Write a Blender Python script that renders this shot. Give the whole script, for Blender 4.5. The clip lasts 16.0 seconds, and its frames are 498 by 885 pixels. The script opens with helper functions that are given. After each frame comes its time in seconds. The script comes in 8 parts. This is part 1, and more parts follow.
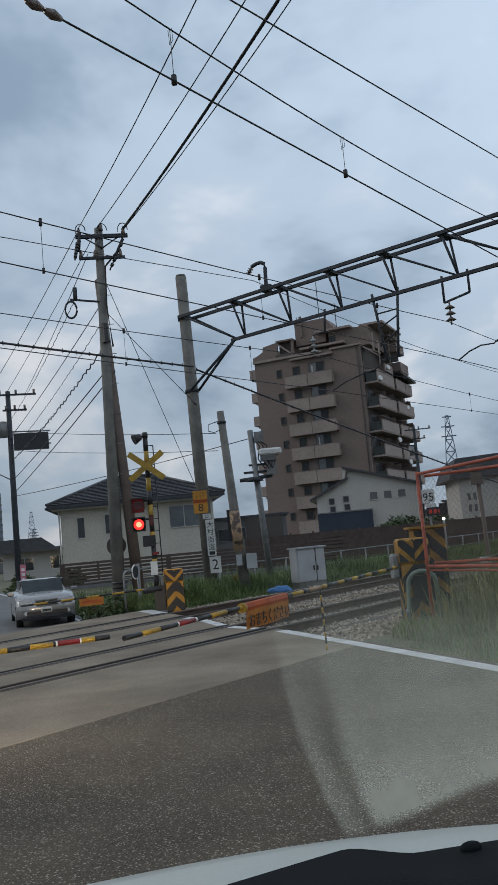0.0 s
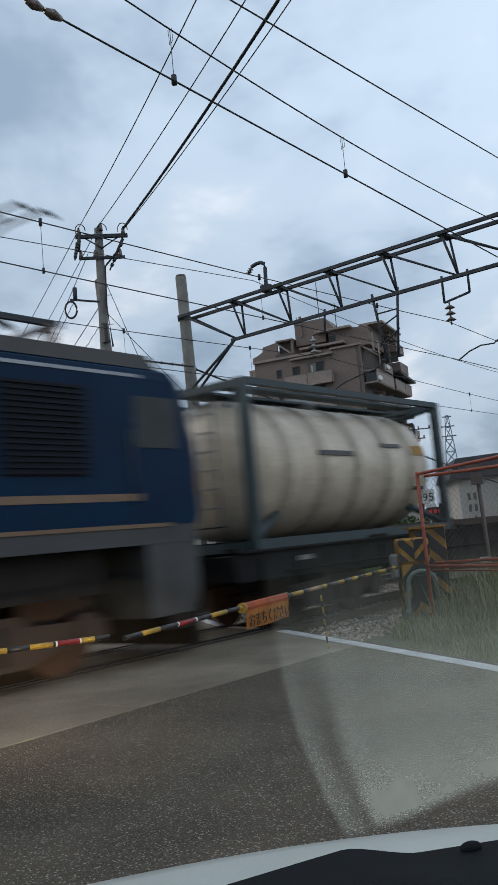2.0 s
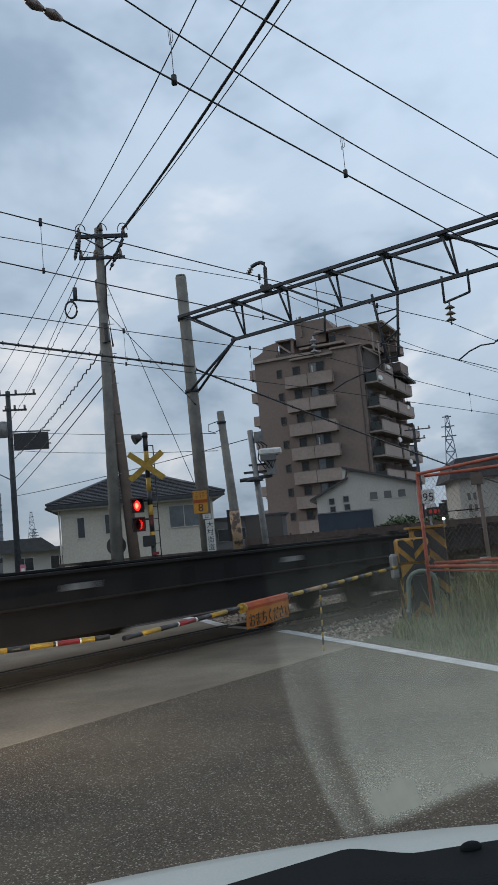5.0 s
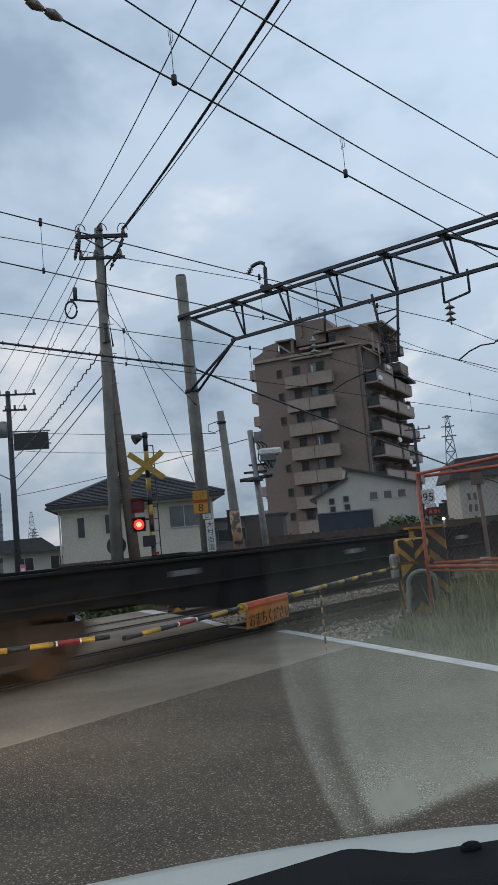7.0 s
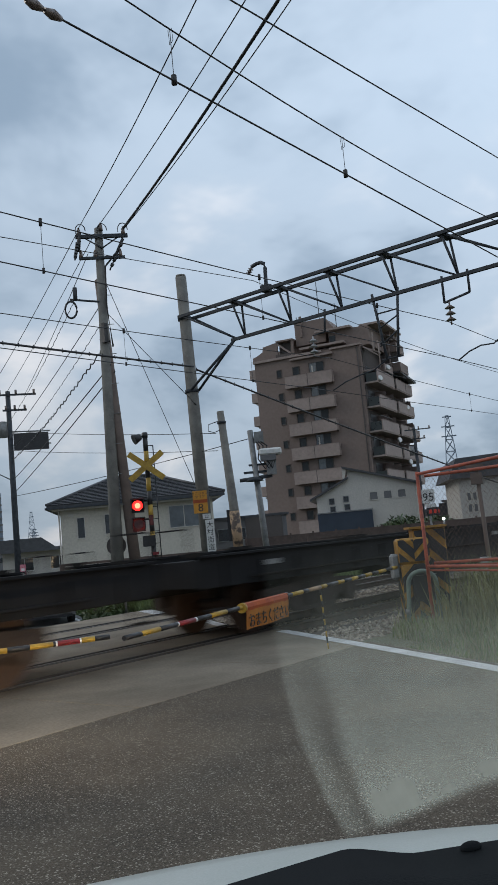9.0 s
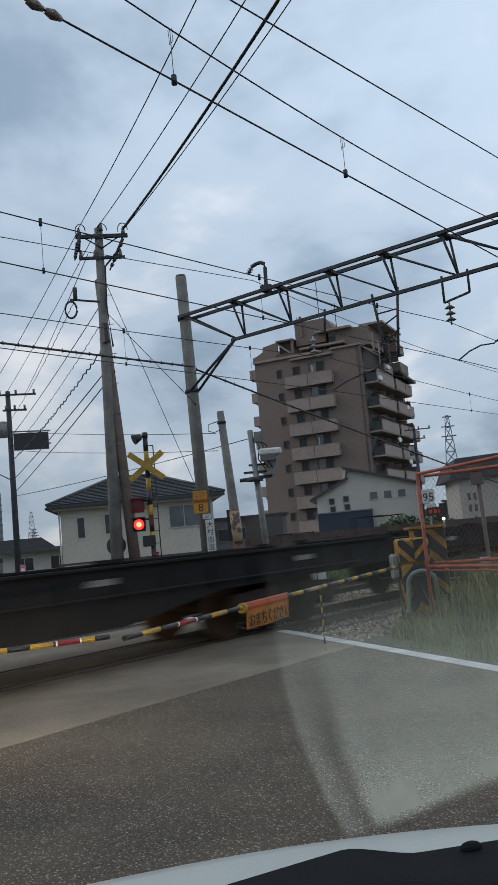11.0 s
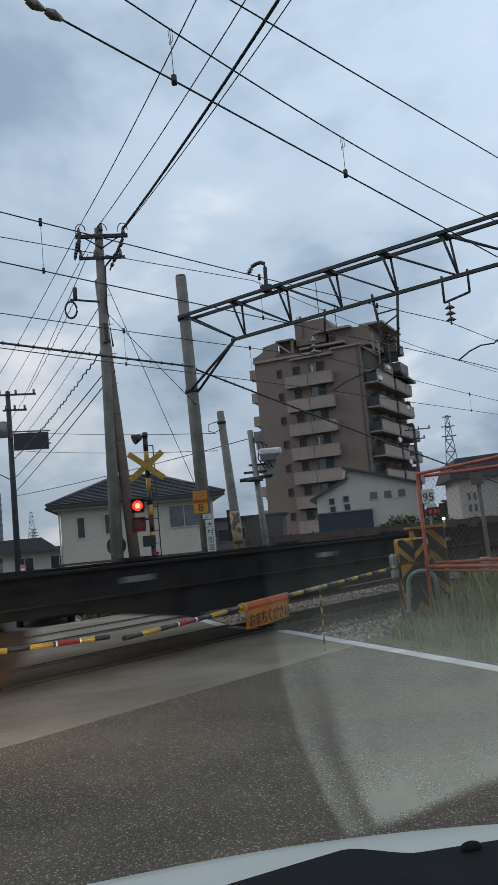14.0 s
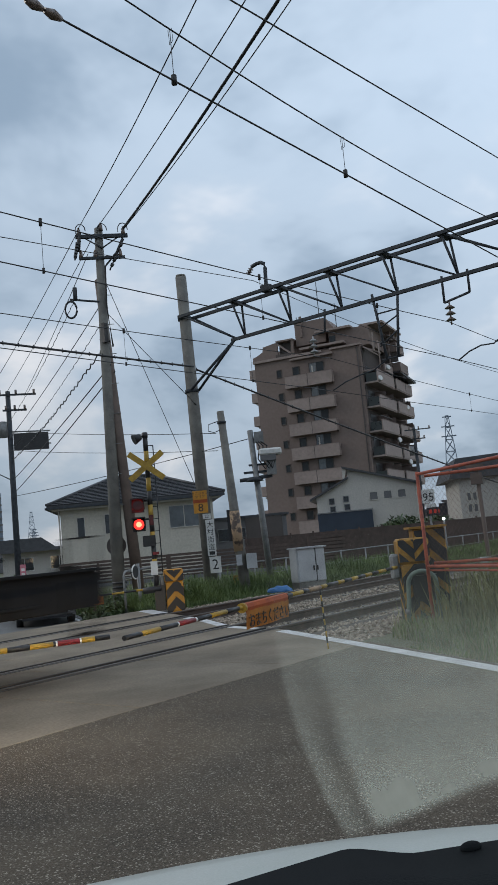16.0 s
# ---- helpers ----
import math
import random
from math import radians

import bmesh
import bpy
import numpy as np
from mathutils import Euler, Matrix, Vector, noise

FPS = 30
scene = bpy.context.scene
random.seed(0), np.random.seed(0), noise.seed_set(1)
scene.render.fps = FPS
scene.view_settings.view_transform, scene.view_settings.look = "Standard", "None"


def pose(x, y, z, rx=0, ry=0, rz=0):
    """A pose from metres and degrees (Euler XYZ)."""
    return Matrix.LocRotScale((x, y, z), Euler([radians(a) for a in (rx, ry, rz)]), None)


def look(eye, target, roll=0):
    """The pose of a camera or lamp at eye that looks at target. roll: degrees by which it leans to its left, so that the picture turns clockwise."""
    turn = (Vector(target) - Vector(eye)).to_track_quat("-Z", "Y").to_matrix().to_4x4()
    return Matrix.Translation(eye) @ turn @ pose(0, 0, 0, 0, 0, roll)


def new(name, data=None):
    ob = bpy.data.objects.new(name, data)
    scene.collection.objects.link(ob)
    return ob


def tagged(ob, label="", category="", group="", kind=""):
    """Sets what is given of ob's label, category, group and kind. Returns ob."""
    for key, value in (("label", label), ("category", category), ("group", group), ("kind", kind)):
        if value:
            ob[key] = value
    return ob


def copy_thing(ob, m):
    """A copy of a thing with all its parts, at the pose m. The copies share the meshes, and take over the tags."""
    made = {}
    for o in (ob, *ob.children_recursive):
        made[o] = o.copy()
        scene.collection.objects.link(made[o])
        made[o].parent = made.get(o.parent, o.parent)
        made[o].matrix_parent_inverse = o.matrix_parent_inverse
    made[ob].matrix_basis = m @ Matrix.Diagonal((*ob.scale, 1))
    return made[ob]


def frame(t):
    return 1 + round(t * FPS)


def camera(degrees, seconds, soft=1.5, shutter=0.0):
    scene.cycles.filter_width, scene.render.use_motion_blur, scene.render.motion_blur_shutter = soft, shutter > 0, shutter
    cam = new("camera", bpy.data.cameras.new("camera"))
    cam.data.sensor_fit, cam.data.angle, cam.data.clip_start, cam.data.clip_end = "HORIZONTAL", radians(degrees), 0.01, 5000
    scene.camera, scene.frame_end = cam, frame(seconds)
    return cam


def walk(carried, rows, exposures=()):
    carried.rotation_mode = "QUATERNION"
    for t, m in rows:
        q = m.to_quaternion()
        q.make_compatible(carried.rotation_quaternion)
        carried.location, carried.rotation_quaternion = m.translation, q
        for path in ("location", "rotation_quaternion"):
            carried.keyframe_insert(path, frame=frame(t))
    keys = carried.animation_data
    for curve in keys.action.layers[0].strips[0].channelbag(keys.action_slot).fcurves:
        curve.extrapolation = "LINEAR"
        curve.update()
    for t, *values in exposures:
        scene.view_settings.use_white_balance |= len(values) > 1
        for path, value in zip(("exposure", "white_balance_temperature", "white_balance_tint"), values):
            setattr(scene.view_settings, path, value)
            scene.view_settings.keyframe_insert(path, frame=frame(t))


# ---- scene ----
EYE = Vector((0.0, 0.0, 1.351))
cam = camera(32.33, 16.0, shutter=0.45)
VIEW = look(EYE, EYE + Vector((0.77574, 0.62108, 0.11174)), -5.311)
walk(cam, [(0.0, VIEW), (16.0, VIEW)], exposures=[(0.0, 0.0), (0.7, 0.0), (1.4, 0.30), (2.2, 0.22), (3.8, 0.22), (4.6, 0.12), (16.0, 0.12)])

# ---- light: an overcast evening sky ----
world = bpy.data.worlds.new("evening_sky")
scene.world = world
world.use_nodes = True


def sky_nodes():
    nt = world.node_tree
    nt.nodes.clear()
    out = nt.nodes.new("ShaderNodeOutputWorld")
    bg = nt.nodes.new("ShaderNodeBackground")
    sky = nt.nodes.new("ShaderNodeTexSky")
    sky.sky_type = "NISHITA"
    sky.sun_disc = False
    sky.sun_elevation = radians(9)
    sky.sun_rotation = radians(150)
    sky.altitude = 0
    tc = nt.nodes.new("ShaderNodeTexCoord")
    sep = nt.nodes.new("ShaderNodeSeparateXYZ")
    nt.links.new(tc.outputs["Generated"], sep.inputs[0])
    # flatten the dome so that the clouds gather towards the horizon
    up = nt.nodes.new("ShaderNodeMath")
    up.operation = "ADD"
    up.inputs[1].default_value = 0.40
    ab = nt.nodes.new("ShaderNodeMath")
    ab.operation = "ABSOLUTE"
    nt.links.new(sep.outputs[2], ab.inputs[0])
    nt.links.new(ab.outputs[0], up.inputs[0])
    flat = nt.nodes.new("ShaderNodeVectorMath")
    flat.operation = "DIVIDE"
    comb = nt.nodes.new("ShaderNodeCombineXYZ")
    for i in range(3):
        nt.links.new(up.outputs[0], comb.inputs[i])
    nt.links.new(tc.outputs["Generated"], flat.inputs[0])
    nt.links.new(comb.outputs[0], flat.inputs[1])
    n1 = nt.nodes.new("ShaderNodeTexNoise")
    n1.inputs["Scale"].default_value = 2.3
    n1.inputs["Detail"].default_value = 5.0
    n1.inputs["Roughness"].default_value = 0.53
    n1.inputs["Distortion"].default_value = 0.2
    nt.links.new(flat.outputs[0], n1.inputs["Vector"])
    ramp = nt.nodes.new("ShaderNodeValToRGB")
    ramp.color_ramp.interpolation = "EASE"
    e = ramp.color_ramp.elements
    e[0].position, e[0].color = 0.29, (0.275, 0.37, 0.49, 1)
    e[1].position, e[1].color = 0.70, (0.88, 0.90, 0.95, 1)
    mid = e.new(0.5)
    mid.color = (0.49, 0.60, 0.735, 1)
    nt.links.new(n1.outputs["Fac"], ramp.inputs[0])
    # paler towards the low sun, darker and bluer low down on the other side
    low = nt.nodes.new("ShaderNodeMapRange")
    low.inputs["From Min"].default_value = 0.0
    low.inputs["From Max"].default_value = 0.45
    low.inputs["To Min"].default_value = 0.70
    low.inputs["To Max"].default_value = 1.14
    nt.links.new(sep.outputs[2], low.inputs["Value"])
    mul = nt.nodes.new("ShaderNodeVectorMath")
    mul.operation = "SCALE"
    nt.links.new(ramp.outputs[0], mul.inputs[0])
    side = nt.nodes.new("ShaderNodeMath")
    side.operation = "SUBTRACT"
    nt.links.new(sep.outputs[1], side.inputs[0])
    nt.links.new(sep.outputs[0], side.inputs[1])
    glow = nt.nodes.new("ShaderNodeMath")
    glow.operation = "MULTIPLY_ADD"
    glow.inputs[1].default_value, glow.inputs[2].default_value = -0.22, 0.955
    nt.links.new(side.outputs[0], glow.inputs[0])
    both = nt.nodes.new("ShaderNodeMath")
    both.operation = "MULTIPLY"
    nt.links.new(low.outputs[0], both.inputs[0])
    nt.links.new(glow.outputs[0], both.inputs[1])
    nt.links.new(both.outputs[0], mul.inputs["Scale"])
    skys = nt.nodes.new("ShaderNodeVectorMath")
    skys.operation = "SCALE"
    skys.inputs["Scale"].default_value = 0.10
    nt.links.new(sky.outputs[0], skys.inputs[0])
    mix = nt.nodes.new("ShaderNodeMixRGB")
    mix.inputs[0].default_value = 0.92
    nt.links.new(skys.outputs[0], mix.inputs[1])
    nt.links.new(mul.outputs[0], mix.inputs[2])
    nt.links.new(mix.outputs[0], bg.inputs["Color"])
    bg.inputs["Strength"].default_value = 1.0
    nt.links.new(bg.outputs[0], out.inputs["Surface"])


sky_nodes()
sun = new("sun", bpy.data.lights.new("sun", "SUN"))
sun.data.energy, sun.data.angle, sun.data.color = 0.7, radians(25), (1.0, 0.93, 0.85)
sun.matrix_basis = look((0, 0, 50), (6, -9, 44))
# the waiting viewer's own dipped headlamps, warm, along the road
for side in (-0.95, 0.25):
    lamp = new("headlamp_beam", bpy.data.lights.new("headlamp_beam", "SPOT"))
    lamp.data.energy, lamp.data.color = 1800.0, (1.0, 0.76, 0.48)
    lamp.data.spot_size, lamp.data.spot_blend, lamp.data.shadow_soft_size = radians(20), 1.0, 0.008
    e = Vector((0.495 * 1.75 - 0.869 * side, 0.869 * 1.75 + 0.495 * side, 0.56))
    lamp.matrix_basis = look(e, e + Vector((0.495 * 8, 0.869 * 8, -0.10))) @ Matrix.Diagonal((2.4, 1.0, 1.0, 1.0))


# ---- materials ----
def mat(name, c1, c2=None, rough=0.6, metal=0.0, scale=6.0, fine=80.0, bump=0.15, stain=0.25, spread=0.0, emit=None, power=0.0, coat=0.0, lo=0.35, hi=0.68, spec=0.5):
    m = bpy.data.materials.new(name)
    m.use_nodes = True
    nt = m.node_tree
    b = nt.nodes["Principled BSDF"]
    c2 = c2 or tuple(x * 0.72 for x in c1)
    tc = nt.nodes.new("ShaderNodeTexCoord")
    n1 = nt.nodes.new("ShaderNodeTexNoise")
    n1.inputs["Scale"].default_value = scale
    n1.inputs["Detail"].default_value = 6.0
    n1.inputs["Roughness"].default_value = 0.6
    nt.links.new(tc.outputs["Object"], n1.inputs["Vector"])
    ramp = nt.nodes.new("ShaderNodeValToRGB")
    ramp.color_ramp.elements[0].position, ramp.color_ramp.elements[0].color = lo, (*c2, 1)
    ramp.color_ramp.elements[1].position, ramp.color_ramp.elements[1].color = hi, (*c1, 1)
    nt.links.new(n1.outputs["Fac"], ramp.inputs[0])
    n2 = nt.nodes.new("ShaderNodeTexNoise")
    n2.inputs["Scale"].default_value = fine
    n2.inputs["Detail"].default_value = 3.0
    nt.links.new(tc.outputs["Object"], n2.inputs["Vector"])
    col = nt.nodes.new("ShaderNodeMixRGB")
    col.blend_type = "OVERLAY"
    col.inputs[0].default_value = stain
    nt.links.new(ramp.outputs[0], col.inputs[1])
    nt.links.new(n2.outputs["Fac"], col.inputs[2])
    last = col.outputs[0]
    if spread:
        info = nt.nodes.new("ShaderNodeObjectInfo")
        isl = nt.nodes.new("ShaderNodeNewGeometry")
        add = nt.nodes.new("ShaderNodeMath")
        add.operation = "ADD"
        nt.links.new(info.outputs["Random"], add.inputs[0])
        nt.links.new(isl.outputs["Random Per Island"], add.inputs[1])
        rng = nt.nodes.new("ShaderNodeMapRange")
        rng.inputs["From Max"].default_value = 2.0
        rng.inputs["To Min"].default_value = 1.0 - spread
        rng.inputs["To Max"].default_value = 1.0 + spread
        nt.links.new(add.outputs[0], rng.inputs["Value"])
        sc = nt.nodes.new("ShaderNodeVectorMath")
        sc.operation = "SCALE"
        nt.links.new(last, sc.inputs[0])
        nt.links.new(rng.outputs[0], sc.inputs["Scale"])
        last = sc.outputs[0]
    nt.links.new(last, b.inputs["Base Color"])
    rr = nt.nodes.new("ShaderNodeMapRange")
    rr.inputs["To Min"].default_value = max(0.03, rough - 0.12)
    rr.inputs["To Max"].default_value = min(1.0, rough + 0.12)
    nt.links.new(n1.outputs["Fac"], rr.inputs["Value"])
    nt.links.new(rr.outputs[0], b.inputs["Roughness"])
    b.inputs["Metallic"].default_value = metal
    b.inputs["Specular IOR Level"].default_value = spec
    if coat:
        b.inputs["Coat Weight"].default_value = coat
        b.inputs["Coat Roughness"].default_value = 0.08
    if bump:
        bp = nt.nodes.new("ShaderNodeBump")
        bp.inputs["Strength"].default_value = bump
        bp.inputs["Distance"].default_value = 0.01
        nt.links.new(n2.outputs["Fac"], bp.inputs["Height"])
        nt.links.new(bp.outputs[0], b.inputs["Normal"])
    if emit:
        b.inputs["Emission Color"].default_value = (*emit, 1)
        b.inputs["Emission Strength"].default_value = power
    return m


def asphalt_material():
    m = mat("asphalt", (0.104, 0.083, 0.059), (0.038, 0.030, 0.022), rough=0.85, scale=0.8, fine=70, bump=0.6, stain=0.6, spec=0.18)
    nt = m.node_tree
    b = nt.nodes["Principled BSDF"]
    tc = nt.nodes.new("ShaderNodeTexCoord")
    last = b.inputs["Base Color"].links[0].from_socket
    # chippings of two sizes, most of them dull and a few pale
    for scale, lo, hi, top, tint in ((180, 0.25, 1.0, 0.60, (0.17, 0.14, 0.105, 1)), (130, 0.88, 0.99, 0.80, (0.42, 0.375, 0.305, 1))):
        v = nt.nodes.new("ShaderNodeTexVoronoi")
        v.inputs["Scale"].default_value = scale
        nt.links.new(tc.outputs["Object"], v.inputs["Vector"])
        bw = nt.nodes.new("ShaderNodeSeparateXYZ")
        nt.links.new(v.outputs["Color"], bw.inputs[0])
        ramp = nt.nodes.new("ShaderNodeValToRGB")
        ramp.color_ramp.elements[0].position, ramp.color_ramp.elements[0].color = lo, (0, 0, 0, 1)
        ramp.color_ramp.elements[1].position, ramp.color_ramp.elements[1].color = hi, (top, top, top, 1)
        nt.links.new(bw.outputs[0], ramp.inputs[0])
        mx = nt.nodes.new("ShaderNodeMixRGB")
        nt.links.new(ramp.outputs[0], mx.inputs[0])
        nt.links.new(last, mx.inputs[1])
        mx.inputs[2].default_value = tint
        last = mx.outputs[0]
    nt.links.new(last, b.inputs["Base Color"])
    return m


M = dict(
    asphalt=asphalt_material(),
    asphalt_old=mat("worn_asphalt", (0.15, 0.15, 0.147), (0.105, 0.105, 0.103), rough=0.8, scale=0.7, fine=60, bump=0.3, stain=0.4),
    concrete=mat("concrete", (0.265, 0.222, 0.168), (0.155, 0.128, 0.096), rough=0.9, spec=0.2, scale=0.8, fine=35, bump=0.2, stain=0.35, spread=0.06),
    pole=mat("pole_concrete", (0.20, 0.195, 0.175), (0.105, 0.10, 0.092), rough=0.85, scale=2.2, fine=40, bump=0.2),
    pole_brown=mat("brown_steel_pole", (0.15, 0.11, 0.09), (0.09, 0.068, 0.057), rough=0.7, scale=3),
    white_paint=mat("road_paint", (0.66, 0.66, 0.65), (0.42, 0.42, 0.41), rough=0.7, scale=3, fine=40, stain=0.4),
    rail=mat("rail_steel", (0.085, 0.058, 0.045), (0.045, 0.032, 0.025), rough=0.8, metal=0.0, scale=5),
    rail_top=mat("worn_rail_head", (0.11, 0.095, 0.08), (0.055, 0.046, 0.04), rough=0.6, metal=0.2, scale=8),
    gap=mat("flangeway_grime", (0.02, 0.018, 0.016), rough=0.9, scale=5),
    stone=mat("ballast_stone", (0.42, 0.36, 0.29), (0.12, 0.09, 0.066), rough=0.9, scale=9, spread=0.6),
    ballast=mat("ballast_bed", (0.125, 0.098, 0.078), (0.035, 0.027, 0.021), rough=0.95, scale=14, fine=30, bump=1.0, stain=0.8),
    soil=mat("verge_soil", (0.145, 0.14, 0.082), (0.075, 0.075, 0.042), rough=0.95, scale=0.6, fine=10, bump=0.8),
    grass=mat("grass", (0.135, 0.185, 0.058), (0.05, 0.08, 0.023), rough=0.7, scale=1.0, fine=30, bump=0, spread=0.4),
    dry_grass=mat("pale_weeds", (0.29, 0.285, 0.16), (0.14, 0.155, 0.07), rough=0.75, scale=1.0, fine=30, bump=0, spread=0.4),
    weed=mat("rank_weeds", (0.21, 0.20, 0.095), (0.09, 0.10, 0.04), rough=0.75, scale=2.0, fine=30, bump=0, spread=0.5),
    leaf=mat("shrub_leaves", (0.075, 0.11, 0.035), (0.035, 0.055, 0.018), rough=0.6, scale=1.5, fine=30, bump=0, spread=0.4),
    black=mat("black_paint", (0.022, 0.022, 0.024), (0.012, 0.012, 0.013), rough=0.45, scale=6),
    yellow=mat("yellow_paint", (0.43, 0.27, 0.027), (0.26, 0.16, 0.02), rough=0.5, scale=7, fine=40, stain=0.3),
    hazard=mat("faded_hazard_yellow", (0.42, 0.22, 0.027), (0.17, 0.085, 0.016), rough=0.6, scale=5, fine=30, stain=0.4),
    orange=mat("orange_cloth", (0.40, 0.155, 0.02), (0.28, 0.10, 0.015), rough=0.75, scale=10, fine=150),
    red_cloth=mat("red_orange_cloth", (0.40, 0.085, 0.018), (0.27, 0.05, 0.014), rough=0.75, scale=10, fine=150),
    red=mat("red_band", (0.24, 0.016, 0.02), (0.15, 0.012, 0.014), rough=0.5, scale=8),
    fence_red=mat("rusty_red_tube", (0.42, 0.10, 0.05), (0.22, 0.045, 0.026), rough=0.55, scale=9, fine=60, stain=0.4),
    white=mat("white_enamel", (0.72, 0.72, 0.70), (0.55, 0.55, 0.53), rough=0.5, scale=5),
    steel=mat("galvanised_steel", (0.25, 0.255, 0.255), (0.15, 0.155, 0.155), rough=0.55, metal=0.4, scale=7, fine=60),
    grey_box=mat("grey_cabinet_paint", (0.42, 0.43, 0.44), (0.32, 0.33, 0.34), rough=0.55, scale=2.0, fine=40),
    truss=mat("dark_truss_steel", (0.062, 0.070, 0.080), (0.032, 0.036, 0.042), rough=0.7, metal=0.0, spec=0.25, scale=6),
    wire=mat("cable_sheath", (0.02, 0.02, 0.022), rough=0.6, scale=5, bump=0),
    insulator=mat("glazed_porcelain", (0.17, 0.13, 0.11), (0.11, 0.085, 0.075), rough=0.2, scale=5, bump=0),
    loco_blue=mat("locomotive_blue", (0.0008, 0.023, 0.062), (0.0006, 0.015, 0.043), rough=0.42, scale=1.3, fine=30, bump=0.02, stain=0.1, spec=0.10),
    loco_grey=mat("locomotive_grey", (0.056, 0.060, 0.063), (0.026, 0.027, 0.028), rough=0.5, scale=2, fine=30),
    glass_loco=mat("loco_window", (0.032, 0.042, 0.046), (0.018, 0.024, 0.028), rough=0.25, scale=2, bump=0, spec=0.2),
    loco_roof=mat("sooty_roof", (0.055, 0.05, 0.045), (0.03, 0.028, 0.025), rough=0.8, scale=3),
    gold=mat("gold_band", (0.19, 0.115, 0.062), (0.13, 0.08, 0.045), rough=0.4, scale=4),
    silver=mat("silver_band", (0.34, 0.37, 0.41), (0.24, 0.265, 0.30), rough=0.35, scale=4),
    louvre=mat("dark_louvre", (0.008, 0.011, 0.018), rough=0.6, scale=4, spec=0.15),
    glass_dark=mat("dark_window", (0.02, 0.024, 0.028), (0.014, 0.016, 0.02), rough=0.08, scale=2, bump=0, spec=0.8),
    glass_cab=mat("cab_window", (0.10, 0.12, 0.13), (0.06, 0.07, 0.08), rough=0.06, scale=2, bump=0, spec=0.8),
    under=mat("underframe_grime", (0.020, 0.018, 0.017), (0.011, 0.010, 0.009), spec=0.2, rough=0.9, scale=4, fine=30, stain=0.4),
    bogie=mat("rusty_bogie", (0.030, 0.018, 0.012), (0.015, 0.010, 0.008), rough=0.8, scale=6),
    wheel=mat("wheel_steel", (0.055, 0.030, 0.019), (0.026, 0.016, 0.012), rough=0.7, metal=0.1, scale=6),
    wagon=mat("wagon_grey", (0.015, 0.0155, 0.0165), (0.008, 0.008, 0.009), spec=0.2, rough=0.8, scale=3, fine=25, stain=0.4),
    maroon=mat("container_maroon", (0.042, 0.014, 0.016), (0.026, 0.009, 0.011), spec=0.25, rough=0.6, scale=1.6, fine=20, bump=0.08, stain=0.3, spread=0.1),
    decal=mat("white_lettering", (0.42, 0.42, 0.44), (0.28, 0.28, 0.30), rough=0.5, scale=4),
    tank=mat("tank_cream", (0.62, 0.54, 0.43), (0.44, 0.37, 0.28), rough=0.35, scale=1.5, fine=18, stain=0.35),
    tank_band=mat("tank_strap", (0.43, 0.365, 0.285), (0.30, 0.25, 0.19), rough=0.5, scale=2),
    tank_frame=mat("tank_frame_green", (0.026, 0.050, 0.058), (0.017, 0.032, 0.038), rough=0.55, scale=3),
    lamp_glow=mat("lit_headlamp", (0.9, 0.7, 0.4), rough=0.3, emit=(1.0, 0.58, 0.19), power=8.0, bump=0),
    red_glow=mat("lit_red_signal", (0.8, 0.05, 0.03), rough=0.3, emit=(1.0, 0.015, 0.012), power=3.2, bump=0),
    red_core=mat("lit_red_signal_core", (0.9, 0.4, 0.2), rough=0.3, emit=(1.0, 0.10, 0.05), power=6.0, bump=0),
    red_dark=mat("unlit_red_lens", (0.10, 0.012, 0.012), (0.06, 0.008, 0.008), rough=0.2, bump=0),
    red_lit=mat("lit_red_figures", (0.3, 0.03, 0.02), rough=0.4, emit=(1.0, 0.06, 0.03), power=0.12, bump=0),
    lamp_white=mat("lit_yard_lamp", (0.9, 0.9, 0.9), rough=0.3, emit=(0.9, 0.95, 1.0), power=9.0, bump=0),
    apt=mat("apartment_tile", (0.205, 0.155, 0.135), (0.165, 0.125, 0.108), rough=0.75, scale=0.15, fine=3.0, bump=0.05, stain=0.2),
    apt_light=mat("balcony_tile", (0.31, 0.25, 0.225), (0.25, 0.20, 0.18), rough=0.75, scale=0.3, fine=3.0, bump=0.05),
    # dark frames and walls; on the apartment's opening panels it paints shade
    apt_dark=mat("dark_wall_and_painted_shade", (0.10, 0.085, 0.08), (0.07, 0.06, 0.055), rough=0.8, scale=0.4),
    house=mat("cream_siding", (0.52, 0.49, 0.42), (0.45, 0.42, 0.36), rough=0.8, scale=0.5, fine=8, bump=0.1),
    house_white=mat("white_siding", (0.50, 0.475, 0.435), (0.43, 0.41, 0.375), rough=0.8, scale=0.4, fine=8, bump=0.1),
    navy=mat("navy_cladding", (0.028, 0.042, 0.065), (0.02, 0.03, 0.05), rough=0.5, scale=1.0),
    tile=mat("dark_roof_tile", (0.060, 0.062, 0.068), (0.035, 0.036, 0.04), rough=0.45, scale=1.5, spread=0.3),
    brown=mat("brown_fence_board", (0.085, 0.058, 0.048), (0.05, 0.034, 0.028), rough=0.7, scale=4, spread=0.2),
    grey_wall=mat("grey_rendered_wall", (0.16, 0.16, 0.165), (0.12, 0.12, 0.125), rough=0.8, scale=0.7),
    far=mat("distant_structure", (0.17, 0.21, 0.26), (0.14, 0.175, 0.22), rough=0.9, scale=0.5, bump=0),
    car_silver=mat("silver_car_paint", (0.33, 0.32, 0.315), (0.28, 0.275, 0.27), rough=0.25, metal=0.45, scale=2, fine=200, bump=0.02, coat=0.7),
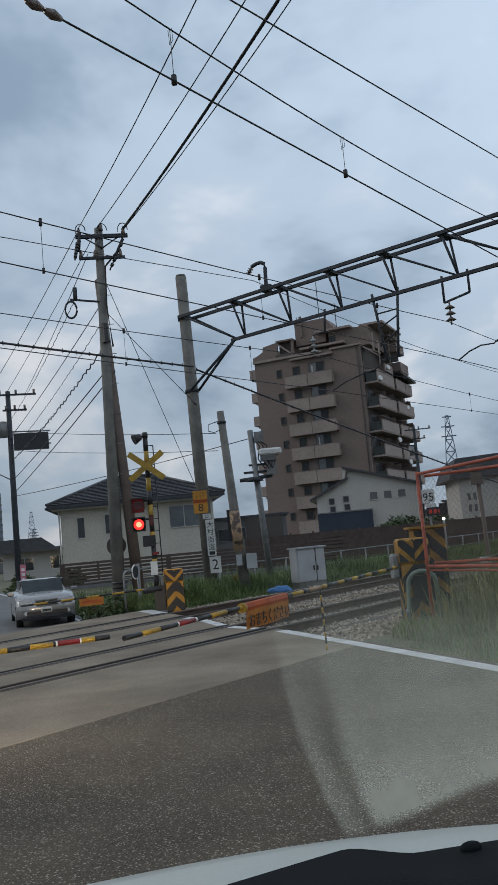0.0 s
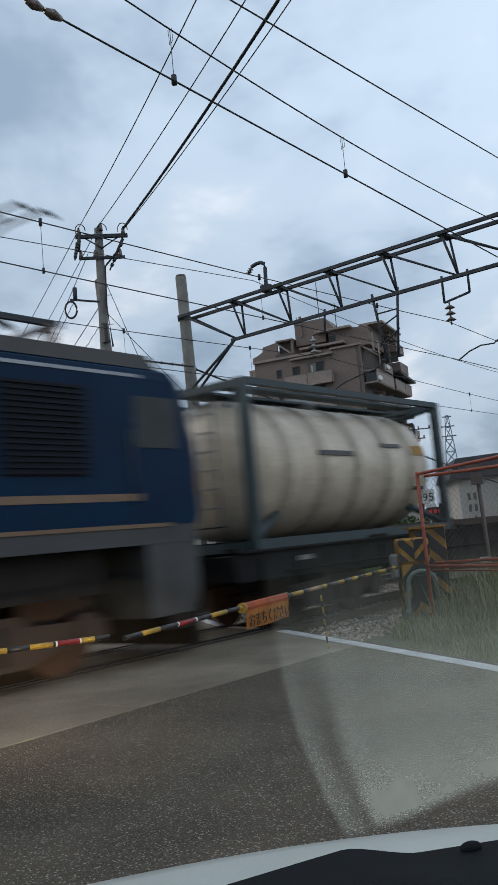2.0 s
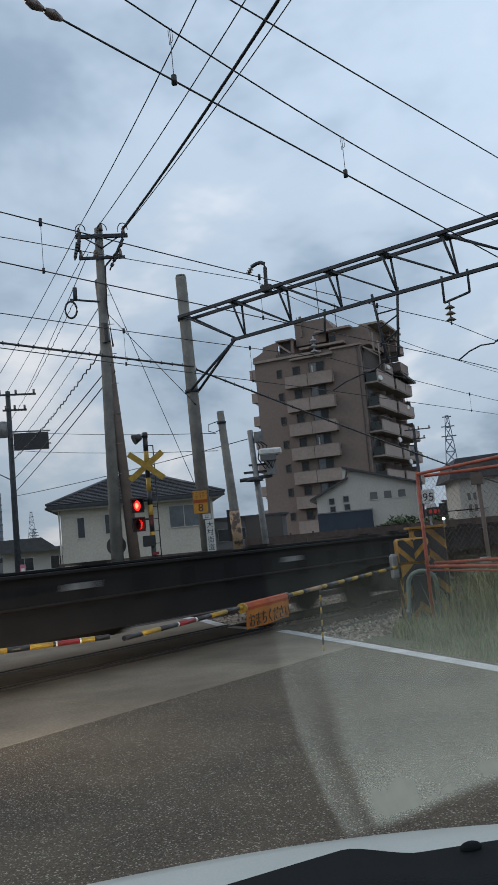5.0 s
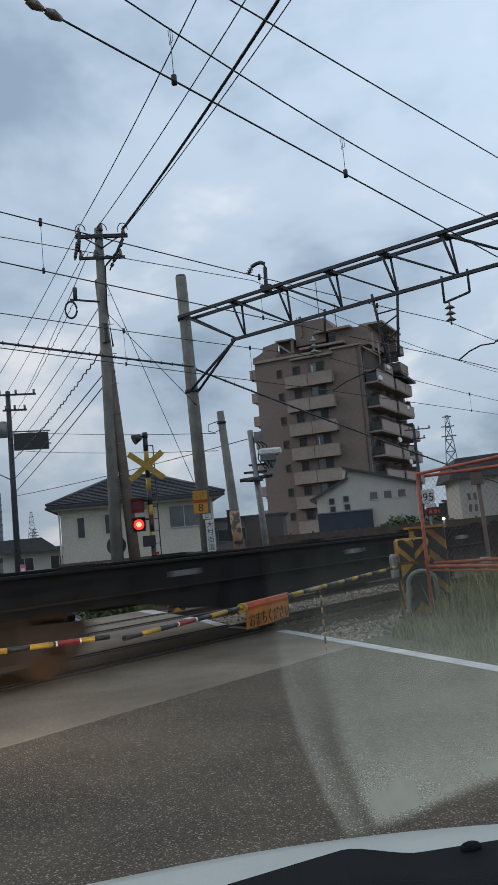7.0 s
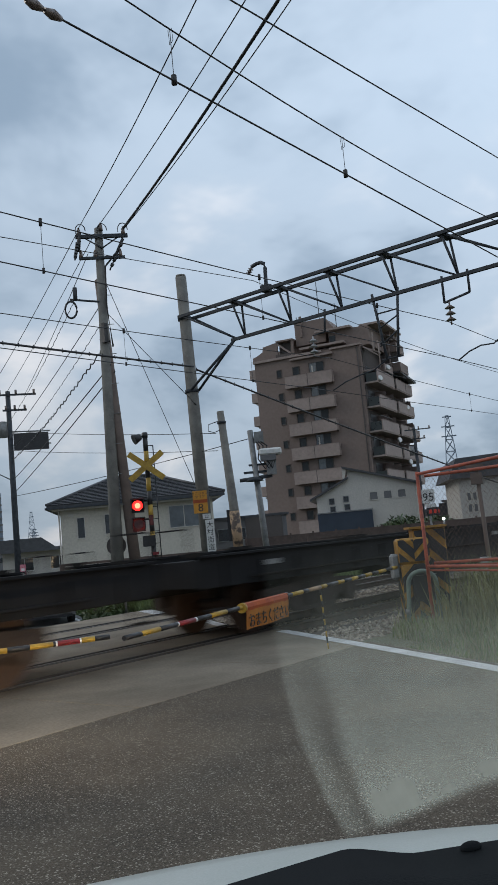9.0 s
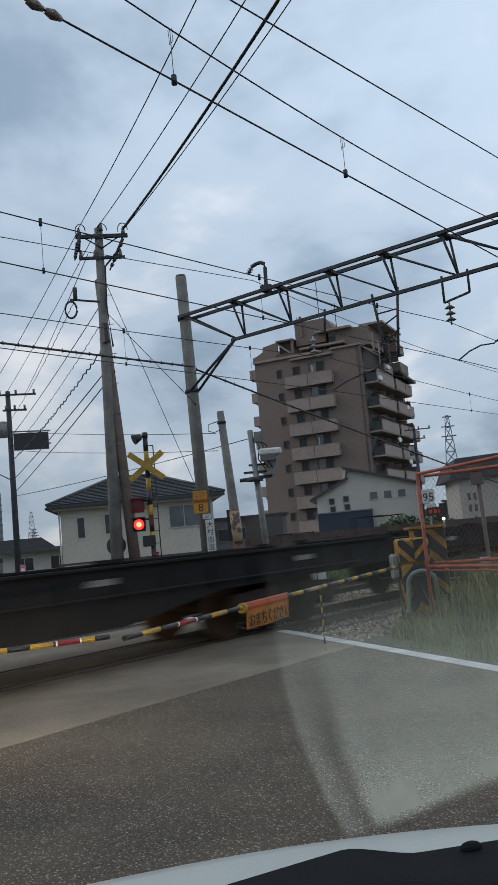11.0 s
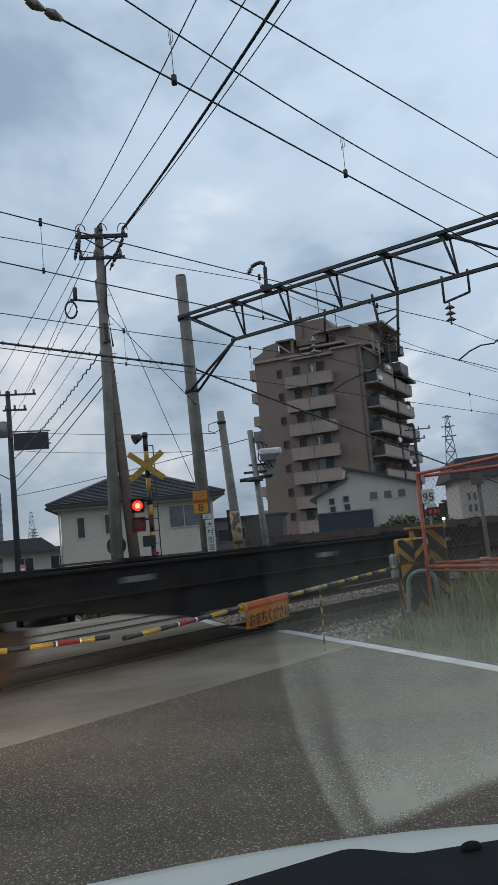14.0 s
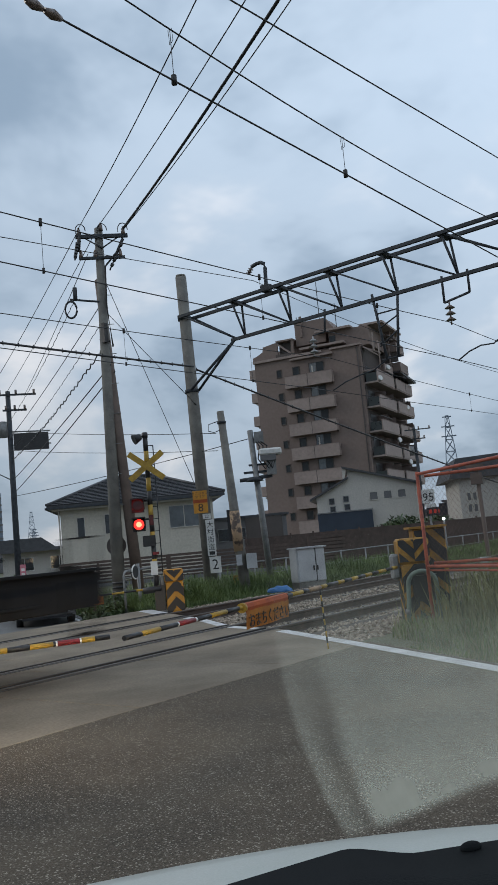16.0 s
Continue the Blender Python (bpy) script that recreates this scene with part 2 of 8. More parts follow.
    car_white=mat("white_car_paint", (0.58, 0.61, 0.57), (0.52, 0.55, 0.51), rough=0.35, scale=2, fine=200, bump=0.02, coat=0.2),
    tyre=mat("tyre_rubber", (0.02, 0.02, 0.02), rough=0.85, scale=8),
    dash=mat("black_dashboard", (0.010, 0.012, 0.013), (0.006, 0.007, 0.008), spec=0.1, rough=0.8, scale=6, fine=300),
    lens=mat("clear_lamp_lens", (0.55, 0.56, 0.58), (0.45, 0.46, 0.48), rough=0.1, scale=8, bump=0),
    plate=mat("plate_white", (0.65, 0.66, 0.66), rough=0.5, scale=9),
    pipe_green=mat("weathered_green_pipe", (0.16, 0.21, 0.17), (0.10, 0.13, 0.11), rough=0.6, scale=8),
    blue_sheet=mat("blue_tarpaulin", (0.02, 0.14, 0.36), (0.015, 0.10, 0.27), rough=0.5, scale=6),
    mesh_wire=mat("dull_mesh_wire", (0.13, 0.085, 0.07), (0.08, 0.05, 0.045), rough=0.7, scale=9, bump=0),
    edge_steel=mat("dark_edge_steel", (0.035, 0.03, 0.027), (0.02, 0.018, 0.016), rough=0.7, scale=5),
    wrap=mat("faded_wrap", (0.34, 0.23, 0.14), (0.07, 0.05, 0.04), rough=0.7, lo=0.42, hi=0.52, scale=5),
    glass_far=mat("far_window", (0.03, 0.036, 0.04), (0.018, 0.022, 0.025), rough=0.35, scale=2, bump=0, spec=0.35),
    sign_orange=mat("sign_orange", (0.62, 0.28, 0.025), (0.5, 0.22, 0.02), rough=0.5, scale=5),
    screen=mat("smoked_screen", (0.030, 0.038, 0.036), (0.02, 0.025, 0.024), rough=0.3, scale=1.0, bump=0),
    dark_green=mat("dark_green_panel", (0.03, 0.055, 0.04), rough=0.6, scale=3),
    banner=mat("pink_banner", (0.55, 0.20, 0.25), (0.42, 0.14, 0.18), rough=0.7, scale=5),
)


# ---- mesh helpers ----
def block(bm, c, s, m=None):
    """A box with centre c and size s, turned by m."""
    v = []
    for dx in (-0.5, 0.5):
        for dy in (-0.5, 0.5):
            for dz in (-0.5, 0.5):
                p = Vector((c[0] + dx * s[0], c[1] + dy * s[1], c[2] + dz * s[2]))
                v.append(bm.verts.new(m @ p if m else p))
    for f in ((0, 1, 3, 2), (4, 6, 7, 5), (0, 4, 5, 1), (2, 3, 7, 6), (0, 2, 6, 4), (1, 5, 7, 3)):
        bm.faces.new([v[i] for i in f])
    return v


def soft_block(bm, c, s, r=0.02, seg=1):
    """A box with its edges rounded."""
    tmp = bmesh.new()
    block(tmp, c, s)
    bmesh.ops.bevel(tmp, geom=tmp.edges[:], offset=r, segments=seg, affect="EDGES", profile=0.5)
    join(bm, tmp)


def join(bm, tmp, m=None):
    new_v = {}
    for v in tmp.verts:
        new_v[v] = bm.verts.new(m @ v.co if m else v.co)
    for f in tmp.faces:
        nf = bm.faces.new([new_v[v] for v in f.verts])
        nf.smooth = f.smooth
    tmp.free()


def rod(bm, p0, p1, r0, r1=None, n=10, caps=True):
    """A tapered round bar from p0 to p1."""
    p0, p1 = Vector(p0), Vector(p1)
    r1 = r0 if r1 is None else r1
    q = (p1 - p0).to_track_quat("Z", "Y")
    rings = []
    for p, r in ((p0, r0), (p1, r1)):
        rings.append([bm.verts.new(p + q @ Vector((r * math.cos(2 * math.pi * i / n), r * math.sin(2 * math.pi * i / n), 0))) for i in range(n)])
    for i in range(n):
        f = bm.faces.new((rings[0][i], rings[0][(i + 1) % n], rings[1][(i + 1) % n], rings[1][i]))
        f.smooth = n > 5
    if caps:
        bm.faces.new(rings[0][::-1])
        bm.faces.new(rings[1])


def tube(bm, pts, r, n=6):
    """A round bar along a line of points."""
    pts = [Vector(p) for p in pts]
    rings = []
    for k, p in enumerate(pts):
        d = (pts[min(k + 1, len(pts) - 1)] - pts[max(k - 1, 0)]).normalized()
        side = d.cross(Vector((0, 0, 1)))
        if side.length < 0.05:
            side = d.cross(Vector((0, 1, 0)))
        side.normalize()
        up = side.cross(d)
        rings.append([bm.verts.new(p + r * (math.cos(2 * math.pi * i / n) * side + math.sin(2 * math.pi * i / n) * up)) for i in range(n)])
    for a, b in zip(rings, rings[1:]):
        for i in range(n):
            f = bm.faces.new((a[i], a[(i + 1) % n], b[(i + 1) % n], b[i]))
            f.smooth = True
    bm.faces.new(rings[0][::-1])
    bm.faces.new(rings[-1])


def prism(bm, outline, a, b, axis="y"):
    """An outline of (p, q) pairs drawn out along an axis from a to b."""
    def at(p, q, t):
        return {"x": (t, p, q), "y": (p, t, q), "z": (p, q, t)}[axis]
    va = [bm.verts.new(at(p, q, a)) for p, q in outline]
    vb = [bm.verts.new(at(p, q, b)) for p, q in outline]
    n = len(outline)
    bm.faces.new(va)
    bm.faces.new(vb[::-1])
    for i in range(n):
        bm.faces.new((va[i], va[(i + 1) % n], vb[(i + 1) % n], vb[i]))


def loft(bm, rings):
    """A closed body through outlines of equal length, one above another."""
    vs = [[bm.verts.new(p) for p in r] for r in rings]
    n = len(vs[0])
    for a, b in zip(vs, vs[1:]):
        for i in range(n):
            bm.faces.new((a[i], a[(i + 1) % n], b[(i + 1) % n], b[i]))
    bm.faces.new(vs[0][::-1])
    bm.faces.new(vs[-1])


def mesh_of(name, bm, material):
    bmesh.ops.recalc_face_normals(bm, faces=bm.faces[:])
    me = bpy.data.meshes.new(name)
    bm.to_mesh(me)
    bm.free()
    me.materials.append(material)
    return me


def part(name, bm, material, parent, label=""):
    me = bm if isinstance(bm, bpy.types.Mesh) else mesh_of(name, bm, material)
    ob = new(name, me)
    ob.parent = parent
    return tagged(ob, label)


def thing(name, m, label, category, group="", kind=""):
    ob = new(name)
    ob.empty_display_size = 0.2
    ob.matrix_basis = m
    return tagged(ob, label, category, group, kind)


def solid(name, bm, material, label, category, m=None, group="", kind=""):
    """A thing of a single mesh."""
    ob = new(name, mesh_of(name, bm, material))
    if m:
        ob.matrix_basis = m
    return tagged(ob, label, category, group, kind)


def boxes(*bs, m=None):
    bm = bmesh.new()
    for c, s in bs:
        block(bm, c, s, m)
    return bm


def rods(*rs, n=8):
    bm = bmesh.new()
    for r in rs:
        rod(bm, *r, n=n)
    return bm


def writing(name, text, size, material, parent, m, label=""):
    cu = bpy.data.curves.new(name, "FONT")
    cu.body, cu.size, cu.align_x, cu.align_y, cu.extrude, cu.resolution_u = text, size, "CENTER", "CENTER", 0.002, 2
    tmp = bpy.data.objects.new("tmp_text", cu)
    me = bpy.data.meshes.new_from_object(tmp)
    bpy.data.objects.remove(tmp)
    me.materials.clear()
    me.materials.append(material)
    ob = new(name, me)
    ob.parent = parent
    ob.matrix_basis = m
    return tagged(ob, label)


def facing(x, y, z=0.0, turn=0.0):
    """A frame whose -y side looks back at the origin of the plan."""
    return pose(x, y, z, 0, 0, math.degrees(math.atan2(y, x)) - 90 + turn)


# ---- ground, road and tracks ----
RD = Vector((0.495, 0.869, 0))       # the way of the road
RN = Vector((0.869, -0.495, 0))      # to the road's right


def level(x, y):
    """The height of the land: the line stands on a low bank."""
    def ease(t):
        t = min(1.0, max(0.0, t))
        return t * t * (3 - 2 * t)
    z = -0.70 * ease((y - 14.0) / 4.8) + 0.12 * ease((y - 23.0) / 7.0)
    z -= 0.26 * ease((y - 5.9) / 0.8) * (1 - ease((y - 14.0) / 3.0))
    return z - 0.03


def ground():
    xs = [-3000, -800, -200, -60, -20] + [i * 1.0 for i in range(-10, 61)] + [80, 120, 200, 500, 1200, 3500]
    ys = [-3000, -600, -100, -30, -10] + [i * 0.5 for i in range(-8, 61)] + [40, 60, 90, 150, 300, 700, 1500, 3500]
    verts = [(x, y, level(x, y)) for y in ys for x in xs]
    n = len(xs)
    faces = [(j * n + i, j * n + i + 1, (j + 1) * n + i + 1, (j + 1) * n + i) for j in range(len(ys) - 1) for i in range(n - 1)]
    me = bpy.data.meshes.new("ground")
    me.from_pydata(verts, [], faces)
    me.polygons.foreach_set("use_smooth", [True] * len(faces))
    me.materials.append(M["soil"])
    tagged(new("ground", me), "weedy brown soil beside the railway and road", "ground", kind="structure")


def strip(name, left, right, material, thick, label, category, cuts=1, lift=0.0):
    """A paved strip between two lines of points, with a thickness."""
    bm = bmesh.new()
    rows = []
    for a, b in zip(left, right):
        a, b = Vector(a), Vector(b)
        rows.append([(a.lerp(b, i / cuts)) for i in range(cuts + 1)])
    top = [[bm.verts.new((p.x, p.y, p.z + lift)) for p in r] for r in rows]
    low = [[bm.verts.new((p.x, p.y, p.z + lift - thick)) for p in r] for r in rows]
    k = len(rows)
    for i in range(k - 1):
        for j in range(cuts):
            bm.faces.new((top[i][j], top[i][j + 1], top[i + 1][j + 1], top[i + 1][j]))
        bm.faces.new((top[i][0], top[i + 1][0], low[i + 1][0], low[i][0]))
        bm.faces.new((top[i][cuts], low[i][cuts], low[i + 1][cuts], top[i + 1][cuts]))
    for i in (0, k - 1):
        for j in range(cuts):
            bm.faces.new((top[i][j], top[i][j + 1], low[i][j + 1], low[i][j]))
    return tagged(new(name, mesh_of(name, bm, material)), label, category, kind="structure")


def on_edge(y, off):
    """A point of the road's right-hand edge at y, moved off metres to the right."""
    pts = [(-60.0, -28.6), (3.37, 7.50), (5.67, 8.87), (7.8, 10.11), (9.29, 10.62), (10.6, 11.5), (13.4, 13.05), (17.0, 15.2), (30.0, 22.6), (60.0, 39.7), (400.0, 233.0)]
    for (y0, x0), (y1, x1) in zip(pts, pts[1:]):
        if y0 <= y <= y1:
            return Vector((x0 + (x1 - x0) * (y - y0) / (y1 - y0) + off, y, 0))


def road():
    near_y = [-40, -20, -10, -4, 0, 2, 3.4, 4.6, 5.645]
    strip("road_near", [on_edge(y, -10.6) for y in near_y], [on_edge(y, 0.16) for y in near_y], M["asphalt"], 0.12, "dark coarse asphalt road before the crossing", "road", cuts=8)
    far_y = [14.3, 15.2, 16.2, 17.2, 18.5, 22, 30, 45, 60, 120, 400]
    left = [on_edge(y, -10.2) + Vector((0, 0, level(0, y) + 0.05)) for y in far_y]
    right = [on_edge(y, 0.25) + Vector((0, 0, level(0, y) + 0.05)) for y in far_y]
    strip("road_far", left, right, M["asphalt_old"], 0.15, "grey worn asphalt road beyond the crossing", "road", cuts=4)


def deck():
    """The crossing's concrete deck in slabs, with the rails and their grooves between them."""
    base = strip("crossing_base", [Vector((-1.5, y, -0.035)) for y in (5.6, 7.8, 9.3, 10.6, 13.4, 14.35)], [on_edge(y, 0.08) + Vector((0, 0, -0.035)) for y in (5.6, 7.8, 9.3, 10.6, 13.4, 14.35)], M["gap"], 0.2, "grimy bed under the crossing deck", "crossing")
    bands = [(5.65, 8.04), (8.32, 9.20), (9.42, 11.52), (11.82, 12.72), (12.94, 14.32)]
    for y0, y1 in bands:
        x0, x1 = -1.4, on_edge((y0 + y1) / 2, 0.1).x
        n = max(2, round((x1 - x0) / 2.05))
        for i in range(n):
            a, b = x0 + (x1 - x0) * i / n, x0 + (x1 - x0) * (i + 1) / n
            bm = bmesh.new()
            ea = eb = 0.0
            if i == n - 1:
                ea, eb = on_edge(y0, 0.1).x - x1, on_edge(y1, 0.1).x - x1
            zt = 0.0
            vs = [(a + 0.004, y0), (b - 0.004 + ea, y0), (b - 0.004 + eb, y1), (a + 0.004, y1)]
            prism(bm, vs, -0.16, zt, "z")
            bmesh.ops.bevel(bm, geom=[e for e in bm.edges if all(v.co.z > -0.01 for v in e.verts)], offset=0.006, segments=1, affect="EDGES")
            part("deck_slab", bm, M["concrete"], base)
        # dark steel edging along the grooves
        for ye, s in ((y0, 1), (y1, -1)):
            if 5.7 < ye < 14.2:
                xe = on_edge(ye, 0.1).x
                part("edge_strip", boxes((((x0 + xe) / 2, ye + s * 0.022, -0.035), (xe - x0, 0.045, 0.078))), M["edge_steel"], base, "dark steel slab edging")
    return base


def rails():
    for y, who in ((8.165, "near_track"), (9.295, "near_track"), (11.65, "far_track"), (12.78, "far_track")):
        t = thing("rail", pose(0, y, 0), "rusty steel rail with a worn shiny head", "rail", group="rails", kind="structure")
        prof = [(-0.064, -0.15), (0.064, -0.15), (0.064, -0.138), (0.01, -0.12), (0.01, -0.045), (0.033, -0.03), (0.033, -0.006), (-0.033, -0.006), (-0.033, -0.03), (-0.01, -0.045), (-0.01, -0.12), (-0.064, -0.138)]
        bm = bmesh.new()
        prism(bm, prof, -150, 260, "x")
        part("web_and_foot", bm, M["rail"], t)
        bm = bmesh.new()
        prism(bm, [(-0.033, -0.006), (0.033, -0.006), (0.028, 0.003), (-0.028, 0.003)], -150, 260, "x")
        part("head", bm, M["rail_top"], t, "worn shiny rail head")


def ballast():
    """Two beds of broken stone with concrete sleepers, beside the crossing deck."""
    for c, name in ((8.73, "ballast_bed_near"), (12.21, "ballast_bed_far")):
        for x0, x1 in ((11.15 if c < 10 else 13.0, 260.0), (-150.0, -1.6)):
            bm = bmesh.new()
            prism(bm, [(c - 2.05, -0.36), (c - 1.45, -0.17), (c + 1.45, -0.17), (c + 2.05, -0.36)], x0, x1, "x")
            ob = new(name, mesh_of(name, bm, M["ballast"]))
            tagged(ob, "bed of rusty grey crushed ballast stones", "ballast", kind="structure")
    bm = bmesh.new()
    prism(bm, [(5.75, -0.30), (5.95, -0.07), (7.4, -0.07), (7.6, -0.30)], 9.5, 60.0, "x")
    for v in bm.verts:
        if v.co.x < 10:
            v.co.x = on_edge(min(7.8, max(5.6, v.co.y)), 0.16).x
    tagged(new("ballast_shoulder", mesh_of("ballast_shoulder", bm, M["ballast"])), "shoulder of grey crushed stone beside the track", "ballast", kind="structure")
    me = None
    for c in (8.73, 12.21):
        for i in range(60):
            x = 12.2 + i * 0.6 + (1.4 if c > 10 else 0)
            if me is None:
                bm = bmesh.new()
                prism(bm, [(-0.11, -0.16), (0.11, -0.16), (0.085, 0.0), (-0.085, 0.0)], -1.0, 1.0, "y")
                me = mesh_of("sleeper", bm, M["pole"])
            tagged(new("sleeper", me), "grey concrete railway sleeper under the rails", "sleeper", group="sleepers", kind="structure").matrix_basis = pose(x, c, -0.135)


def stones():
    """Loose stones of the ballast, too many to count."""
    rng = np.random.default_rng(4)
    base = np.array([(1, 0, 0), (-1, 0, 0), (0, 1, 0), (0, -1, 0), (0, 0, 1), (0, 0, -1)], float)
    tri = [(0, 2, 4), (2, 1, 4), (1, 3, 4), (3, 0, 4), (2, 0, 5), (1, 2, 5), (3, 1, 5), (0, 3, 5)]
    verts, faces = [], []

    def put(x, y, z, s):
        k = len(verts)
        r = rng.uniform(0.65, 1.25, (6, 1)) * s
        a = rng.uniform(0, 6.28)
        pts = base * r * np.array([1, 1, 0.75])
        ca, sa = math.cos(a), math.sin(a)
        tilt = rng.uniform(-0.5, 0.5)
        for p in pts:
            px, py = p[0] * ca - p[1] * sa, p[0] * sa + p[1] * ca
            verts.append((x + px, y + py, z + p[2] + tilt * px))
        faces.extend((k + a_, k + b_, k + c_) for a_, b_, c_ in tri)
    n = 0
    while n < 19000:
        y = rng.uniform(5.9, 14.4)
        x0 = on_edge(max(5.6, min(y, 13.3)), 0.12).x
        x = x0 + abs(rng.exponential(4.2))
        if x > 45:
            continue
        z = -0.15
        if y < 7.0:
            z = -0.05 + 0.02 * noise.noise(Vector((x, y, 0)))
        if 10.2 < y < 10.75:
            z = -0.17
        near_rail = min(abs(y - r) for r in (8.165, 9.295, 11.65, 12.78))
        if near_rail < 0.08:
            continue
        put(x, y, z + rng.uniform(-0.015, 0.02), rng.uniform(0.016, 0.034) * (1 + x / 60))
        n += 1
    me = bpy.data.meshes.new("ballast_stones")
    me.from_pydata(verts, [], faces)
    me.materials.append(M["stone"])
    tagged(new("ballast_stones", me), "loose crushed grey and brown ballast stones", "stones", kind="stuff")


def markings():
    def line(name, pts, w, label):
        bm = bmesh.new()
        L, R = [], []
        for k, p in enumerate(pts):
            d = (Vector(pts[min(k + 1, len(pts) - 1)]) - Vector(pts[max(0, k - 1)]))
            d.z = 0
            d.normalize()
            s = Vector((d.y, -d.x, 0)) * w / 2
            q = Vector(p)
            L.append(bm.verts.new(q - s + Vector((0, 0, 0.005))))
            R.append(bm.verts.new(q + s + Vector((0, 0, 0.005))))
        for i in range(len(pts) - 1):
            bm.faces.new((L[i], R[i], R[i + 1], L[i + 1]))
        r = bmesh.ops.extrude_face_region(bm, geom=bm.faces[:])
        for v in r["geom"]:
            if isinstance(v, bmesh.types.BMVert):
                v.co.z -= 0.004
        solid(name, bm, M["white_paint"], label, "road marking", kind="structure")
    line("edge_line", [on_edge(y, -0.06) for y in (-30, -10, 0, 2, 3.4, 4.6, 5.67, 6.7, 7.75)], 0.17, "worn white painted line along the road edge")
    line("edge_line", [on_edge(y, -0.06) for y in (8.42, 8.8, 9.12)], 0.15, "short worn white line across the crossing deck")
    line("edge_line", [on_edge(y, -0.04) for y in (9.5, 10.6, 11.4)], 0.17, "worn white painted line along the road edge")
    z = lambda y: level(0, y) + 0.05
    line("stop_line", [(10.9, 18.95, z(18.95)), (14.03, 17.27, z(17.27))], 0.40, "white painted stop line before the crossing")
    line("edge_line", [on_edge(y, -0.1) + Vector((0, 0, z(y))) for y in (19, 22, 30, 60)], 0.15, "worn white painted line along the road edge")
    line("edge_line", [on_edge(y, -0.05) + Vector((0, 0, 0.0)) for y in (12.98, 13.5, 14.2)], 0.3, "worn white painted line beyond the far track")


ground()
road()
deck()
rails()
ballast()
stones()
markings()


# ---- the freight train, from its front at x = 0 backwards along +x ----
def wheelset(t, x, r=0.43):
    bm = bmesh.new()
    for y in (-0.56, 0.56):
        rod(bm, (x, y - 0.065, r), (x, y + 0.065, r), r, n=20)
    rod(bm, (x, -0.8, r), (x, 0.8, r), 0.075, n=8)
    part("wheelset", bm, M["wheel"], t, "rusty steel wheel pair on an axle")


def bogie(t, x, base=1.9, wheel=0.43, half=1.0):
    for y in (-half, half):
        bm = bmesh.new()
        prism(bm, [(x - base / 2 - 0.32, 0.42), (x - base / 2 - 0.3, 0.62), (x - 0.5, 0.66), (x - 0.35, 0.78), (x + 0.35, 0.78), (x + 0.5, 0.66), (x + base / 2 + 0.3, 0.62), (x + base / 2 + 0.32, 0.42), (x + base / 2 - 0.25, 0.40), (x + 0.45, 0.24), (x - 0.45, 0.24), (x - base / 2 + 0.25, 0.40)], y - 0.07, y + 0.07, "y")
        part("bogie_frame", bm, M["bogie"], t, "rusty cast bogie side frame")
        for dx in (-base / 2, base / 2):
            bm = bmesh.new()
            rod(bm, (x + dx, y - 0.16, wheel), (x + dx, y + 0.16, wheel), 0.16, n=12)
            part("axle_box", bm, M["bogie"], t)
        bm = bmesh.new()
        for dx in (-0.14, 0.14):
            rod(bm, (x + dx, y * 1.02, 0.30), (x + dx, y * 1.02, 0.70), 0.08, n=8)
        part("bogie_spring", bm, M["under"], t)
    for dx in (-base / 2, base / 2):
        wheelset(t, x + dx, wheel)
    part("bolster", boxes(((x, 0, 0.62), (0.5, 1.9, 0.24))), M["under"], t)


def louvre(t, x0, x1, z0, z1, y, material, n=14, frame=True):
    bm = bmesh.new()
    block(bm, ((x0 + x1) / 2, y * 0.999, (z0 + z1) / 2), (x1 - x0, 0.02, z1 - z0))
    part("louvre_back", bm, M["louvre"], t)
    bm = bmesh.new()
    for i in range(n):
        z = z0 + (z1 - z0) * (i + 0.5) / n
        s = -1 if y < 0 else 1
        block(bm, ((x0 + x1) / 2, y + s * 0.018, z), (x1 - x0 - 0.04, 0.03, (z1 - z0) / n * 0.42))
    part("louvre_slats", bm, material, t)


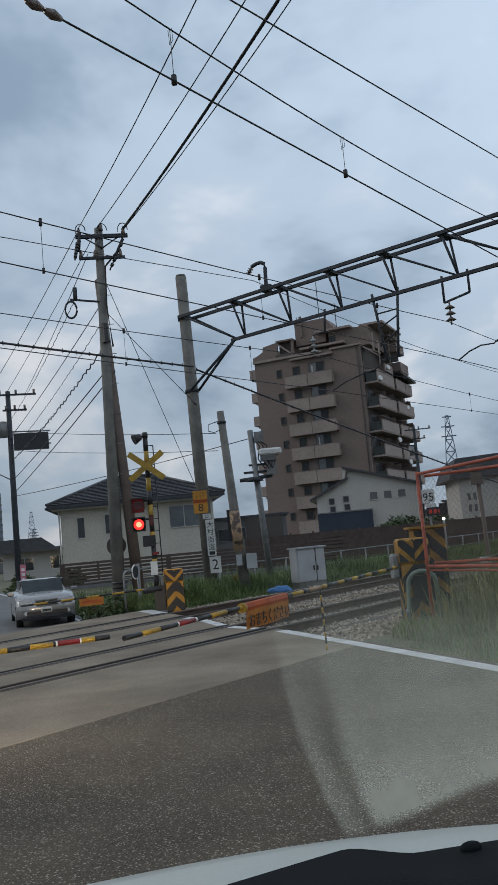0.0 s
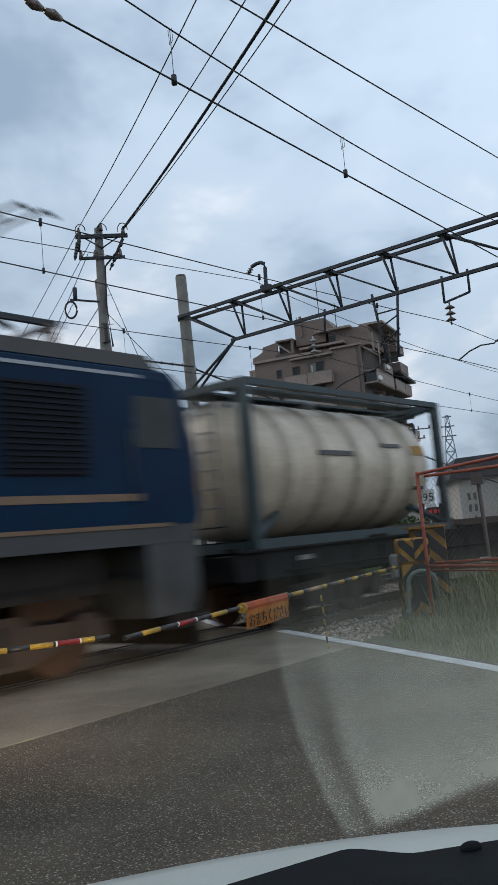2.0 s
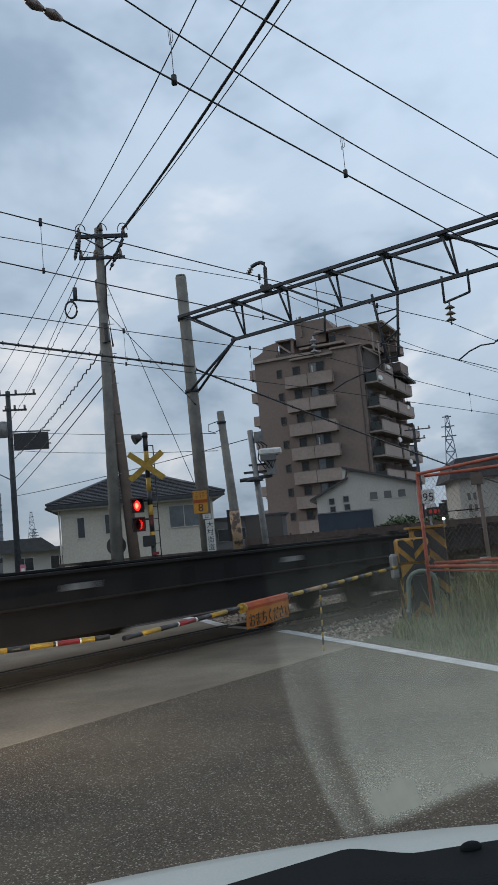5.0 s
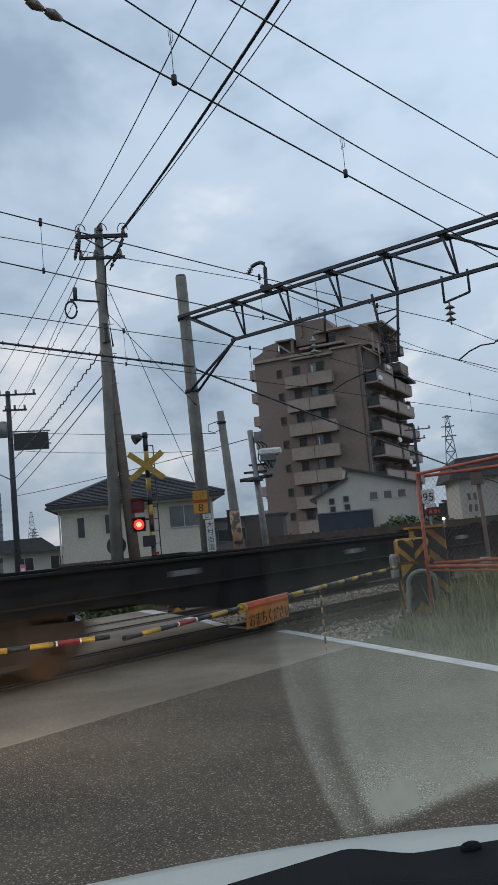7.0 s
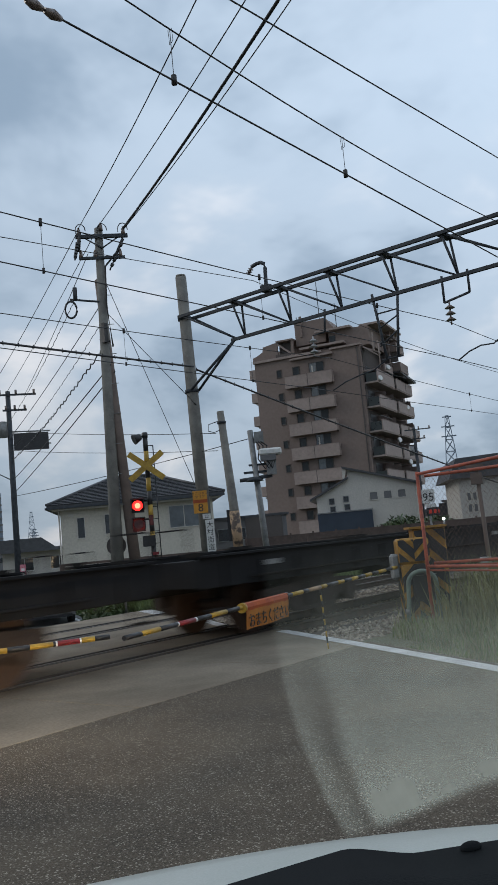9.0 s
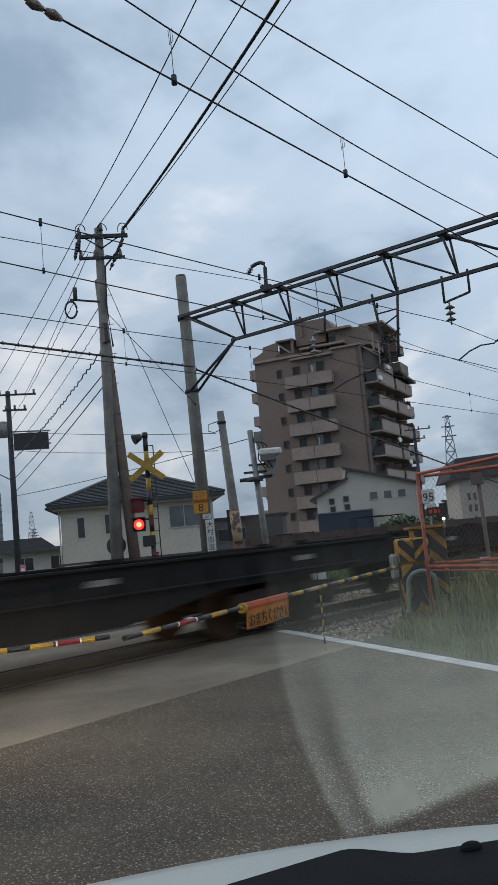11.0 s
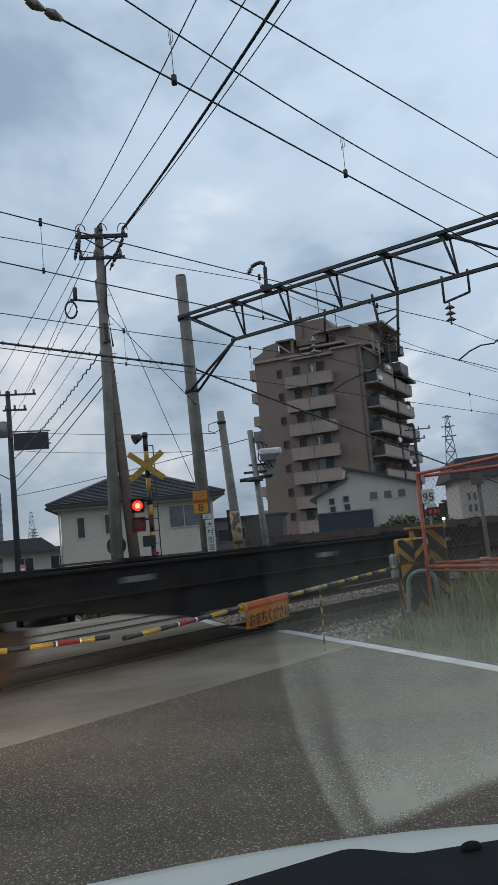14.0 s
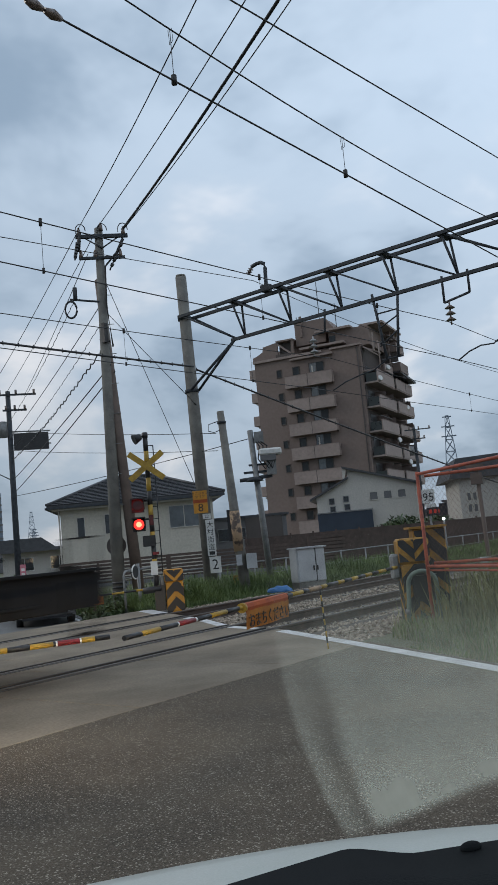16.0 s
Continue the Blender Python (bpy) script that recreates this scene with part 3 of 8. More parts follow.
def locomotive():
    t = thing("locomotive", pose(0, 0, 0), "dark blue electric locomotive with gold bands and lit headlamps", "locomotive")
    W = 1.45
    # the nose in plan: a flat middle with cheeks that fall back to the sides
    nose = [(0.62, -W), (0.48, -1.36), (0.16, -0.95), (0.05, -0.75), (0.0, -0.4), (0.0, 0.4), (0.05, 0.75), (0.16, 0.95), (0.48, 1.36), (0.62, W)]
    LEN = 19.75

    def hull(z, back, y=1.0):
        f = [(x + back, w * y, z) for x, w in nose]
        return f + [(LEN - x, w, z) for x, w, z in f[::-1]]

    def nose_band(bm, y0, y1, z0, z1, b0, b1, out=0.012, deep=0.05):
        """A band round the nose from y0 to y1, set back by b0 below and b1 above."""
        def at(y):
            for (xa, ya), (xb, yb) in zip(nose, nose[1:]):
                if ya <= y <= yb:
                    return xa + (xb - xa) * (y - ya) / (yb - ya)
        ys = sorted({y0, y1} | {w for x, w in nose if y0 < w < y1})
        rings = []
        for z, back in ((z0, b0), (z1, b1)):
            o = [(at(y) + back - out, y * 1.008, z) for y in ys]
            n = [(at(y) + back + deep, y * 0.99, z) for y in ys[::-1]]
            rings.append(o + n)
        loft(bm, rings)
    bm = bmesh.new()
    loft(bm, [hull(1.62, 0.28), hull(1.75, 0.23), hull(2.30, 0.22), hull(2.50, 0.24), hull(3.38, 0.44), hull(3.48, 0.54, 0.99), hull(3.54, 0.76, 0.95)])
    part("body", bm, M["loco_blue"], t, "dark blue body shell with an angled nose")
    bm = bmesh.new()
    prism(bm, [(-W + 0.03, 3.51), (-1.28, 3.72), (1.28, 3.72), (W - 0.03, 3.51)], 1.30, 18.4, "x")
    part("roof", bm, M["loco_roof"], t, "sooty dark roof")
    bm = bmesh.new()
    loft(bm, [hull(1.40, 0.30, 0.995), hull(1.62, 0.29, 0.995)])
    for flip in (1, -1):
        r = [[(x + back, w * 0.99, z) for x, w in nose] + [(1.75, W * 0.99, z), (1.75, -W * 0.99, z)] for z, back in ((0.55, 0.42), (0.80, 0.32), (1.40, 0.30))]
        if flip < 0:
            r = [[(LEN - x, w, z) for x, w, z in q] for q in r]
        loft(bm, r)
    part("skirt", bm, M["loco_grey"], t, "dirty grey lower skirt and buffer beam")
    for s in (-1, 1):
        y = s * (W + 0.004)
        part("gold_stripe", boxes(((9.65, y, 1.955), (16.6, 0.012, 0.085))), M["gold"], t, "gold band")
        part("gold_stripe", boxes(((9.65, y, 1.62), (17.5, 0.012, 0.045))), M["gold"], t, "gold band")
        part("silver_stripe", boxes(((9.65, y, 3.40), (16.8, 0.016, 0.04))), M["silver"], t, "silver gutter line")
        louvre(t, 4.0, 5.7, 2.05, 2.75, y, M["steel"], n=11)
        for x0, x1 in ((12.9, 14.3), (14.5, 15.9), (16.05, 17.2)):
            louvre(t, x0, x1, 2.20, 3.22, y, M["louvre"], n=16)
        for x in (3.1, 6.9, 8.6, 10.6, 12.4):
            part("side_window", boxes(((x, y, 3.12), (0.95, 0.012, 0.20))), M["louvre"], t, "narrow dark side window")
        for x in (0.95, LEN - 0.95):
            part("cab_side_window", boxes(((x + (0.52 if x < 5 else -0.52), y, 2.85), (0.70, 0.014, 0.62))), M["glass_loco"], t, "cab side window")
            part("cab_door", boxes(((x + (1.35 if x < 5 else -1.35), y, 2.55), (0.62, 0.006, 1.75))), M["loco_blue"], t)
            part("handrail", rods(((x + (0.97 if x < 5 else -0.97), s * (W + 0.03), 1.85), (x + (0.97 if x < 5 else -0.97), s * (W + 0.03), 2.75), 0.012)), M["loco_grey"], t, "grey steel handrail")
    # the two ends: screens, lamp band, headlamps
    for e, sx in ((0.0, 1), (LEN, -1)):
        m = pose(e, 0, 0) if sx > 0 else pose(e, 0, 0, 0, 0, 180)
        for y0, y1 in ((-1.34, -0.05), (0.05, 1.34)):
            bm = bmesh.new()
            nose_band(bm, y0, y1, 2.58, 3.34, 0.258, 0.431, 0.010)
            bm.transform(m)
            part("windscreen", bm, M["glass_loco"], t, "dark reflecting cab windscreen")
        bm = bmesh.new()
        nose_band(bm, -1.445, 1.445, 1.97, 2.29, 0.22, 0.22)
        bm.transform(m)
        part("lamp_band", bm, M["gold"], t, "gold band across the front")
        bm = bmesh.new()
        nose_band(bm, -1.445, 1.445, 1.60, 1.65, 0.28, 0.265, 0.016)
        bm.transform(m)
        part("gold_stripe", bm, M["gold"], t)
        for y in (-0.66, 0.66):
            bm = bmesh.new()
            soft_block(bm, (0.235, y, 2.08), (0.10, 0.46, 0.24), 0.03)
            bm.transform(m)
            lamp = part("headlamp", bm, M["silver"], t, "headlamp unit")
            for dy in (-0.10, 0.10):
                bm = rods(((0.165, y + dy, 2.08), (0.19, y + dy, 2.08), 0.085), n=14)
                bm.transform(m)
                part("bulb", bm, M["lamp_glow"] if sx > 0 else M["red_dark"], lamp, "lit yellow headlamp" if sx > 0 else "unlit tail lamp")
        bm = bmesh.new()
        soft_block(bm, (0.38, 0, 3.53), (0.36, 0.80, 0.20), 0.03)
        bm.transform(m)
        lamp = part("roof_lamp", bm, M["loco_roof"], t, "roof lamp housing")
        for dy in (-0.17, 0.17):
            bm = rods(((0.18, dy, 3.53), (0.205, dy, 3.53), 0.085), n=14)
            bm.transform(m)
            part("bulb", bm, M["lamp_glow"] if sx > 0 else M["lens"], lamp, "lit yellow roof lamp" if sx > 0 else "unlit roof lamp")
        for y in (-0.65, 0.65):
            part("wiper", rods(((0.26, y, 2.60), (0.36, y * 0.45, 3.12), 0.014)), M["under"], t) if sx > 0 else None
        part("coupler", boxes(((0.10, 0, 0.88), (0.6, 0.22, 0.3)), ((-0.10, 0, 0.88), (0.25, 0.34, 0.4)), m=m), M["under"], t, "black knuckle coupler")
        part("buffer_face", boxes(((0.31, 0, 1.02), (0.05, 1.35, 0.60)), m=m), M["under"], t, "dark grimy buffer beam face")
        part("snow_plough", boxes(((0.55, 0, 0.32), (0.12, 2.0, 0.48)), m=m), M["under"], t, "black plough plate")
        for y in (-1.38, 1.38):
            part("step", boxes(((1.25, y, 0.47), (0.4, 0.12, 0.18)), m=m), M["under"], t)
    part("underframe_equipment", boxes(((7.0, 0, 0.95), (2.4, 2.6, 0.85)), ((12.2, 0, 0.95), (2.6, 2.6, 0.85)), ((9.65, 0, 1.15), (15.6, 2.5, 0.5))), M["under"], t, "grimy black equipment boxes")
    for x in (3.3, 9.65, 16.0):
        bogie(t, x, 2.5, 0.56, 1.08)
    # roof gear
    for x, sgn in ((3.2, 1), (16.75, -1)):
        part("pantograph_base", boxes(((x, -0.5, 4.20), (1.9, 0.07, 0.07)), ((x, 0.5, 4.20), (1.9, 0.07, 0.07)), ((x - 0.8, 0, 4.17), (0.07, 1.1, 0.07)), ((x + 0.8, 0, 4.17), (0.07, 1.1, 0.07))), M["truss"], t)
        for dx in (-0.8, 0.8):
            for y in (-0.5, 0.5):
                part("roof_insulator", rods(*[((x + dx, y, 3.70 + k * 0.06), (x + dx, y, 3.76 + k * 0.06), 0.08, 0.06) for k in range(8)], n=10), M["insulator"], t)
        bm = bmesh.new()
        up = x > 10
        if up:
            knee, head = Vector((x - 0.95, 0, 4.85)), Vector((x + 0.45, 0, 5.55))
        else:
            knee, head = Vector((x - 1.0, 0, 4.32)), Vector((x + 0.6, 0, 4.48))
        rod(bm, (x + 0.6, 0, 4.22), knee, 0.045, n=8)
        for y in (-0.25, 0.25):
            rod(bm, knee + Vector((0, y * 0.3, 0)), head + Vector((0, y, 0)), 0.025, n=6)
        for dx in (-0.18, 0.18):
            tube(bm, [head + Vector((dx, -0.95, -0.18)), head + Vector((dx, -0.75, -0.02)), head + Vector((dx, 0, 0.02)), head + Vector((dx, 0.75, -0.02)), head + Vector((dx, 0.95, -0.18))], 0.025, 6)
        part("pantograph", bm, M["truss"], t, "raised single-arm pantograph" if up else "folded single-arm pantograph")
    for x, l in ((7.6, 1.8), (10.4, 2.4), (12.8, 1.0)):
        bm = bmesh.new()
        soft_block(bm, (x, 0, 3.84), (l, 1.5, 0.24), 0.05)
        part("roof_box", bm, M["loco_roof"], t)
    part("roof_busbar", rods(((4.6, 0.7, 4.0), (15.0, 0.7, 4.0), 0.02)), M["truss"], t)
    return t


WAGON = 20.4


def wagon():
    """An empty container flat wagon."""
    t = thing("container_wagon", pose(0, 0, 0), "grimy dark container flat wagon with an empty deck", "wagon", group="container wagons of the train")
    a, b = 0.4, 20.0
    for s in (-1, 1):
        bm = bmesh.new()
        y = s * 1.22
        prism(bm, [(a, 0.78), (a, 1.17), (b, 1.17), (b, 0.78), (b - 4.4, 0.74), (b - 6.0, 0.50), (a + 6.0, 0.50), (a + 4.4, 0.74)], y - 0.03, y + 0.03, "y")
        part("side_sill", bm, M["wagon"], t, "fish-bellied dark steel side sill")
        part("top_flange", boxes((((a + b) / 2, y + s * 0.02, 1.185), (b - a, 0.16, 0.03))), M["wagon"], t)
        bm = bmesh.new()
        for i in range(24):
            x = a + 0.5 + i * (b - a - 1) / 23
            block(bm, (x, s * 1.262, 0.93), (0.04, 0.05, 0.30))
        tagged(part("sill_ribs", bm, M["wagon"], t), kind="stuff")
        for x in (2.4, 6.25, 10.2, 14.1, 18.0):
            part("marking", boxes(((x - 0.5, s * 1.256, 1.02), (0.42, 0.014, 0.07))), M["steel"], t, "faded white lettering bar")
            for d in (-1.78, 1.78):
                part("twist_lock", boxes(((x - 0.18 + d, s * 1.17, 1.215), (0.2, 0.18, 0.06))), M["under"], t)
        part("tie_down_rail", rods(((a + 1.0, s * 1.31, 0.86), (b - 1.0, s * 1.31, 0.86), 0.02), n=6), M["under"], t)
    part("centre_sill", boxes((((a + b) / 2, 0, 0.88), (b - a + 0.3, 0.5, 0.40))), M["under"], t)
    bm = bmesh.new()
    for i in range(26):
        block(bm, (a + 0.2 + i * (b - a - 0.4) / 25, 0, 1.0), (0.16, 2.4, 0.12))
    part("cross_bearers", bm, M["under"], t)
    part("deck_plate", boxes((((a + b) / 2, 0, 1.085), (b - a, 2.3, 0.03))), M["wagon"], t)
    for e, s in ((a, -1), (b, 1)):
        part("end_beam", boxes(((e, 0, 0.97), (0.10, 2.5, 0.34))), M["wagon"], t)
        part("coupler", boxes(((e + s * 0.22, 0, 0.86), (0.42, 0.2, 0.28)), ((e + s * 0.36, 0, 0.86), (0.14, 0.32, 0.36))), M["under"], t, "black knuckle coupler")
        bm = bmesh.new()
        tube(bm, [(e, -1.15, 0.9), (e + s * 0.06, -1.15, 1.55), (e + s * 0.06, -0.55, 1.55), (e + s * 0.06, -0.55, 0.9)], 0.018, 6)
        part("end_handrail", bm, M["under"], t)
        bm = bmesh.new()
        tube(bm, [(e, 1.15, 0.9), (e + s * 0.06, 1.15, 1.38), (e + s * 0.06, 0.75, 1.38), (e + s * 0.06, 0.75, 0.9)], 0.018, 6)
        part("end_handrail", bm, M["under"], t)
        part("shunter_step", boxes(((e + s * -0.25, -1.25, 0.50), (0.30, 0.10, 0.025)), ((e - s * 0.11, -1.25, 0.66), (0.02, 0.02, 0.32)), ((e - s * 0.39, -1.25, 0.66), (0.02, 0.02, 0.32))), M["under"], t)
    bm = bmesh.new()
    block(bm, (8.2, 0.2, 0.62), (1.3, 1.3, 0.42))
    part("valve_box", bm, M["under"], t)
    part("valve_box", boxes(((11.7, -0.5, 0.64), (0.8, 0.7, 0.34))), M["under"], t)
    part("air_reservoir", rods(((9.6, -0.6, 0.55), (10.8, -0.6, 0.55), 0.2), n=12), M["under"], t)
    bm = bmesh.new()
    rod(bm, (6.6, -1.27, 0.62), (6.6, -1.31, 0.62), 0.2, n=16)
    part("brake_wheel", bm, M["wagon"], t)
    for x in (3.1, 17.3):
        bogie(t, x)
    return t


def container():
    """A twelve-foot rail container."""
    t = thing("freight_container", pose(0, 0, 0), "dull maroon rail freight container with white lettering bars", "container", group="containers on the wagons")
    L, H, W = 3.71, 2.38, 1.225
    bm = bmesh.new()
    block(bm, (L / 2, 0, H / 2), (L - 0.06, 2 * W - 0.06, H - 0.04))
    part("body", bm, M["maroon"], t)
    bm = bmesh.new()
    for x in (0.05, L - 0.05):
        for y in (-W + 0.05, W - 0.05):
            block(bm, (x, y, H / 2), (0.10, 0.10, H))
    for z in (0.06, H - 0.05):
        for y in (-W + 0.04, W - 0.04):
            block(bm, (L / 2, y, z), (L - 0.2, 0.08, 0.11))
        for x in (0.04, L - 0.04):
            block(bm, (x, 0, z), (0.08, 2 * W - 0.2, 0.11))
    part("frame", bm, M["maroon"], t, "maroon steel corner posts and rails")
    for s in (-1, 1):
        y = s * (W - 0.012)
        bm = bmesh.new()
        for x in (0.93, 1.86, 2.79):
            block(bm, (x, s * (W - 0.022), H / 2), (0.035, 0.03, H - 0.25))
        part("door_seams", bm, M["black"], t)
        bm = bmesh.new()
        for x in (1.2, 1.6, 2.1, 2.5):
            rod(bm, (x, s * (W - 0.005), 0.15), (x, s * (W - 0.005), H - 0.15), 0.016, n=6)
        part("door_bars", bm, M["maroon"], t)
        yy = s * (W - 0.020)
        for k in range(4):
            part("lettering_bar", boxes(((0.36 + 0.27 * k, yy, 2.02), (0.262, 0.012, 0.29))), M["decal"], t, "white lettering block")
        for x, z, lx, lz in ((2.35, 2.12, 1.20, 0.13), (1.90, 1.90, 0.32, 0.24), (2.235, 1.90, 0.32, 0.26), (2.57, 1.90, 0.32, 0.24), (0.60, 0.86, 0.72, 0.10), (0.76, 0.55, 0.40, 0.42), (2.55, 0.98, 0.75, 0.06), (2.62, 0.86, 0.50, 0.05), (3.1, 0.70, 0.36, 0.16)):
            part("lettering_bar", boxes(((x, yy, z), (lx, 0.012, lz))), M["decal"], t, "white lettering bar")
        bm = bmesh.new()
        prism(bm, [(0.25, 1.29), (1.85, 1.335), (3.45, 1.29), (1.85, 1.245)], s * (W - 0.026), s * (W - 0.008), "y")
        part("white_swoosh", bm, M["decal"], t, "thin white pointed stripe")
    for x, s in ((0.022, -1), (L - 0.022, 1)):
        for y, z, ly, lz in ((0.45, 2.1, 0.85, 0.30), (0.35, 1.72, 1.05, 0.36), (-0.55, 1.1, 0.45, 0.12), (-0.5, 0.85, 0.4, 0.10), (0.5, 0.4, 0.4, 0.08)):
            part("lettering_bar", boxes(((x + s * 0.005, y, z), (0.012, ly, lz))), M["decal"], t, "white lettering bar")
    return t


def tank_container():
    t = thing("tank_container", pose(0, 0, 0), "cream cylindrical tank in a dark green steel container frame", "tank container")
    L, W, H = 6.06, 1.2, 2.50
    bm = bmesh.new()
    n, rings = 36, []
    prof = [(0.16, 0.0), (0.17, 0.35), (0.22, 0.70), (0.32, 0.93), (0.48, 1.06), (0.7, 1.10), (L - 0.7, 1.10), (L - 0.48, 1.06), (L - 0.32, 0.93), (L - 0.22, 0.70), (L - 0.17, 0.35), (L - 0.16, 0.0)]
    for x, r in prof:
        rings.append([bm.verts.new((x, r * math.cos(2 * math.pi * i / n), 1.27 + r * math.sin(2 * math.pi * i / n))) for i in range(n)] if r else [bm.verts.new((x, 0, 1.27))])
    for A, B in zip(rings, rings[1:]):
        for i in range(n):
            if len(A) == 1:
                f = bm.faces.new((A[0], B[(i + 1) % n], B[i]))
            elif len(B) == 1:
                f = bm.faces.new((A[i], A[(i + 1) % n], B[0]))
            else:
                f = bm.faces.new((A[i], A[(i + 1) % n], B[(i + 1) % n], B[i]))
            f.smooth = True
    part("tank", bm, M["tank"], t, "cream painted round tank with grimy lower half")
    for x in (1.05, 2.0, 3.03, 4.05, 4.9):
        bm = bmesh.new()
        outer = [bm.verts.new((x + d, 1.115 * math.cos(2 * math.pi * i / 32), 1.27 + 1.115 * math.sin(2 * math.pi * i / 32))) for d in (-0.13, 0.13) for i in range(32)]
        for i in range(32):
            bm.faces.new((outer[i], outer[(i + 1) % 32], outer[32 + (i + 1) % 32], outer[32 + i]))
        part("strap", bm, M["tank_band"], t, "grimy tan strap")
    for x in (0.08, L - 0.08):
        for y in (-W + 0.07, W - 0.07):
            part("corner_post", boxes(((x, y, H / 2), (0.15, 0.14, H))), M["tank_frame"], t)
        part("end_rail", boxes(((x, 0, H - 0.06), (0.12, 2 * W - 0.3, 0.12)), ((x, 0, 0.08), (0.12, 2 * W - 0.3, 0.14))), M["tank_frame"], t)
        bm = bmesh.new()
        s = 1 if x < 1 else -1
        for y in (-W + 0.1, W - 0.1):
            rod(bm, (x, y, 0.15), (x + s * 0.95, y * 0.75, 0.55), 0.06, n=6)
            rod(bm, (x, y, H - 0.1), (x + s * 0.45, y * 0.35, 2.2), 0.05, n=6)
        part("brace", bm, M["tank_frame"], t)
    for y in (-W + 0.06, W - 0.06):
        part("side_rail", boxes(((L / 2, y, H - 0.05), (L - 0.3, 0.10, 0.10))), M["tank_frame"], t)
        part("side_rail", boxes(((L / 2, y, 0.09), (L - 0.3, 0.10, 0.16))), M["tank_frame"], t)
    part("walkway", boxes(((L / 2, 0.0, 2.44), (L - 0.5, 0.5, 0.04)), ((L / 2, -0.62, 2.46), (L - 0.5, 0.3, 0.04))), M["tank_frame"], t)
    bm = bmesh.new()
    rod(bm, (L / 2, 0, 2.33), (L / 2, 0, 2.55), 0.28, n=16)
    part("manhole", bm, M["steel"], t)
    part("ladder", rods(((0.1, -0.5, 0.2), (0.1, -0.5, 2.45), 0.02), ((0.1, -0.15, 0.2), (0.1, -0.15, 2.45), 0.02), *[((0.1, -0.5, 0.4 + 0.28 * i), (0.1, -0.15, 0.4 + 0.28 * i), 0.014) for i in range(8)], n=6), M["steel"], t)
    for x, z, l, h, mm in ((5.2, 1.55, 0.42, 0.18, "hazard"), (2.4, 1.45, 1.0, 0.08, "black"), (4.25, 1.62, 0.7, 0.07, "black"), (5.2, 0.85, 0.5, 0.06, "black")):
        dz = z - 1.27
        y = math.sqrt(1.118 ** 2 - dz ** 2)
        ang = math.degrees(math.atan2(dz, y))
        for s in (-1, 1):
            bm = boxes(((0, 0, 0), (l, 0.012, h)), m=pose(x, s * (y + 0.004), z, s * ang, 0, 0))
            part("label_bar", bm, M[mm], t, "plain label bar on the tank")
    return t


RUN = []                                   # every moving thing, with its place in the train
loco = locomotive()
RUN.append((loco, 0.37, 0.0))
first = wagon()
RUN.append((first, 19.8, 0.0))
for k in range(1, 12):
    w = copy_thing(first, pose(0, 0, 0))
    RUN.append((w, 19.8 + WAGON * k, 0.0))
tank = tank_container()
RUN.append((tank, 20.7, 1.17))
box = container()
RUN.append((box, 36.05, 1.17))
for k in range(3):
    RUN.append((copy_thing(box, pose(0, 0, 0)), 44.6 + 3.9 * k, 1.17))


def motions():
    for ob, s, z in RUN:
        walk(ob, [(-1.0 + 0.5 * i, pose(23.88 - 17.6 * (-1.0 + 0.5 * i) + s, 8.73, z)) for i in range(37)])
    for ob, m, phase in LAMPS:
        rows, a = [(-1.0, 0.0 + phase)], 0.0 + phase
        for k in range(-1, 27):
            ts = 0.06 + 0.615 * k
            for j, d in enumerate((-0.06, -0.02, 0.02, 0.06)):
                rows.append((ts + d, a + 60 * j))
            a += 180
        walk(ob, [(t, m @ pose(0, 0, 0, 0, 0, turn)) for t, turn in rows if t >= -0.2])
    rows = []
    for i in range(-4, 112):
        t = i * 0.15
        rows.append((t, ROPE_AT @ pose(0, 0, 0, 0, 0, 0) @ Matrix.Rotation(radians(-7 * math.cos(2 * math.pi * (t - 6.72) / 1.155)), 4, "Y")))
    walk(ROPE, rows)


# ---- crossing gear ----
def stripes(t, w, h, y, step, width, lean=1, x0=0.0, z0=0.0, m=None):
    """Slanting bands cut to a w by h face at depth y, each a part of t."""
    k = -h - w
    while k < w + h:
        pts = []
        poly = [(k, 0), (k + width, 0), (k + width + lean * h, h), (k + lean * h, h)]
        # clip to 0..w
        out = poly
        for side, lim in ((1, 0.0), (-1, w)):
            res = []
            for i in range(len(out)):
                a, b = out[i], out[(i + 1) % len(out)]
                ia, ib = side * (a[0] - lim) >= 0, side * (b[0] - lim) >= 0
                if ia:
                    res.append(a)
                if ia != ib:
                    cut = (lim - a[0]) / (b[0] - a[0])
                    res.append((lim, a[1] + cut * (b[1] - a[1])))
            out = res
            if not out:
                break
        if len(out) > 2:
            bm = bmesh.new()
            prism(bm, [(x0 + p, z0 + q) for p, q in out], y - 0.003, y + 0.003, "y")
            if m:
                bm.transform(m)
            part("black_band", bm, M["black"], t)
        k += step


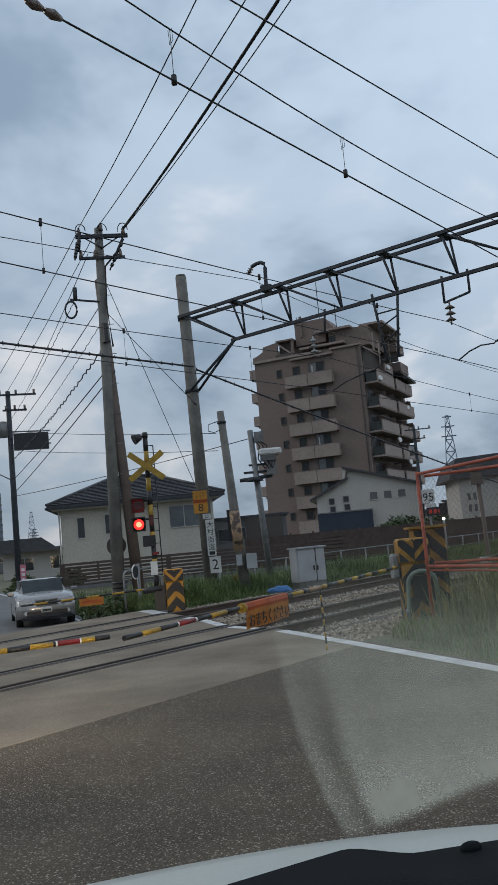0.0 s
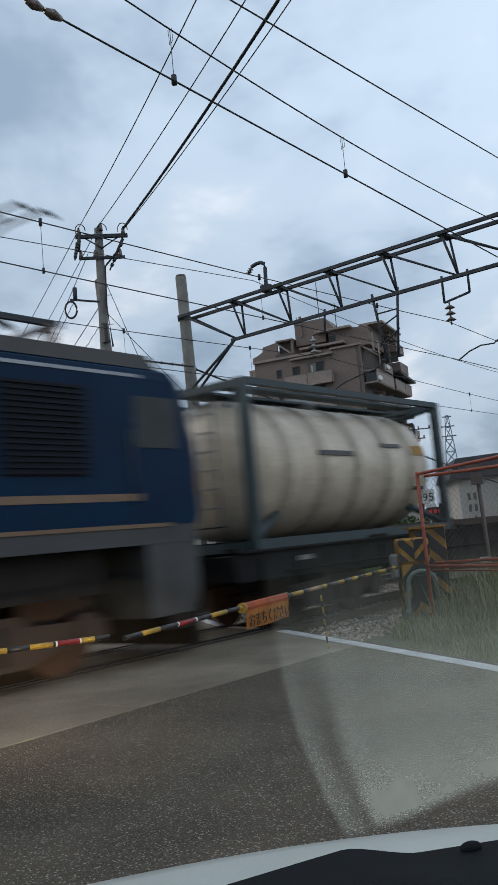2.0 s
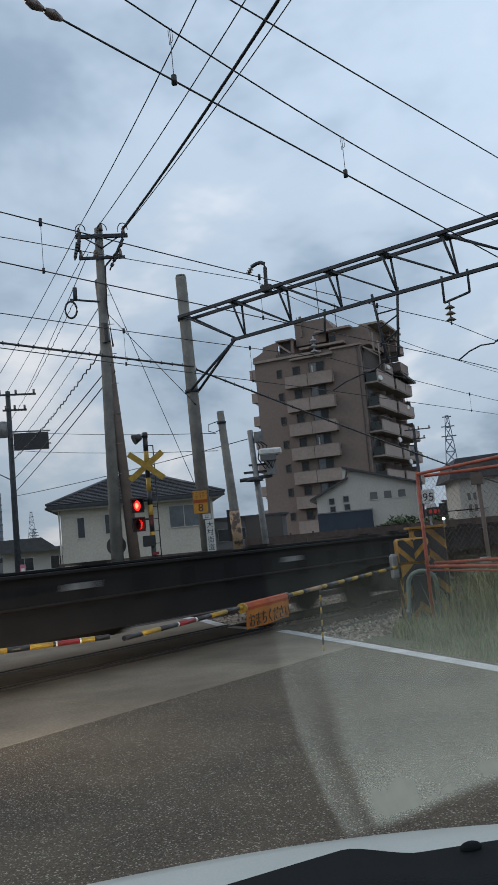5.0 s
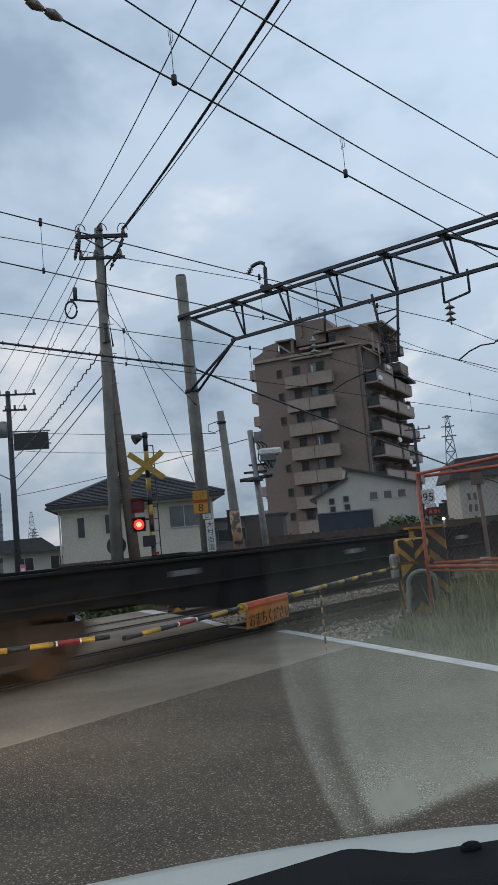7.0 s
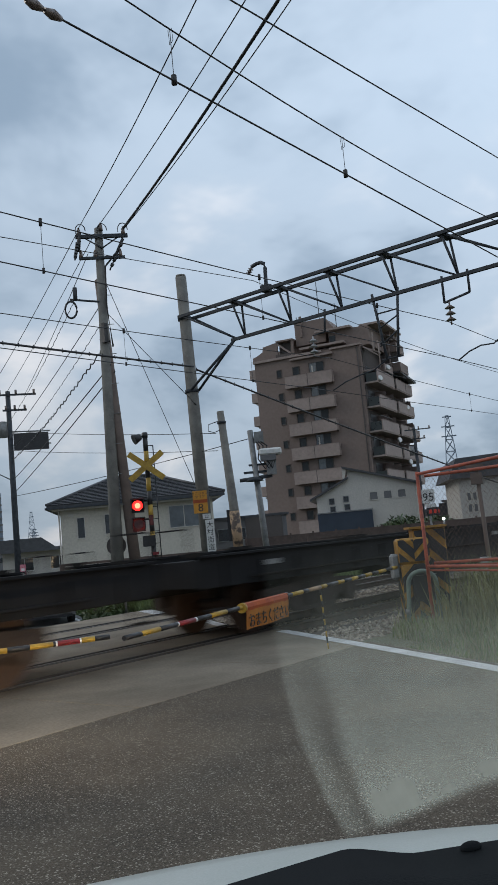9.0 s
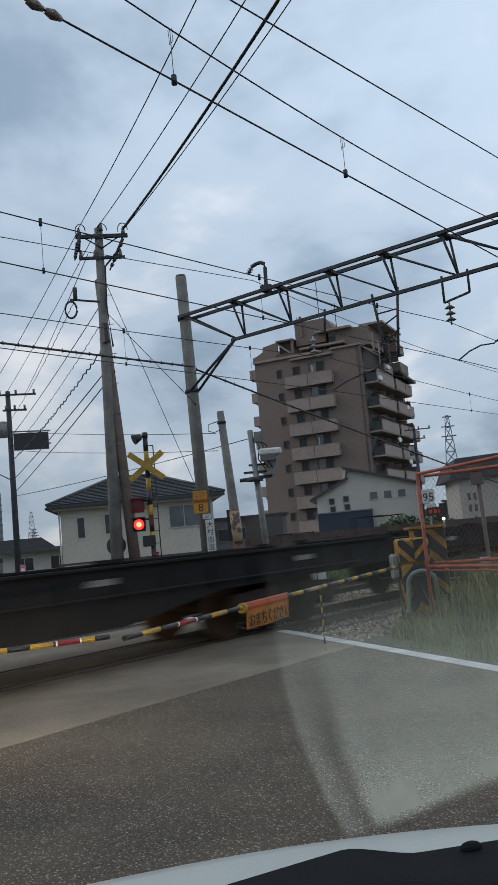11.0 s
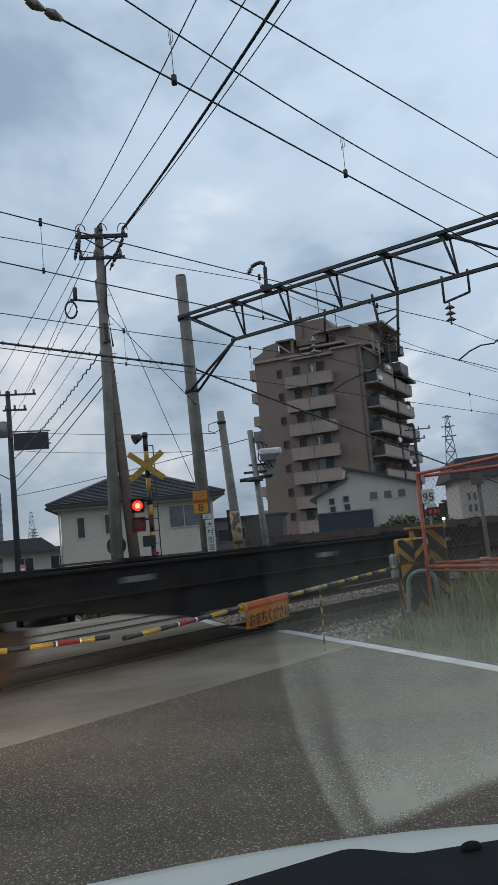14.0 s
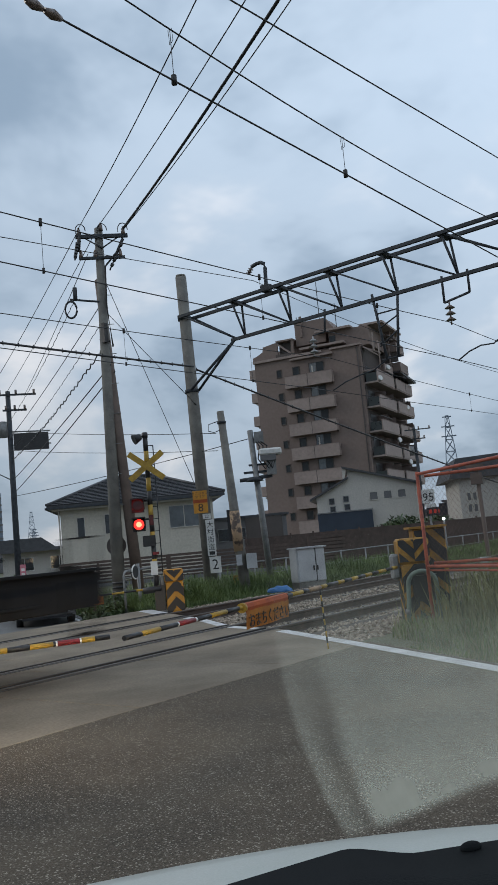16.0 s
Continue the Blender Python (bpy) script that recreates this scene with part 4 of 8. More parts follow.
def gate_machine(m, label, w=0.5, d=0.42, h=1.15, shell="hazard"):
    """A barrier machine; its -y face is banded."""
    t = thing("barrier_machine", m, label, "barrier machine", group="barrier machines")
    bm = bmesh.new()
    soft_block(bm, (0, 0, h * 0.36), (w * 0.92, d, h * 0.72), 0.02)
    part("housing", bm, M[shell], t, "faded yellow steel housing")
    bm = bmesh.new()
    soft_block(bm, (0, 0, h * 0.86), (w, d * 1.05, h * 0.28), 0.03)
    part("hood", bm, M[shell], t)
    for s, y in ((-1, -d / 2), (1, d / 2)):
        stripes(t, w * 0.45, h * 0.70, y + s * 0.004, 0.36, 0.21, 1, -w * 0.45, 0.02)
        stripes(t, w * 0.45, h * 0.70, y + s * 0.004, 0.36, 0.21, -1, 0.0, 0.02)
        stripes(t, w * 0.49, h * 0.24, y * 1.05 + s * 0.004, 0.24, 0.15, -1, -w * 0.49, h * 0.745)
        stripes(t, w * 0.49, h * 0.24, y * 1.05 + s * 0.004, 0.24, 0.15, 1, 0.0, h * 0.745)
    for s in (-1, 1):
        stripes(t, d * 0.9, h * 0.68, 0, 0.36, 0.21, 1, -d * 0.45, 0.02, pose(s * (w * 0.46 + 0.004), 0, 0, 0, 0, 90))
    part("motor_cover", rods(((w * 0.1, -d / 2 - 0.03, h * 0.62), (w * 0.1, -d / 2 + 0.02, h * 0.62), 0.11), n=16), M["black"], t, "round black motor cover")
    part("base_plate", boxes(((0, 0, 0.02), (w * 1.15, d * 1.2, 0.05))), M["pole"], t)
    bm = bmesh.new()
    rod(bm, (-w * 0.62, -0.02, h * 0.66), (w * 0.2, -0.02, h * 0.66), 0.05, n=12)
    soft_block(bm, (-w * 0.60, -0.02, h * 0.70), (0.12, 0.18, 0.34), 0.03)
    part("arm_bracket", bm, M["steel"], t, "weathered steel arm bracket")
    return t


def barrier_arm(p0, p1, cuts, label, r=0.017):
    """A striped bar from its tip p0 to p1; cuts: (share of the length, material)."""
    p0, p1 = Vector(p0), Vector(p1)
    t = thing("crossing_barrier", Matrix.Translation(p0), label, "barrier", group="crossing barriers")
    d = p1 - p0
    a = 0.0
    for b, mm in cuts:
        ra = r * (1 + 0.35 * a)
        part("band", rods((d * a, d * b, ra, r * (1 + 0.35 * b)), n=12), M[mm], t)
        a = b
    return t


def crossing_barriers():
    right = [(0.03, "black"), (0.066, "yellow"), (0.102, "black"), (0.105, "white"), (0.142, "red"), (0.146, "white"), (0.18, "black"), (0.221, "yellow"), (0.255, "black"), (0.268, "yellow"), (0.43, "black"), (0.473, "yellow"), (0.496, "black"), (0.55, "wrap"), (0.576, "yellow"), (0.63, "black"), (0.662, "yellow"), (0.70, "black"), (0.737, "yellow"), (0.78, "black"), (0.82, "yellow"), (0.863, "black"), (0.916, "yellow"), (0.96, "black"), (1.0, "yellow")]
    barrier_arm((3.79, 4.20, 0.80), (10.25, 5.88, 0.80), right, "black and yellow banded barrier arm lowered across the road")
    left = [(0.018, "black"), (0.034, "yellow"), (0.036, "white"), (0.062, "red"), (0.064, "white"), (0.067, "black"), (0.0934, "yellow"), (0.1185, "black"), (0.145, "yellow"), (0.18, "black"), (0.21, "yellow"), (0.25, "black"), (0.3, "yellow"), (0.36, "black"), (0.44, "yellow"), (0.52, "black"), (0.62, "yellow"), (0.74, "black"), (0.86, "yellow"), (1.0, "black")]
    barrier_arm((3.86, 4.42, 0.80), (-1.25, 6.73, 0.82), left, "black, yellow and red banded barrier arm lowered across the road")
    near = gate_machine(facing(10.50, 5.76, -0.05, 10), "black and yellow banded barrier machine beside the crossing", 0.42, 0.34, 1.22)
    bm = bmesh.new()
    soft_block(bm, (0.28, 0.26, 0.67), (0.44, 0.36, 1.34), 0.02)
    part("rear_housing", bm, M["hazard"], near, "faded orange rear housing")
    stripes(near, 0.42, 1.26, 0.075, 0.32, 0.20, -1, 0.07, 0.05)
    part("rear_cap", boxes(((0.26, 0.24, 1.35), (0.52, 0.42, 0.03))), M["hazard"], near)
    part("counterweight", boxes(((0.10, -0.02, 0.55), (0.34, 0.42, 0.34))), M["black"], near, "dark counterweight block")
    gate_machine(pose(-1.45, 6.62, 0.0, 0, 0, 160), "black and yellow banded barrier machine beside the road", 0.5, 0.42, 1.15)
    gate_machine(pose(13.82, 13.56, -0.14, 0, 0, -42), "black and orange banded barrier machine on the far verge", 0.42, 0.4, 1.0, "sign_orange")
    far = [(0.1, "black"), (0.2, "yellow"), (0.3, "black"), (0.4, "yellow"), (0.5, "black"), (0.6, "yellow"), (0.7, "black"), (0.8, "yellow"), (0.9, "black"), (1.0, "yellow")]
    barrier_arm((11.15, 15.5, 0.40), (13.6, 14.15, 0.46), far, "thin black and yellow barrier arm lowered beyond the tracks", 0.018)
    # waiting cloth on the near arm
    m = Matrix.LocRotScale((5.97, 4.767, 0.695), Euler((0, 0, math.atan2(1.68, 6.46))), None)
    t = thing("warning_cloth", m, "orange warning cloth with black lettering hung on the barrier arm", "sign")
    bm = bmesh.new()
    nx = 12
    top, low = [], []
    for i in range(nx + 1):
        x = -0.46 + 0.92 * i / nx
        w = 0.006 * math.sin(i * 1.3)
        top.append((x, -0.034 + w * 0.3, 0.075))
        low.append((x, -0.020 + w, -0.082 + 0.004 * math.sin(i * 0.8)))
    for off in (0.0, 0.004):
        a = [bm.verts.new((p[0], p[1] + off, p[2])) for p in top]
        b = [bm.verts.new((p[0], p[1] + off, p[2])) for p in low]
        for i in range(nx):
            bm.faces.new((a[i], a[i + 1], b[i + 1], b[i]))
    part("cloth", bm, M["orange"], t)
    bm = bmesh.new()
    prism(bm, [(-0.032, 0.07), (-0.040, 0.10), (-0.030, 0.13), (0.0, 0.138), (0.03, 0.13), (0.036, 0.10), (0.03, 0.06), (0.026, 0.06), (0.026, 0.128), (-0.024, 0.128), (-0.028, 0.06)], -0.465, 0.465, "x")
    part("red_sleeve", bm, M["red_cloth"], t, "red sleeve over the arm")
    writing("lettering", "おまちください", 0.128, M["black"], t, pose(0.0, -0.042, -0.022, 90, 0, 0), "black lettering")
    for x in (-0.47, 0.47):
        part("clamp", rods(((x - 0.02, 0, 0.10), (x + 0.02, 0, 0.10), 0.042), n=12), M["yellow"] if x < 0 else M["black"], t)
    m = facing(12.45, 14.75, 0.33)
    t = thing("small_warning_cloth", m, "small orange warning cloth hung on the far barrier arm", "sign")
    part("cloth", boxes(((0, 0, 0), (0.52, 0.012, 0.17))), M["orange"], t)
    part("lettering_bar", boxes(((0, -0.009, 0), (0.40, 0.004, 0.06))), M["red_cloth"], t, "unreadable lettering bar")


crossing_barriers()

ROPE_AT = pose(7.36, 5.14, 0.78, 0, 0, math.degrees(math.atan2(1.68, 6.46)))
ROPE = thing("hanging_rope", ROPE_AT, "yellow and black banded rope hanging from the barrier arm", "rope")
for k in range(10):
    part("band", rods(((0, 0, -0.062 * k), (0, 0, -0.062 * (k + 1)), 0.010), n=8), M["yellow" if k % 2 else "black"], ROPE)


def mesh_fence():
    """Red tube frames with chain-link, two panels meeting at a corner post."""
    P = Vector((10.05, 5.31, 0))
    for way, length, label in ((Vector((-0.49, -0.87, 0)), 5.2, "rusty red tube fence panel with chain-link mesh"), (Vector((0.12, -0.99, 0)), 4.6, "faded red tube fence panel with chain-link mesh")):
        t = thing("chain_link_fence", Matrix.LocRotScale(P if way.x < 0 else P + Vector((0.10, -0.05, 0)), Euler((0, 0, math.atan2(way.y, way.x))), None), label, "fence", group="fence panels")
        z1, z0 = (1.99, 0.80) if way.x < 0 else (1.96, 0.83)
        rise = 0.012
        bm = bmesh.new()
        rod(bm, (0, 0, -0.1), (0, 0, z1 + 0.03), 0.024, n=10)
        if way.x < 0:
            part("post", bm, M["fence_red"], t)
        else:
            bm.free()
        part("post", rods(((length, 0, -0.1), (length, 0, z1 + 0.03 + rise * length), 0.024)), M["fence_red"], t)
        part("top_rail", rods(((0, 0, z1), (length, 0, z1 + rise * length), 0.021)), M["fence_red"], t)
        part("lower_rail", rods(((0, 0, z0), (length, 0, z0), 0.020)), M["fence_red"], t)
        if way.x > 0:
            part("foot_rail", rods(((0, 0, 0.10), (0.5, 0, 0.09), 0.014)), M["fence_red"], t)
        part("lower_rail", rods(((0, 0.03, z0 - 0.055), (length, 0.03, z0 - 0.055), 0.012)), M["fence_red"], t)
        verts, faces = [], []
        step, r = 0.085, 0.0011
        H = z1 - z0

        def strand(a, b):
            k = len(verts)
            for p in (a, b):
                verts.extend([(p[0], -r, p[1] - r), (p[0], r, p[1] - r), (p[0], 0, p[1] + r * 1.4)])
            faces.extend([(k, k + 1, k + 4, k + 3), (k + 1, k + 2, k + 5, k + 4), (k + 2, k, k + 3, k + 5)])
        x = -H
        while x < length:
            for s in (1, -1):
                a, b = (x, z0), (x + H, z1)
                if s < 0:
                    a, b = (x, z1), (x + H, z0)
                if a[0] < 0:
                    f = -a[0] / H
                    a = (0, a[1] + (b[1] - a[1]) * f)
                if b[0] > length:
                    f = (length - a[0]) / (b[0] - a[0])
                    b = (length, a[1] + (b[1] - a[1]) * f)
                strand(a, b)
            x += step
        me = bpy.data.meshes.new("chain_link")
        me.from_pydata(verts, [], faces)
        me.materials.append(M["mesh_wire"])
        tagged(part("chain_link", me, None, t, "rusty wire mesh"), kind="stuff")


mesh_fence()


def pipe_loop():
    bm = bmesh.new()
    pts = []
    for i in range(17):
        a = math.pi * i / 16
        pts.append((-0.18 * math.cos(a), 0, 0.58 + 0.16 * math.sin(a)))
    pts = [(-0.25, 0, -0.1), (-0.20, 0, 0.3)] + pts + [(0.18, 0, 0.3), (0.19, 0, -0.1)]
    tube(bm, pts, 0.030, 10)
    t = thing("guard_pipe", facing(10.14, 5.46, 0.0), "weathered green bent steel guard pipe in the weeds", "guard pipe")
    part("pipe", bm, M["pipe_green"], t)
    part("clamp", rods(((-0.222, 0, 0.20), (-0.215, 0, 0.26), 0.036)), M["steel"], t)


pipe_loop()


def signal_post():
    """Crossing warning post: crossed boards, two red lamps, ladder, horn."""
    t = thing("crossing_signal", facing(13.47, 13.75, -0.08), "black and yellow crossing signal post with crossed boards and red lamps", "crossing signal")
    z = 0.0
    for k in range(13):
        z1 = z + 0.30
        part("post_band", rods(((0.0, 0, z), (0.0, 0, z1), 0.055)), M["yellow" if k % 2 else "black"], t)
        z = z1
    part("cap", rods(((0, 0, z), (0, 0, z + 0.12), 0.065)), M["black"], t)
    for s in (-1, 1):
        part("crossed_board", boxes(((0, 0, 0), (0.95, 0.02, 0.13)), m=pose(-0.02, -0.08 - 0.012 * s, 3.26, 0, 38 * s, 0)), M["yellow"], t, "yellow crossed warning board")
    part("board_bracket", boxes(((0.0, -0.04, 3.27), (0.24, 0.06, 0.18))), M["black"], t)
    bm = bmesh.new()
    rod(bm, (-0.10, -0.05, 3.93), (-0.25, -0.10, 3.86), 0.07, 0.12, n=14)
    part("horn", bm, M["black"], t, "black warning horn")
    part("horn_arm", rods(((0, 0, 3.95), (-0.18, -0.06, 3.93), 0.02)), M["black"], t)
    for zz, who in ((2.40, 0), (1.98, 1)):
        x = -0.28
        h = part("lamp_housing", boxes(((x, 0.14, zz), (0.28, 0.05, 0.30)), ((x, 0.0, zz + 0.15), (0.28, 0.28, 0.02)), ((x - 0.14, 0.02, zz + 0.03), (0.02, 0.24, 0.24)), ((x + 0.14, 0.02, zz + 0.03), (0.02, 0.24, 0.24))), M["black"], t, "black hooded lamp housing")
        part("lamp_arm", rods(((x + 0.1, 0.1, zz + 0.1), (0, 0, zz + 0.12), 0.022)), M["black"], t)
        bm = bmesh.new()
        rod(bm, (0, -0.022, 0), (0, -0.004, 0), 0.105, 0.115, n=18)
        disc = part("lens", bm, M["red_glow"], t, "red signal lens")
        part("bulb", rods(((0, -0.028, 0), (0, -0.022, 0), 0.062), n=14), M["red_core"], disc, "glowing bulb")
        part("lens_back", rods(((0, -0.002, 0), (0, 0.016, 0), 0.116), n=18), M["red_dark"], disc, "dark unlit red glass")
        m = pose(x, 0.0, zz)
        disc.matrix_basis = m
        LAMPS.append((disc, m, 0.0 if who == 0 else 180.0))
    part("side_lamp", boxes(((0.0, 0.0, 2.06), (0.09, 0.16, 0.22))), M["red_dark"], t, "small red side lamp")
    part("junction_box", boxes(((-0.08, -0.02, 1.60), (0.28, 0.16, 0.24))), M["black"], t)
    part("control_box", boxes(((-0.02, -0.09, 1.0), (0.15, 0.12, 0.30))), M["white"], t, "white control box")
    part("red_arrow_plate", boxes(((0.04, -0.07, 1.32), (0.14, 0.01, 0.06)), m=pose(0, 0, 0, 0, 0, 0)), M["red"], t)
    rs = [((0.16, 0.0, 0.9), (0.16, 0.0, 3.72), 0.012), ((0.0, 0, 3.72), (0.16, 0, 3.72), 0.012)]
    part("ladder_rail", rods(*rs, n=6), M["black"], t)
    for i in range(10):
        part("rung", rods(((0.0, 0, 1.0 + 0.27 * i), (0.16, 0, 1.0 + 0.27 * i), 0.010), n=6), M["black"], t)
    part("lower_case", boxes(((0.06, 0, 0.34), (0.22, 0.2, 0.55))), M["black"], t)
    part("foot", boxes(((0, 0, 0.02), (0.4, 0.4, 0.1))), M["pole"], t)
    part("arm_hub", rods(((-0.3, -0.05, 0.52), (0.1, -0.05, 0.55), 0.07)), M["black"], t)


LAMPS = []
signal_post()


# ---- overhead line ----
GX = 19.0


def gantry():
    """A concrete mast on each side carrying a V-shaped lattice beam over both tracks."""
    t = thing("overhead_gantry", pose(0, 0, 0), "dark lattice steel gantry on concrete masts over the tracks", "gantry")
    bm = bmesh.new()
    rod(bm, (19.24, 17.30, -0.75), (18.97, 17.26, 9.50), 0.205, 0.165, n=20)
    part("mast", bm, M["pole"], t, "weathered round concrete mast")
    part("mast", rods(((19.0, -0.6, -0.3), (19.0, -0.6, 9.4), 0.2, 0.165), n=20), M["pole"], t)
    part("mast_cap", rods(((18.97, 17.26, 9.50), (18.97, 17.26, 9.56), 0.15), n=18), M["pole"], t)
    zt, zl = 8.22, 7.14
    for dx in (-0.24, 0.24):
        part("upper_chord", boxes(((GX + dx, 8.35, zt), (0.085, 17.9, 0.085))), M["truss"], t)
    part("lower_chord", boxes(((GX, 7.9, zl), (0.085, 15.2, 0.085))), M["truss"], t)
    ys = [15.2 - 1.66 * k for k in range(10)]
    for k, y in enumerate(ys):
        part("node_plate", boxes(((GX, y, zt - 0.03), (0.62, 0.22, 0.05))), M["truss"], t)
        for dx in (-0.24, 0.24):
            part("web_strut", rods(((GX + dx, y, zt), (GX, y - 0.22, zl), 0.032), n=6), M["truss"], t)
        if k + 1 < len(ys):
            for dx in (-0.24, 0.24):
                part("web_diagonal", rods(((GX + dx, y, zt), (GX, ys[k + 1] - 0.22, zl), 0.026), n=6), M["truss"], t)
    for dx in (-0.24, 0.24):
        part("web_diagonal", rods(((GX + dx, 17.1, zt - 0.02), (GX, 15.3, zl), 0.032), n=6), M["truss"], t)
        part("knee_brace", rods(((GX, 15.4, zl - 0.02), (GX + dx * 0.7, 17.1, 5.95), 0.04), n=6), M["truss"], t)
    part("mast_band", rods(((19.0, 17.28, 8.15), (19.0, 17.28, 8.27), 0.205), n=18), M["truss"], t)
    part("mast_band", rods(((19.06, 17.28, 5.9), (19.06, 17.28, 6.0), 0.21), n=18), M["truss"], t)
    bm = bmesh.new()
    tube(bm, [(GX, 14.07, zt), (GX, 14.07, 8.4), (GX, 14.05, 8.92), (GX, 14.08, 9.05), (GX, 14.18, 9.11), (GX, 14.32, 9.12), (GX, 14.52, 9.08)], 0.055, 8)
    block(bm, (GX, 14.07, zt + 0.1), (0.2, 0.26, 0.2))
    part("feeder_hook", bm, M["truss"], t)
    bm = bmesh.new()
    rod(bm, (GX, 14.5, 9.08), (GX, 14.66, 8.9), 0.035, n=8)
    for k in range(3):
        c = Vector((GX, 14.55 + 0.045 * k, 9.03 - 0.05 * k))
        rod(bm, c, c + Vector((0, 0.02, -0.03)), 0.075, n=12)
    part("hook_insulator", bm, M["insulator"], t)
    # hangers below the beam for the two tracks
    for y0, y1, zb in ((8.78, 8.11, 6.58),):
        bm = bmesh.new()
        rod(bm, (GX, y0, zl + 0.1), (GX, y0, zb), 0.03, n=6)
        rod(bm, (GX, y1, zl + 0.1), (GX, y1, zb + 0.1), 0.03, n=6)
        rod(bm, (GX, y0, zb), (GX, y1, zb + 0.1), 0.03, n=6)
        part("hanger_frame", bm, M["truss"], t)
    part("hanger_post", rods(((GX, 12.21, zl + 0.12), (GX, 12.28, 6.66), 0.03), ((GX, 12.28, 6.66), (GX, 12.66, 6.64), 0.02), n=6), M["truss"], t)
    for y, ztop in ((8.66, 6.56), (12.68, 6.62)):
        bm = bmesh.new()
        for k in range(3):
            z = ztop - 0.14 - 0.15 * k
            rod(bm, (GX, y, z), (GX, y, z + 0.07), 0.125, 0.04, n=16)
        rod(bm, (GX, y, ztop - 0.55), (GX, y, ztop), 0.02, n=6)
        part("disc_insulators", bm, M["insulator"] if y < 10 else M["grey_box"], t, "string of porcelain discs")
    bm = bmesh.new()
    for y, yl in ((10.74, 10.50), (9.99, 10.18)):
        rod(bm, (GX, y, zl + 0.15), (GX, yl, 5.55), 0.035, n=6)
    for z, za in ((6.75, 6.75), (6.35, 6.6), (5.9, 6.25), (5.55, 5.55)):
        rod(bm, (GX, 10.66, z), (GX, 10.05, za), 0.02, n=6)
    part("drop_post", bm, M["truss"], t, "lattice drop post between the tracks")
    bm = bmesh.new()
    tube(bm, [(GX, 10.4, 5.6), (GX, 10.9, 5.35), (GX, 11.3, 5.30), (GX, 11.8, 5.2), (GX, 12.2, 5.05)], 0.018, 6)
    tube(bm, [(GX, 7.3, 5.55), (GX, 7.68, 5.34), (GX, 8.0, 5.36), (GX, 8.3, 5.28), (GX, 8.6, 5.12)], 0.018, 6)
    rod(bm, (GX, 7.3, zl), (GX, 7.3, 5.5), 0.03, n=6)
    part("registration_arms", bm, M["truss"], t, "curved steel registration arms")
    # signs on the mast
    s = thing("mast_sign", facing(18.83, 17.05, 2.58), "orange and white railway sign plates on the concrete mast", "sign")
    part("orange_plate", boxes(((-0.05, 0, 0.0), (0.42, 0.012, 0.66))), M["sign_orange"], s, "orange plate with black figure")
    part("red_band", boxes(((-0.05, -0.009, 0.02), (0.42, 0.004, 0.10))), M["red_cloth"], s)
    writing("lettering", "セクション\nクリア", 0.10, M["black"], s, pose(-0.05, -0.010, 0.20, 90, 0, 0))
    writing("figure", "8", 0.34, M["black"], s, pose(-0.05, -0.010, -0.18, 90, 0, 0))
    part("number_plate", boxes(((0.10, 0, -0.44), (0.24, 0.012, 0.15))), M["white"], s)
    writing("figure", "22", 0.13, M["black"], s, pose(0.10, -0.010, -0.44, 90, 0, 0))
    part("name_plate", boxes(((0.17, 0, -1.07), (0.25, 0.012, 1.06))), M["white"], s, "white upright plate")
    for i, ch in enumerate("大村街道"):
        writing("lettering", ch, 0.20, M["black"], s, pose(0.17, -0.010, -0.70 - 0.22 * i, 90, 0, 0))
    part("lettering_bar", boxes(((0.17, -0.009, -1.52), (0.16, 0.004, 0.10))), M["black"], s)
    part("figure_plate", boxes(((0.24, 0, -1.87), (0.33, 0.012, 0.47))), M["white"], s)
    writing("figure", "2", 0.42, M["black"], s, pose(0.24, -0.010, -1.87, 90, 0, 0))


gantry()


def wire(name, p0, p1, sag=0.0, r=0.008, label="thin dark overhead wire", n=12, group="overhead wires", category="wire", extra=None, wavy=0.0):
    p0, p1 = Vector(p0), Vector(p1)
    pts = []
    for i in range(n + 1):
        f = i / n
        p = p0.lerp(p1, f)
        p.z -= 4 * sag * f * (1 - f) + wavy * (math.sin(i * 1.55) + 0.5 * math.sin(i * 0.83 + 1))
        p.x += wavy * math.cos(i * 1.2)
        pts.append(p)
    bm = bmesh.new()
    tube(bm, pts, r, 5)
    if extra:
        extra(bm, pts)
    return solid(name, bm, M["wire"], label, category, group=group)


